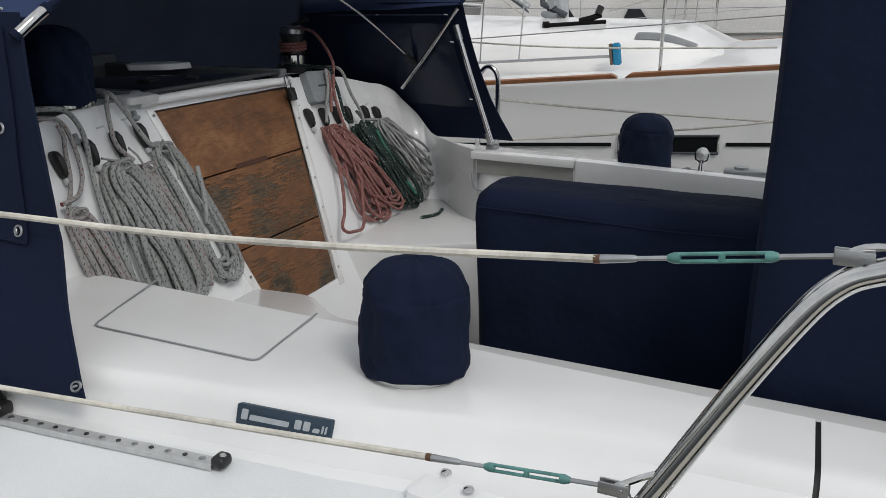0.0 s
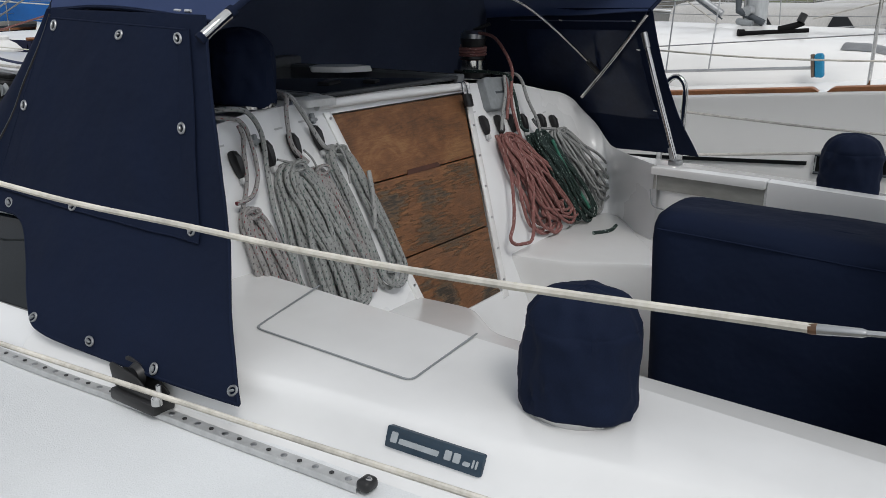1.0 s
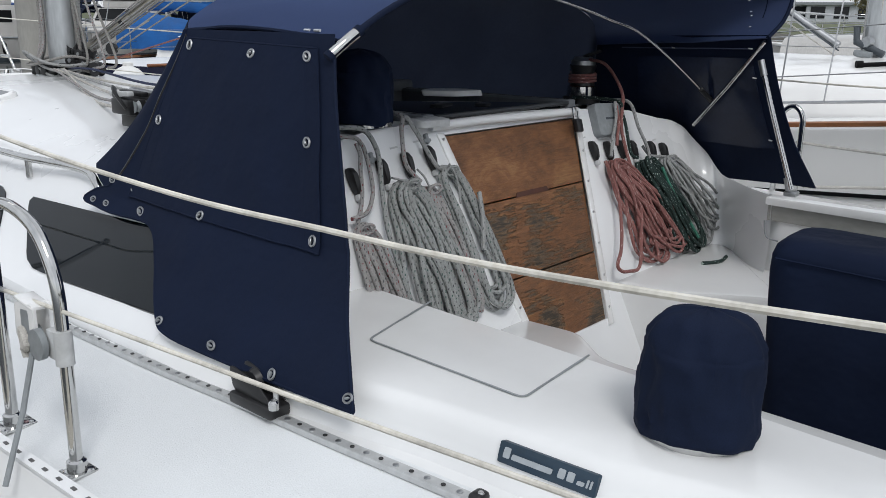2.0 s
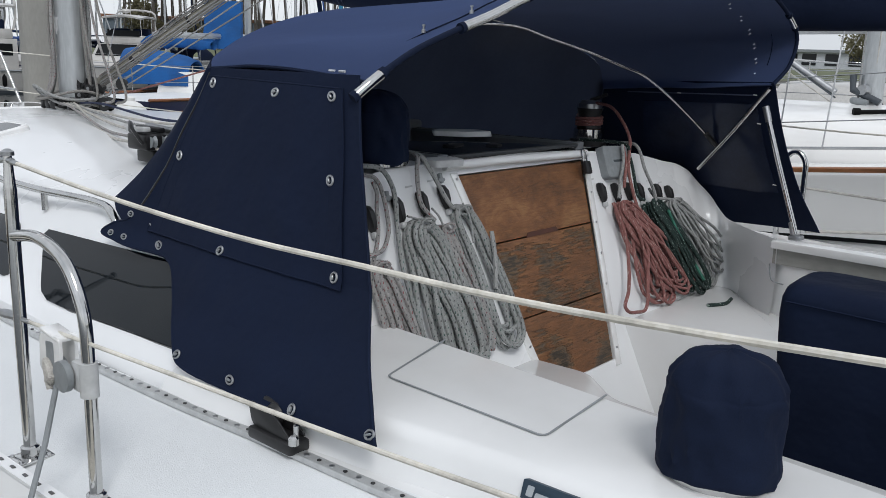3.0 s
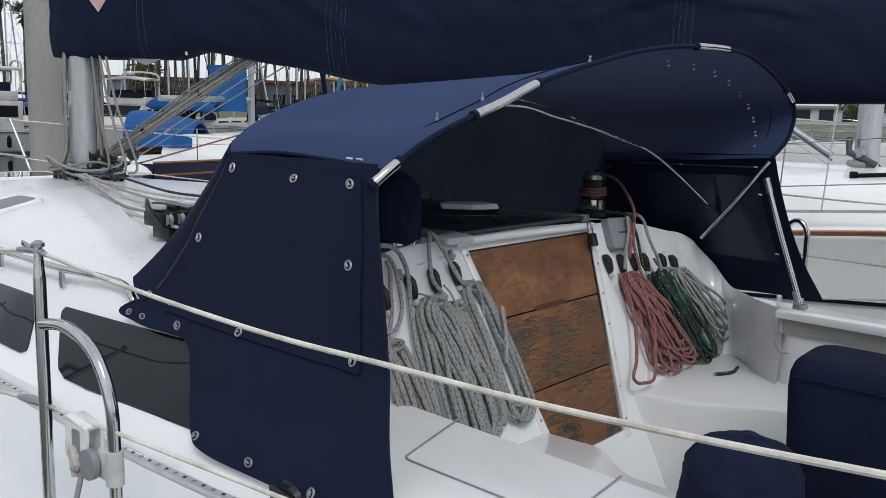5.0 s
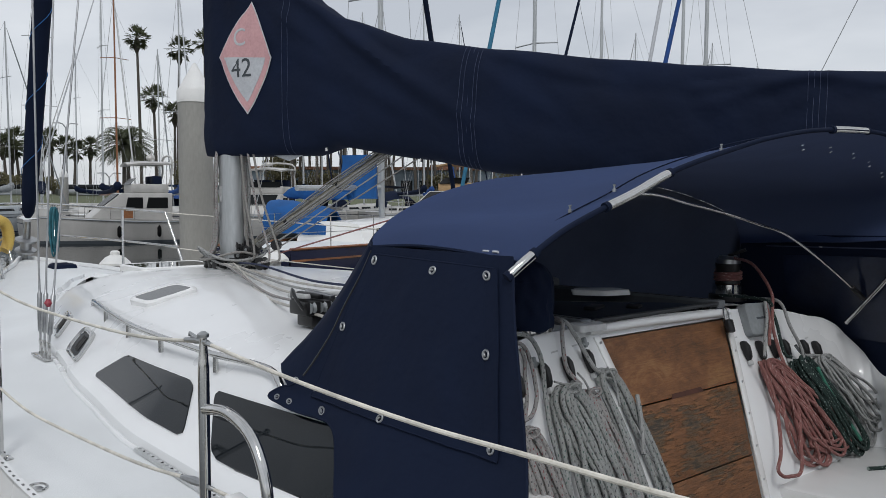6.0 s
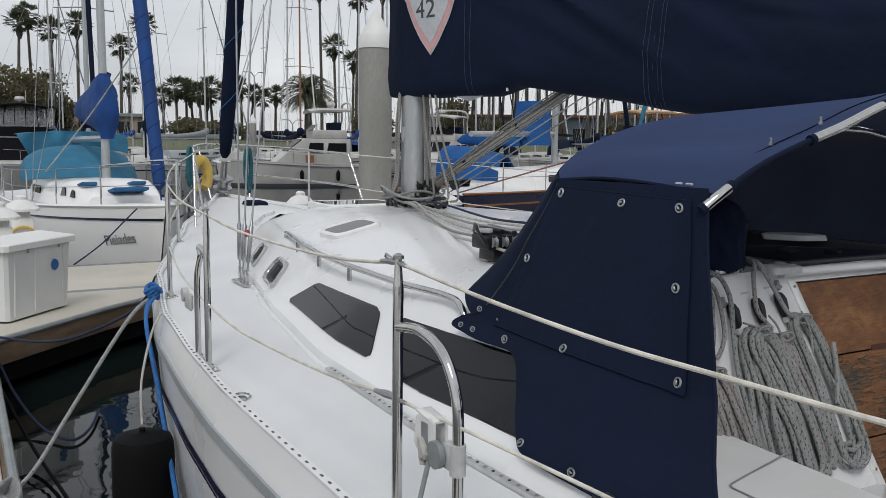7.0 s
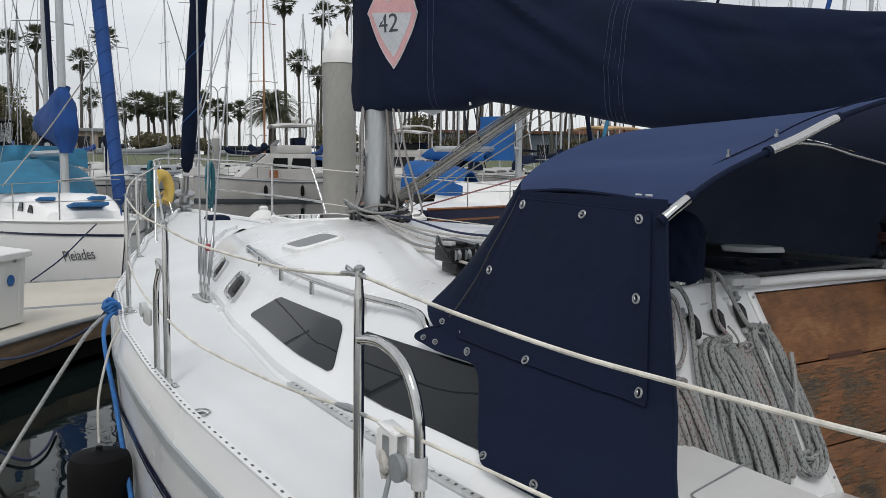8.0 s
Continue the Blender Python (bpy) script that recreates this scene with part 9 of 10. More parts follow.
random.seed(12)
FAR = [  # place, heading, length, hull, cover, furl, mast height
    ((10.6, 1.5), 180, 11, FAR_HULL, CANVAS, CANVAS, 14, "white sloop with navy covers two berths away"),
    ((15.0, 0.5), 0, 12, FAR_HULL, CANVAS, BLUE_CANVAS, 15, "white sloop with a blue furled headsail"),
    ((20.5, 1.0), 180, 11, FAR_HULL, BLUE_CANVAS, DIAMOND_WHITE, 15, "white sloop with a blue sail cover"),
    ((25.8, 1.4), 0, 12, FAR_HULL, TAN_CANVAS, DIAMOND_WHITE, 15, "white sloop with a tan sail cover in the starboard berths"),
    ((31.0, 0.8), 180, 11, FAR_HULL, BLUE_CANVAS, CANVAS, 14, "white sloop with a blue sail cover in the starboard berths"),
    ((36.5, 1.6), 0, 12, FAR_HULL, CANVAS, DIAMOND_WHITE, 16, "white sloop with a navy sail cover in the starboard berths"),
    ((42.0, 1.0), 180, 12, FAR_HULL, DIAMOND_WHITE, CANVAS, 15, "white sloop with pale covers in the starboard berths"),
    ((9.3, 15.55), 291, 9.0, NAVY_PAINT, None, CANVAS, 14, "navy-hulled sloop with bright blue covers and a teak rail"),
    ((19.2, 19.0), 100, 11, FAR_HULL, CANVAS, TEAL_CANVAS, 15, "white sloop with dark sail cover"),
    ((22.5, 14.6), 90, 10, FAR_HULL, BLUE_CANVAS, BLUE_CANVAS, 13, "white sloop with blue furled sail"),
    ((27.0, 18.5), 95, 11, FAR_HULL, CANVAS, DIAMOND_WHITE, 15, "white sloop moored further along"),
    ((30.5, 25.0), 85, 12, FAR_HULL, TAN_CANVAS, CANVAS, 16, "white sloop with tan covers"),
    ((4.2, 36.0), 168, 9.5, FAR_HULL, CANVAS, CANVAS, 13, "white sloop with dark covers across the fairway"),
    ((10.4, 45.5), 345, 7.6, FAR_HULL, CANVAS, DIAMOND_WHITE, 14, "white sloop moored across the fairway"),
    ((14.5, 47.0), 175, 10, FAR_HULL, CANVAS, PALE_GREY, 13, "white sloop with a varnished mast across the fairway"),
    ((19.5, 50.0), 170, 11, FAR_HULL, BLUE_CANVAS, DIAMOND_WHITE, 15, "white sloop moored across the fairway"),
    ((25.5, 46.0), 175, 11, FAR_HULL, CANVAS, CANVAS, 16, "white sloop moored across the fairway"),
    ((33.5, 44.0), 170, 12, FAR_HULL, CANVAS, BLUE_CANVAS, 15, "white sloop moored across the fairway"),
    ((0.8, 27.5), 176, 9, FAR_HULL, CANVAS, CANVAS, 12, "white sloop with navy covers behind the blue canvas"),
]
far_rnd = random.Random(8)
for i in range(26):  # the crowded berths beyond the fairway
    a, d = 1.5 + i * 2.35 + far_rnd.uniform(-0.6, 0.6), far_rnd.uniform(56, 80)
    FAR.append(((-2.7 + d * math.sin(radians(a)), -0.75 + d * math.cos(radians(a))), far_rnd.choice((170, 176, 350, 5, 95, 280)), far_rnd.uniform(8.5, 12), far_rnd.choice((FAR_HULL, FAR_HULL, FAR_HULL, GREY_STRIPE)), far_rnd.choice((CANVAS, CANVAS, CANVAS, BLUE_CANVAS, GREY)), far_rnd.choice((CANVAS, DIAMOND_WHITE, PALE_GREY, GREY)), far_rnd.uniform(11, 16), "sailboat in the crowded berths beyond the fairway"))
moored = []
for (x, y), hd, L, hull, cov, fl, mh, lab in FAR:
    moored.append(far_sailboat("moored_sailboat", lab, (x, y, 0), hd, L=L, beam=L * 0.3, free=1.55 if y < 2 else 1.25 if hull == NAVY_PAINT else 1.1, hull=hull, cover=cov, furl=fl, mast_h=mh, rail_mat=TEAK if hull == NAVY_PAINT else None, stripe=NAVY_PAINT if hull != NAVY_PAINT else TEAK, detail=y < 30, canopy=cov if L > 10.5 and y > 2 else None, panes=((0.40, 0.43), (0.49, 0.52)) if y < 2 else ((0.36, 0.46), (0.48, 0.58), (0.61, 0.66)), mast_mat=TEAK if (x, y) == (14.5, 47.0) else ALLOY, fore=0.467 if hull == NAVY_PAINT else 0.40, ch=0.55 if hull == NAVY_PAINT else 1.0, cw=0.5 if hull == NAVY_PAINT else 0.62, bz=None if hull == NAVY_PAINT else 1.75, fat=0.15, sleeve=0.07 if y < 30 else 0.045, mast_r=0.075 if y < 30 else 0.06))


# canvas of the navy-hulled sloop: a rolled sail on the boom, the wrapped mast and a low dodger
blue_sloop = moored[7]
blue_m = (Matrix.Translation(blue_sloop.location) @ blue_sloop.rotation_euler.to_matrix().to_4x4()).inverted()


def set_on_blue(name, bm, mat, label=""):
    bmesh.ops.transform(bm, matrix=blue_m, verts=bm.verts)
    ob = new(name, mesh_of(name, bm, mat))
    ob.parent = blue_sloop
    tagged(ob, label)


def at_az(az, d, z):
    return Vector((-2.684 + d * math.sin(radians(az)), -0.764 + d * math.cos(radians(az)), z))


bm = B()
rows = []
for i in range(25):
    t = i / 24
    c = at_az(30.35 + 4.3 * t, 20.6 - 1.1 * t, 2.285 + 0.05 * math.sin(5 * t) + 0.02 * t)
    r = (0.10 + 0.07 * math.sin(math.pi * min(1, t * 1.4)) + 0.04 * noise.noise(Vector((t * 9, 2, 0)))) * min(1.0, 0.3 + t * 8)
    rows.append([c + Vector((0.5, -0.5, 0)) * r * math.cos(a) + Vector((0, 0, 1)) * r * math.sin(a) * (0.9 + 0.35 * noise.noise(Vector((t * 7, math.sin(a) * 1.3, 5)))) for a in [2 * math.pi * k / 16 for k in range(16)]])
sheet(bm, rows, wrap=True)
bm.faces.new([bm.verts.new(q) for q in rows[0]])
bmesh.ops.recalc_face_normals(bm, faces=bm.faces)
set_on_blue("rolled_sail", bm, COBALT, "bright blue rolled sail on the boom")
bm = B()
sheet(bm, [[at_az(34.2 + 2.25 * u, 19.75 - 0.3 * u, 2.20 + 0.98 * v) + Vector((0.04, -0.04, 0)) * (noise.noise(Vector((u * 4, v * 3, 1))) + 1.2 * (0.2 - abs(noise.noise(Vector((u * 5 + v * 2, v * 2, 6)))))) for u in [k / 12 for k in range(13)]] for v in [k / 10 for k in range(11)]], 0.10)
bmesh.ops.recalc_face_normals(bm, faces=bm.faces)
set_on_blue("mast_wrap", bm, COBALT, "bright blue cover wrapped round the mast")
rows = []
for i in range(13):
    t = i / 12
    row = []
    for j in range(21):
        a = math.pi * j / 20
        p = at_az(29.6 + 4.0 * t, 20.2 - 0.9 * t, 1.42) + Vector((0.75, 0.55, 0)) * 0.55 * math.cos(a) + Vector((0, 0, (0.72 - 0.40 * max(0.0, t - 0.35) ** 1.3) * max(0.0, math.sin(a)) ** 0.6))
        p += Vector((0.3, -0.5, 0.4)) * 0.09 * (noise.noise(p * 2.4) + 0.6 * (0.2 - abs(noise.noise(p * 3.3))))
        row.append(p)
    rows.append(row)
bm = B()
sheet(bm, rows, 0.02)
bmesh.ops.recalc_face_normals(bm, faces=bm.faces)
set_on_blue("dodger", bm, COBALT, "bright blue canvas dodger")


def motor_yacht(label, at, heading, L=9.5, beam=3.3, canvas=None, size=1.0):
    b = thing("motor_yacht", (0, 0, 0), label, "motor boat", "moored boats")

    def half(s):
        return beam / 2 * (1 - max(0.0, (s - 0.5) / 0.5) ** 2.2)

    for sg in (-1, 1):
        bm = B()
        rows = [[(sg * max(0.01, half(i / 20)) * k, (i / 20 - 0.5) * L, (1.25 + 0.45 * max(0, i / 20 - 0.4)) * t) for k, t in ((1.04, 1), (1.0, 0.8), (0.9, 0.3), (0.82, 0), (0.6, -0.3))] for i in range(21)]
        sheet(bm, rows)
        bmesh.ops.recalc_face_normals(bm, faces=bm.faces)
        part("hull_side", bm, FAR_HULL, b)
        bm = B()
        tube(bm, [(sg * max(0.01, half(i / 20)) * 1.05, (i / 20 - 0.5) * L, (1.25 + 0.45 * max(0, i / 20 - 0.4)) * 0.93) for i in range(21)], 0.035, 6)
        part("rub_rail", bm, GREY_STRIPE, b)
        bm = B()
        sheet(bm, [[(sg * (max(0.01, half(i / 20)) * k + 0.012), (i / 20 - 0.5) * L, z) for k, z in ((0.845, 0.16), (0.815, -0.02))] for i in range(21)])
        part("boot_stripe", bm, DARK_INK, b)
        for s in (0.30, 0.55):
            bm = B()
            spin(bm, [(0.02, 0.98), (0.05, 0.92), (0.11, 0.84), (0.11, 0.42), (0.05, 0.34), (0.02, 0.32)], (sg * (half(s) + 0.13), (s - 0.5) * L, 0), 10)
            part("fender", bm, RUBBER, b)
        bm = B()
        tube(bm, [(sg * half(s) * 0.97, (s - 0.5) * L, 1.25 + 0.45 * max(0, s - 0.4) + 0.65) for s in (0.45, 0.6, 0.75, 0.9, 0.99)], 0.014, 6)
        for s in (0.45, 0.6, 0.75, 0.9):
            tube(bm, [(sg * half(s) * 0.97, (s - 0.5) * L, 1.25), (sg * half(s) * 0.97, (s - 0.5) * L, 1.9 + 0.45 * max(0, s - 0.4))], 0.012, 6)
        part("rail", bm, STEEL, b)
    bm = B()
    sheet(bm, [[(half(i / 20) * k, (i / 20 - 0.5) * L, 1.22 + 0.45 * max(0, i / 20 - 0.4)) for k in (-1, 0, 1)] for i in range(21)])
    part("deck", bm, FAR_HULL, b)
    bm = B()
    slab(bm, [(-half(0), -L / 2, 1.25), (half(0), -L / 2, 1.25), (half(0) * 0.85, -L / 2, -0.2), (-half(0) * 0.85, -L / 2, -0.2)], (0, 0.03, 0))
    part("transom", bm, FAR_HULL, b)
    w = beam * 0.40
    bm = B()
    prof = [(-0.30 * L, 1.2), (0.22 * L, 1.35), (0.12 * L, 2.1), (0.02 * L, 2.75), (-0.30 * L, 2.75)]
    slab(bm, [(-w, y, z) for y, z in prof], (2 * w, 0, 0), 0.05)
    part("deckhouse", bm, FAR_HULL, b)
    for sg in (-1, 1):
        for y0, y1 in ((-0.27, -0.13), (-0.11, 0.0)):
            bm = B()
            slab(bm, [(sg * (w + 0.012), y0 * L, 1.9), (sg * (w + 0.012), y1 * L, 1.9), (sg * (w + 0.012), (y1 - 0.015) * L, 2.5), (sg * (w + 0.012), y0 * L, 2.5)], (-sg * 0.02, 0, 0))
            part("side_window", bm, PORT_GLASS, b)
    bm = B()
    ww = w * (0.99 if canvas == BLACK_CANVAS else 0.85)
    z0, y0 = (1.62, 0.188 * L) if canvas == BLACK_CANVAS else (2.02, 0.132 * L)
    slab(bm, [(-ww, y0, z0), (ww, y0, z0), (ww, 0.035 * L, 2.68), (-ww, 0.035 * L, 2.68)], (0, 0.03, 0.03))
    part("windscreen", bm, BLACK_CANVAS if canvas == BLACK_CANVAS else PORT_GLASS, b)
    bm = B()
    slab(bm, [(-w * 0.35, -0.302 * L, 1.3), (w * 0.35, -0.302 * L, 1.3), (w * 0.35, -0.302 * L, 2.6), (-w * 0.35, -0.302 * L, 2.6)], (0, 0.02, 0))
    part("door", bm, TEAK, b, "brown cabin door")
    for sg in (-1, 1):
        bm = B()
        slab(bm, [(sg * (w + 0.008), -0.045 * L, 1.36), (sg * (w + 0.008), 0.015 * L, 1.36), (sg * (w + 0.008), 0.015 * L, 1.80), (sg * (w + 0.008), -0.045 * L, 1.80)], (-sg * 0.02, 0, 0))
        part("locker", bm, TEAK, b)
    bm = B()
    slab(bm, [(-w * 0.80, -0.035 * L, 3.2), (w * 0.80, -0.035 * L, 3.2), (w * 0.72, -0.075 * L, 3.55), (-w * 0.72, -0.075 * L, 3.55)], (0, 0.02, 0.01))
    part("bridge_screen", bm, PORT_GLASS, b)
    bm = B()
    block(bm, (0, -0.16 * L, 3.0), (2 * w * 0.92, 0.24 * L, 0.5), 0.08)
    part("flybridge", bm, canvas or FAR_HULL, b)
    for sx in (-1, 1):
        for y in (-0.27, -0.06):
            bm = B()
            tube(bm, [(sx * w * 0.85, y * L, 2.75), (sx * w * 0.8, y * L, 4.3)], 0.02, 6)
            part("frame_post", bm, STEEL, b)
        if canvas == BLACK_CANVAS:
            bm = B()
            slab(bm, [(sx * w * 0.95, -0.29 * L, 3.2), (sx * w * 0.95, -0.06 * L, 3.2), (sx * w * 0.86, -0.07 * L, 4.28), (sx * w * 0.86, -0.29 * L, 4.28)], (0.02, 0, 0))
            part("enclosure", bm, CLEAR_VINYL, b, "clear plastic side window")
    if canvas == BLACK_CANVAS:
        arc = [(-0.95, -0.06), (-0.62, -0.022), (-0.2, -0.008), (0.2, -0.008), (0.62, -0.022), (0.95, -0.06)]
        for (a0, b0), (a1, b1) in zip(arc, arc[1:]):
            bm = B()
            slab(bm, [(a0 * w, b0 * L, 3.25), (a1 * w, b1 * L, 3.25), (a1 * w * 0.9, (b1 - 0.02) * L, 4.25), (a0 * w * 0.9, (b0 - 0.02) * L, 4.25)], (0, 0.02, 0))
            part("enclosure", bm, CLEAR_VINYL, b, "clear plastic front window")
        for a0, b0 in arc:
            bm = B()
            tube(bm, [(a0 * w, b0 * L, 3.2), (a0 * w * 0.9, (b0 - 0.02) * L, 4.28)], 0.03, 6)
            part("window_frame", bm, BLACK_CANVAS, b)
        bm = B()
        sheet(bm, [[(a0 * w * k, b0 * L + o, z) for a0, b0 in arc] for k, o, z in ((1.25, 0.25, 2.5), (1.18, 0.2, 2.75), (1.0, 0.03, 3.27), (0.9, -0.05, 3.27))])
        bmesh.ops.recalc_face_normals(bm, faces=bm.faces)
        part("front_canvas", bm, BLACK_CANVAS, b, "black canvas below the bridge windows")
    bm = B()
    sheet(bm, [[(w * 1.0 * k * (1 - 0.10 * t ** 6), (-0.30 + 0.28 * t + (0.03 * (1 - k * k) if canvas == BLACK_CANVAS else 0)) * L, 4.3 + 0.14 * (1 - k * k) - 0.10 * max(0.0, t - 0.7) / 0.3) for k in (-1, -0.8, -0.5, 0, 0.5, 0.8, 1)] for t in (0, 0.3, 0.6, 0.8, 0.93, 1)], 0.10)
    part("bimini", bm, canvas or FAR_HULL, b)
    if not canvas:
        for sx in (-0.5, 0.5):
            bm = B()
            block(bm, (sx * w, -0.21 * L, 3.42), (w * 0.75, 0.5, 0.55), 0.08)
            part("helm_seat", bm, CANVAS, b, "navy covered helm seat")
        bm = B()
        tube(bm, curve_points([(-w, -0.28 * L, 3.2), (-w * 0.92, -0.30 * L, 3.9), (-w * 0.8, -0.30 * L, 4.75), (w * 0.8, -0.30 * L, 4.75), (w * 0.92, -0.30 * L, 3.9), (w, -0.28 * L, 3.2)], 4), 0.06, 8)
        part("radar_arch", bm, FAR_HULL, b, "white radar arch")
    bm = B()
    spin(bm, [(0.02, 4.4), (0.02, 5.2)], (0, -0.2 * L, 0), 8)
    part("aerial", bm, FAR_HULL, b)
    bm = B()
    spin(bm, [(0.05, 4.40), (0.05, 4.64), (0.22, 4.65), (0.26, 4.75), (0.2, 4.88)], (0.3, -0.2 * L, 0), 14)
    part("radome", bm, FAR_HULL, b)
    b.location, b.rotation_euler, b.scale = at, (0, 0, radians(heading)), (size, size, size)


motor_yacht("white trawler yacht with a flybridge across the fairway", (12.6, 40.6, 0), 80, 8.4, beam=3.0, size=0.86)
motor_yacht("white flybridge yacht with black canvas enclosure", (-0.3, 39.5, 0), 168, 11, canvas=BLACK_CANVAS, size=0.82)
motor_yacht("white motor yacht with tan canopy", (28.6, 35.0, 0), 100, 11, canvas=TAN_CANVAS, size=0.92)
motor_yacht("white motor yacht moored beyond the fairway", (21.0, 42.0, 0), 130, 9, size=0.85)

# ---- shore ----
bm = B()
rows = []
for i in range(61):
    a = radians(-40 + i * 4)
    rows.append([(-2.7 + r * math.sin(a), r * math.cos(a) * 0.96, z) for r, z in ((86.5, 0.9), (88, 1.1), (92, 1.9), (100, 2.2), (140, 2.4), (320, 2.6))])
sheet(bm, rows)
bmesh.ops.recalc_face_normals(bm, faces=bm.faces)
if bm.faces[:][4].normal.z < 0:
    bmesh.ops.reverse_faces(bm, faces=bm.faces)
sea = B()
sheet(sea, [[(-2.7 + r * math.sin(radians(-40 + i * 1.0)) + 0.4 * noise.noise(Vector((i * 0.9, r, 0))), r * math.cos(radians(-40 + i * 1.0)) * 0.96, z + 0.25 * noise.noise(Vector((i * 0.7, r * 3, 4)))) for r, z in ((83.5, -0.5), (84.5, 0.3), (85.5, 0.8), (87.5, 1.15))] for i in range(241)])
single("shore_rocks", sea, ROCK, (0, 84, 0), "dark rocky edge along the shore", "rocks", kind="structure", smooth=False)
single("shore", bm, GRASS, (0, 88, 0), "low grassy embankment along the harbour edge", "ground", kind="structure")


def far_at(az, d):
    return Vector((-2.7 + d * math.sin(radians(az)), -0.75 + d * math.cos(radians(az)), 2.2))


def fan_palm_meshes(seed, size):
    rnd = random.Random(seed)
    bm = B()
    for i in range(64):
        az, el = rnd.uniform(0, 2 * math.pi), radians(rnd.choice((78, 62, 50, 38, 25, 12, 0, -15, -32, -50)) + rnd.uniform(-8, 8))
        d = Vector((math.cos(az) * math.cos(el), math.sin(az) * math.cos(el), math.sin(el)))
        L = size * rnd.uniform(0.82, 1.08) * (1.0 if el > -0.2 else 0.85)
        stem = d * L * 0.50
        sidev = d.cross(Vector((0, 0, 1))).normalized()
        v0 = bm.verts.new((0, 0, 0))
        v1, v2 = bm.verts.new(stem + sidev * 0.025), bm.verts.new(stem - sidev * 0.025)
        bm.faces.new((v0, v1, v2))
        for j in range(11):
            t = -1 + 2 * j / 10
            dirv = (d * (1.15 - 0.5 * abs(t)) + sidev * t * 1.1).normalized()
            tip = stem + dirv * L * 0.52 * (1 - 0.22 * abs(t)) + Vector((0, 0, -0.10 * L * (0.4 + abs(t)) * rnd.uniform(0.6, 1.4)))
            m = stem + dirv * L * 0.26
            w = (dirv.cross(Vector((0, 0, 1))).normalized() + Vector((0, 0, 0.4))) * 0.027 * size
            a, b, c, e = bm.verts.new(stem), bm.verts.new(m + w), bm.verts.new(tip), bm.verts.new(m - w)
            bm.faces.new((a, b, c, e))
    return bm


def palm(az, d, height, seed, size=1.9, label="tall fan palm with a small ragged crown"):
    p = far_at(az, d)
    base = Vector((p.x, p.y, 2.0))
    t = thing("palm_tree", base, label, "palm tree", "palms along the shore")
    rnd = random.Random(seed)
    lean = Vector((rnd.uniform(-0.5, 0.5), rnd.uniform(-0.5, 0.5), 0))
    bm = B()
    h = height - 2.0
    tube(bm, curve_points([base, base + lean * 0.2 + Vector((0, 0, h * 0.35)), base + lean * 0.6 + Vector((0, 0, h * 0.7)), base + lean + Vector((0, 0, h))], 4), [0.215 - 0.085 * k / 12 for k in range(13)], 9)
    part("trunk", bm, PALM_TRUNK, t)
    bm = fan_palm_meshes(seed, size)
    bmesh.ops.translate(bm, verts=bm.verts, vec=base + lean + Vector((0, 0, h)))
    part("crown", bm, PALM_LEAF, t, smooth=False)
    bm = B()
    spin(bm, [(0.16, -1.7), (0.34, -1.2), (0.30, -0.3), (0.2, 0.1)], base + lean + Vector((0, 0, h)), 10)
    part("dead_skirt", bm, PALM_TRUNK, t, "brown skirt of dead leaves")


seed = 0
for az, d, z, size in ((1.7, 110, 13.6, 1.9), (3.4, 108, 14.8, 1.9), (4.2, 112, 16.2, 1.9), (5.4, 110, 14.4, 2.0), (6.7, 110, 15.2, 2.0), (9.1, 110, 13.0, 1.9), (10.6, 108, 15.3, 1.9), (5.0, 118, 9.0, 1.6), (9.6, 120, 9.2, 1.7), (0.4, 108, 16.5, 2.0),
                       (12.4, 112, 8.3, 2.0), (13.0, 116, 8.6, 1.9), (13.9, 112, 7.9, 1.9), (14.6, 118, 8.9, 2.0), (15.6, 112, 8.1, 1.9), (16.4, 118, 9.0, 1.9), (11.6, 118, 7.6, 1.9), (13.4, 118, 8.0, 1.7), (14.2, 114, 7.6, 1.7), (15.1, 118, 8.4, 1.7), (15.9, 114, 7.5, 1.7), (16.9, 118, 8.3, 1.7), (17.6, 116, 7.7, 1.7), (18.5, 118, 8.2, 1.7),
                       (21.5, 108, 20.6, 1.9), (23.7, 108, 19.4, 2.0), (25.4, 108, 20.6, 1.8), (22.4, 106, 13.4, 1.9), (23.5, 110, 12.2, 1.8), (31.0, 106, 12.0, 1.8), (33.2, 110, 13.5, 1.8), (35.0, 108, 11.5, 1.8), (37.2, 112, 12.8, 1.8), (39.5, 108, 11.0, 1.7), (42, 112, 12.0, 1.8), (55, 110, 15.0, 1.8), (58, 110, 14.2, 1.8),
                       *[(29.2 + 0.52 * i + 0.17 * math.sin(i * 2.3), 106 + 5 * math.sin(i * 1.7), 11.6 + 1.6 * math.sin(i * 3.1), 1.7) for i in range(17)], *[(39.0 + 0.7 * i + 0.2 * math.sin(i * 2.9), 108 + 4 * math.sin(i * 1.3), 11.2 + 1.4 * math.sin(i * 2.1), 1.7) for i in range(8)],
                       (29.5, 112, 11.0, 1.7), (32.0, 114, 12.5, 1.7), (34.2, 112, 12.0, 1.7), (36.3, 108, 11.6, 1.7), (38.2, 116, 12.5, 1.7)):
    seed += 1
    palm(az, d, z, seed, size)


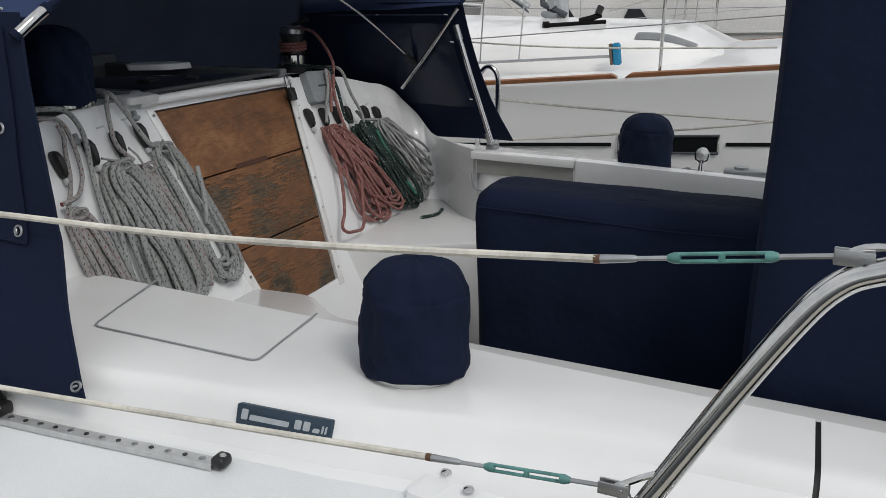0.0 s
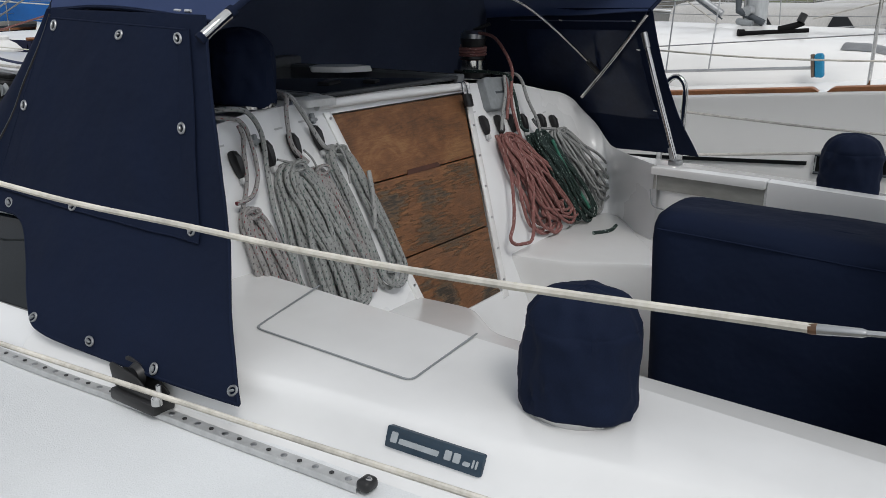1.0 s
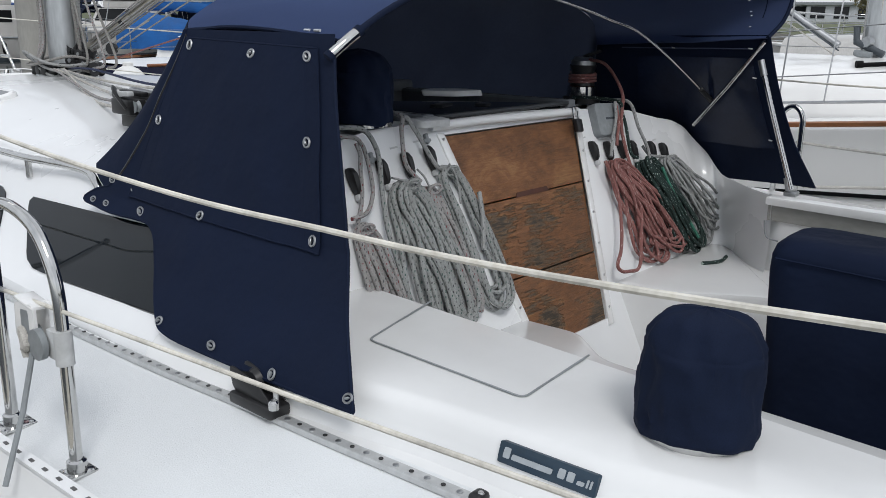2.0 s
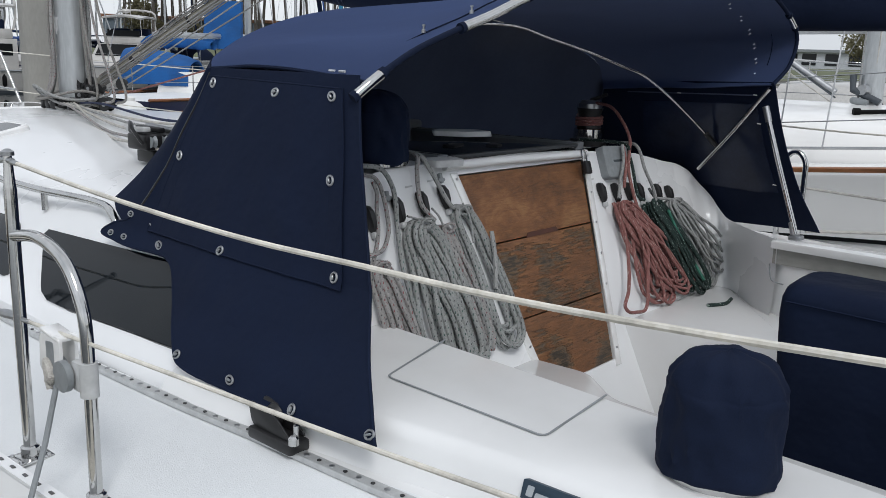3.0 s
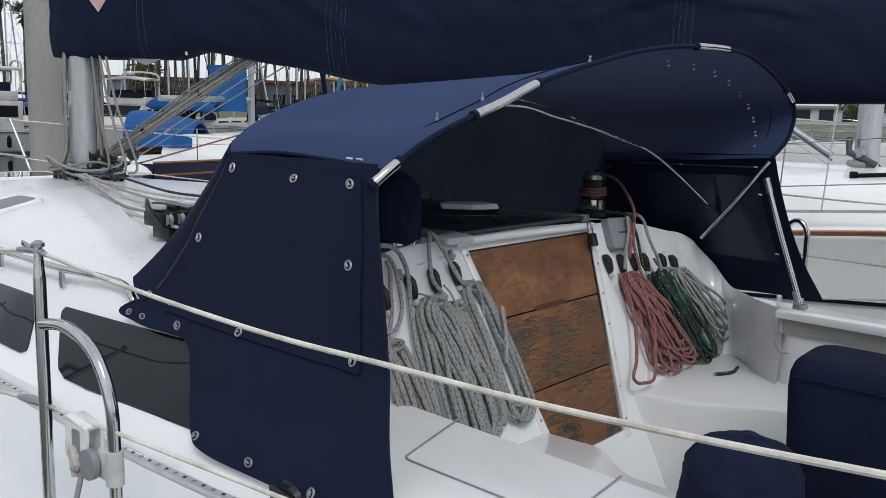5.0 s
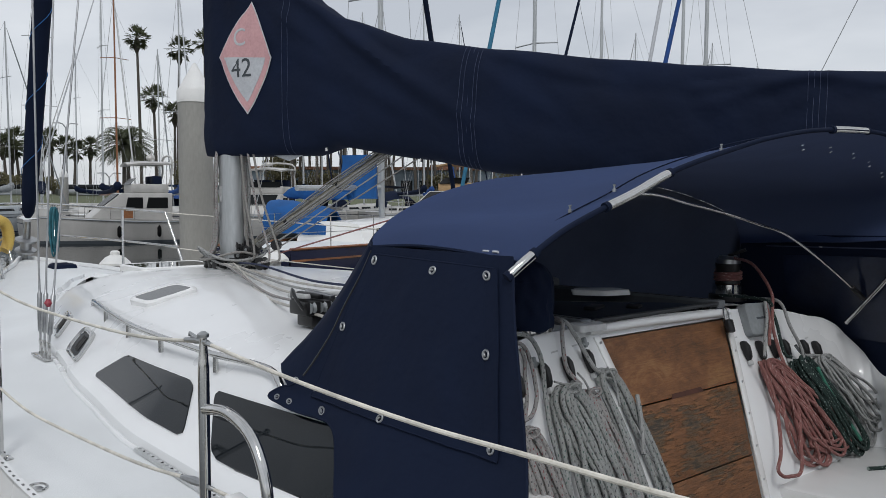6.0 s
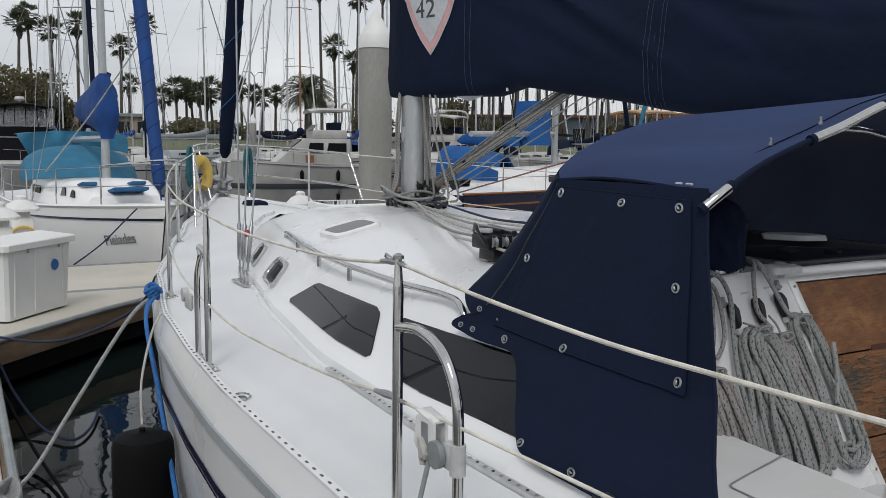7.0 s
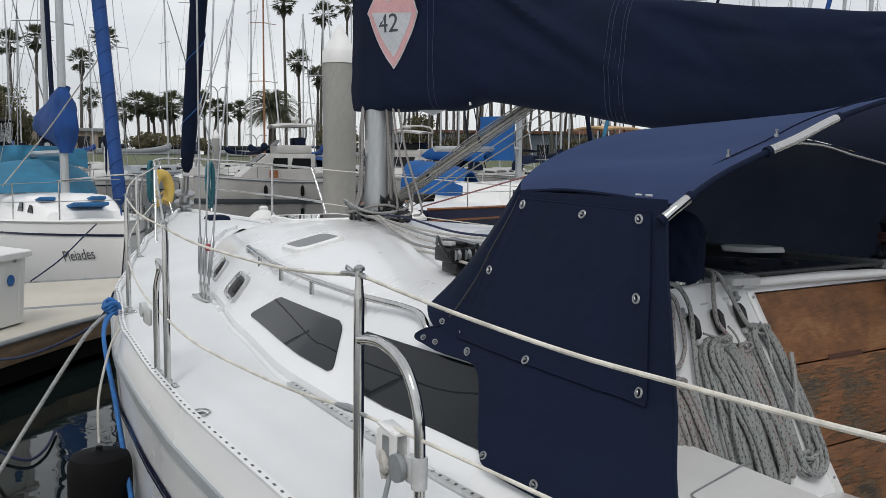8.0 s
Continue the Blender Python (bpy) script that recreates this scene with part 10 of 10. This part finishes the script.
def feather_palm(az, d, height, size):
    p = far_at(az, d)
    base = Vector((p.x, p.y, 2.0))
    t = thing("date_palm", base, "broad date palm with long arching feather leaves", "palm tree", "palms along the shore")
    bm = B()
    tube(bm, [base, Vector((p.x, p.y, height * 0.6)), Vector((p.x, p.y, height - 1))], [0.5, 0.4, 0.45], 10)
    part("trunk", bm, PALM_TRUNK, t)
    rnd = random.Random(77)
    bm = B()
    for i in range(150):
        az2, el = rnd.uniform(0, 6.283), radians(rnd.uniform(-15, 75))
        d0 = Vector((math.cos(az2) * math.cos(el), math.sin(az2) * math.cos(el), math.sin(el)))
        sv = d0.cross(Vector((0, 0, 1))).normalized()
        prev = Vector((p.x, p.y, height - 1))
        for k in range(18):
            nxt = prev + (d0 + Vector((0, 0, -0.075 * k))).normalized() * size / 18
            for sg in (-1, 1):
                q = nxt + (nxt - prev) * 1.5 + sv * sg * size * 0.17 * math.sin(math.pi * (k + 2.5) / 22) + Vector((0, 0, -0.10))
                bm.faces.new([bm.verts.new(x) for x in (prev, prev.lerp(nxt, 0.75), q)])
            prev = nxt
    part("crown", bm, PALM_LEAF, t, smooth=False)


feather_palm(20.6, 100, 8.6, 3.6)


def broad_tree(az, d, height, r, seed):
    p = far_at(az, d)
    base = Vector((p.x, p.y, 2.0))
    t = thing("shore_tree", base, "broad olive green tree beyond the harbour", "tree", "shore trees")
    rnd = random.Random(seed)
    bm = B()
    tube(bm, [base, base + Vector((0.1, 0, (height - 2) * 0.45))], [0.35, 0.22], 8)
    for i in range(5):
        a = rnd.uniform(0, 6.28)
        tube(bm, [base + Vector((0.05, 0, (height - 2) * 0.35)), base + Vector((math.cos(a) * r * 0.5, math.sin(a) * r * 0.5, (height - 2) * rnd.uniform(0.6, 0.8)))], [0.16, 0.05], 6)
    part("trunk", bm, PALM_TRUNK, t)
    bm = B()
    for i in range(3400 if seed < 34 else 2200):
        q = Vector((rnd.gauss(0, 1), rnd.gauss(0, 1), rnd.gauss(0, 1))).normalized() * rnd.uniform(0.35, 1.0) ** 0.6
        lump = 1 + 0.75 * noise.noise(q * 2.2 + Vector((seed, 0, 0)))
        c = base + Vector((q.x * r * lump, q.y * r * lump, (height - 2) * 0.62 + q.z * (height - 2) * 0.38 * lump))
        nrm = Vector((rnd.gauss(0, 1), rnd.gauss(0, 1), rnd.gauss(0, 1))).normalized()
        s = rnd.uniform(0.09, 0.22)
        e1 = nrm.orthogonal().normalized() * s
        e2 = nrm.cross(e1)
        bm.faces.new([bm.verts.new(c + x) for x in (e1, e2, -e1 * 0.8, -e2 * 0.9)])
    part("crown", bm, LEAF, t, smooth=False)


for i, (az, d, h, r) in enumerate(((0.6, 90, 7.6, 2.8), (2.5, 92, 9.0, 3.2), (4.2, 94, 8.6, 2.7), (5.5, 96, 6.2, 1.5), (13.2, 100, 4.4, 3.0), (15.4, 100, 4.2, 2.6), (24.8, 100, 6.0, 2.5), (30.2, 104, 7.4, 2.0), (33.0, 104, 5.0, 2.4), (41.0, 106, 5.0, 2.2), (46.0, 106, 5.5, 3.0), (62, 106, 6.5, 3.4), (75, 106, 7.0, 3.4))):
    broad_tree(az, d, h, r, 30 + i)


def shore_building(az, d, w, dep, h, turn, wall, roof_mat, label, n=7):
    p = far_at(az, d)
    b = thing("shore_building", (0, 0, 0), label, "building", "shore buildings")
    bm = B()
    block(bm, (0, 0, 2 + h / 2), (w, dep, h))
    part("wall", bm, wall, b, smooth=False)
    bm = B()
    block(bm, (0, 0, 2 + h + 0.2), (w + 0.8, dep + 0.8, 0.4), 0.05)
    part("roof", bm, roof_mat, b, smooth=False)
    for i in range(n):
        for k in range(max(1, round(h / 3))):
            bm = B()
            block(bm, (-w / 2 + w * (i + 0.5) / n, -dep / 2 - 0.02, 2 + 1.5 + 2.9 * k), (w / n * 0.62, 0.08, 1.5))
            part("window", bm, GLASS_DARK, b, smooth=False)
    b.location, b.rotation_euler = (p.x, p.y, 0), (0, 0, radians(turn))


shore_building(36.5, 118, 34, 10, 3.6, -36, material("blue_grey_wall", (0.15, 0.19, 0.23), 0.8, dark=0.2), ROOF_RED, "long low blue-grey building behind the masts", 14)
shore_building(46.5, 120, 26, 10, 4.0, -44, WALL_TAN, ROOF_RED, "low building with a terracotta roof", 10)
shore_building(8.6, 112, 9, 7, 2.8, -8, WALL_TAN, GREY, "low tan building behind the palms", 4)
shore_building(0.6, 100, 12, 8, 3.4, 0, WALL_TAN, GREY, "tan building with shaded windows", 6)
shore_building(6.9, 102, 5, 7, 3.6, -6, WALL_TAN, GREY, "small tan building between palms", 3)
shore_building(62, 130, 40, 10, 2.4, -60, DIAMOND_WHITE, GREY, "long low shore building", 14)
shore_building(80, 130, 40, 10, 2.4, -80, DIAMOND_WHITE, GREY, "long low shore building", 14)

for az, d in ((11.0, 98), (14.2, 98), (17.8, 97), (18.8, 97), (19.4, 99), (26.5, 97)):
    p = far_at(az, d)
    c = thing("parked_car", (p.x, p.y, 2.2), "parked car on the shore road", "car", "parked cars")
    bm = B()
    block(bm, (p.x, p.y, 2.55), (4.2, 1.7, 0.6), 0.15)
    part("body", bm, random.choice((WHITE_PLASTIC, GREY, STEEL_DULL)), c)
    bm = B()
    block(bm, (p.x, p.y, 3.05), (2.3, 1.5, 0.55), 0.18)
    part("cabin", bm, GLASS_DARK, c)
for az, d, h in ((17.2, 96, 9.5), (27.6, 100, 10.5), (19.6, 96, 4.5)):
    p = far_at(az, d)
    c = thing("street_lamp", (p.x, p.y, 2.0), "slim grey street lamp on the shore road", "street lamp", "street lamps")
    bm = B()
    tube(bm, [(p.x, p.y, 2.0), (p.x, p.y, h - 0.4)], [0.12, 0.07], 8)
    part("pole", bm, STEEL_DULL, c)
    bm = B()
    tube(bm, curve_points([(p.x - 1.2, p.y, h), (p.x - 0.4, p.y, h), (p.x, p.y, h - 0.4), (p.x + 0.4, p.y, h), (p.x + 1.2, p.y, h)], 4), 0.06, 6)
    part("arms", bm, STEEL_DULL, c)
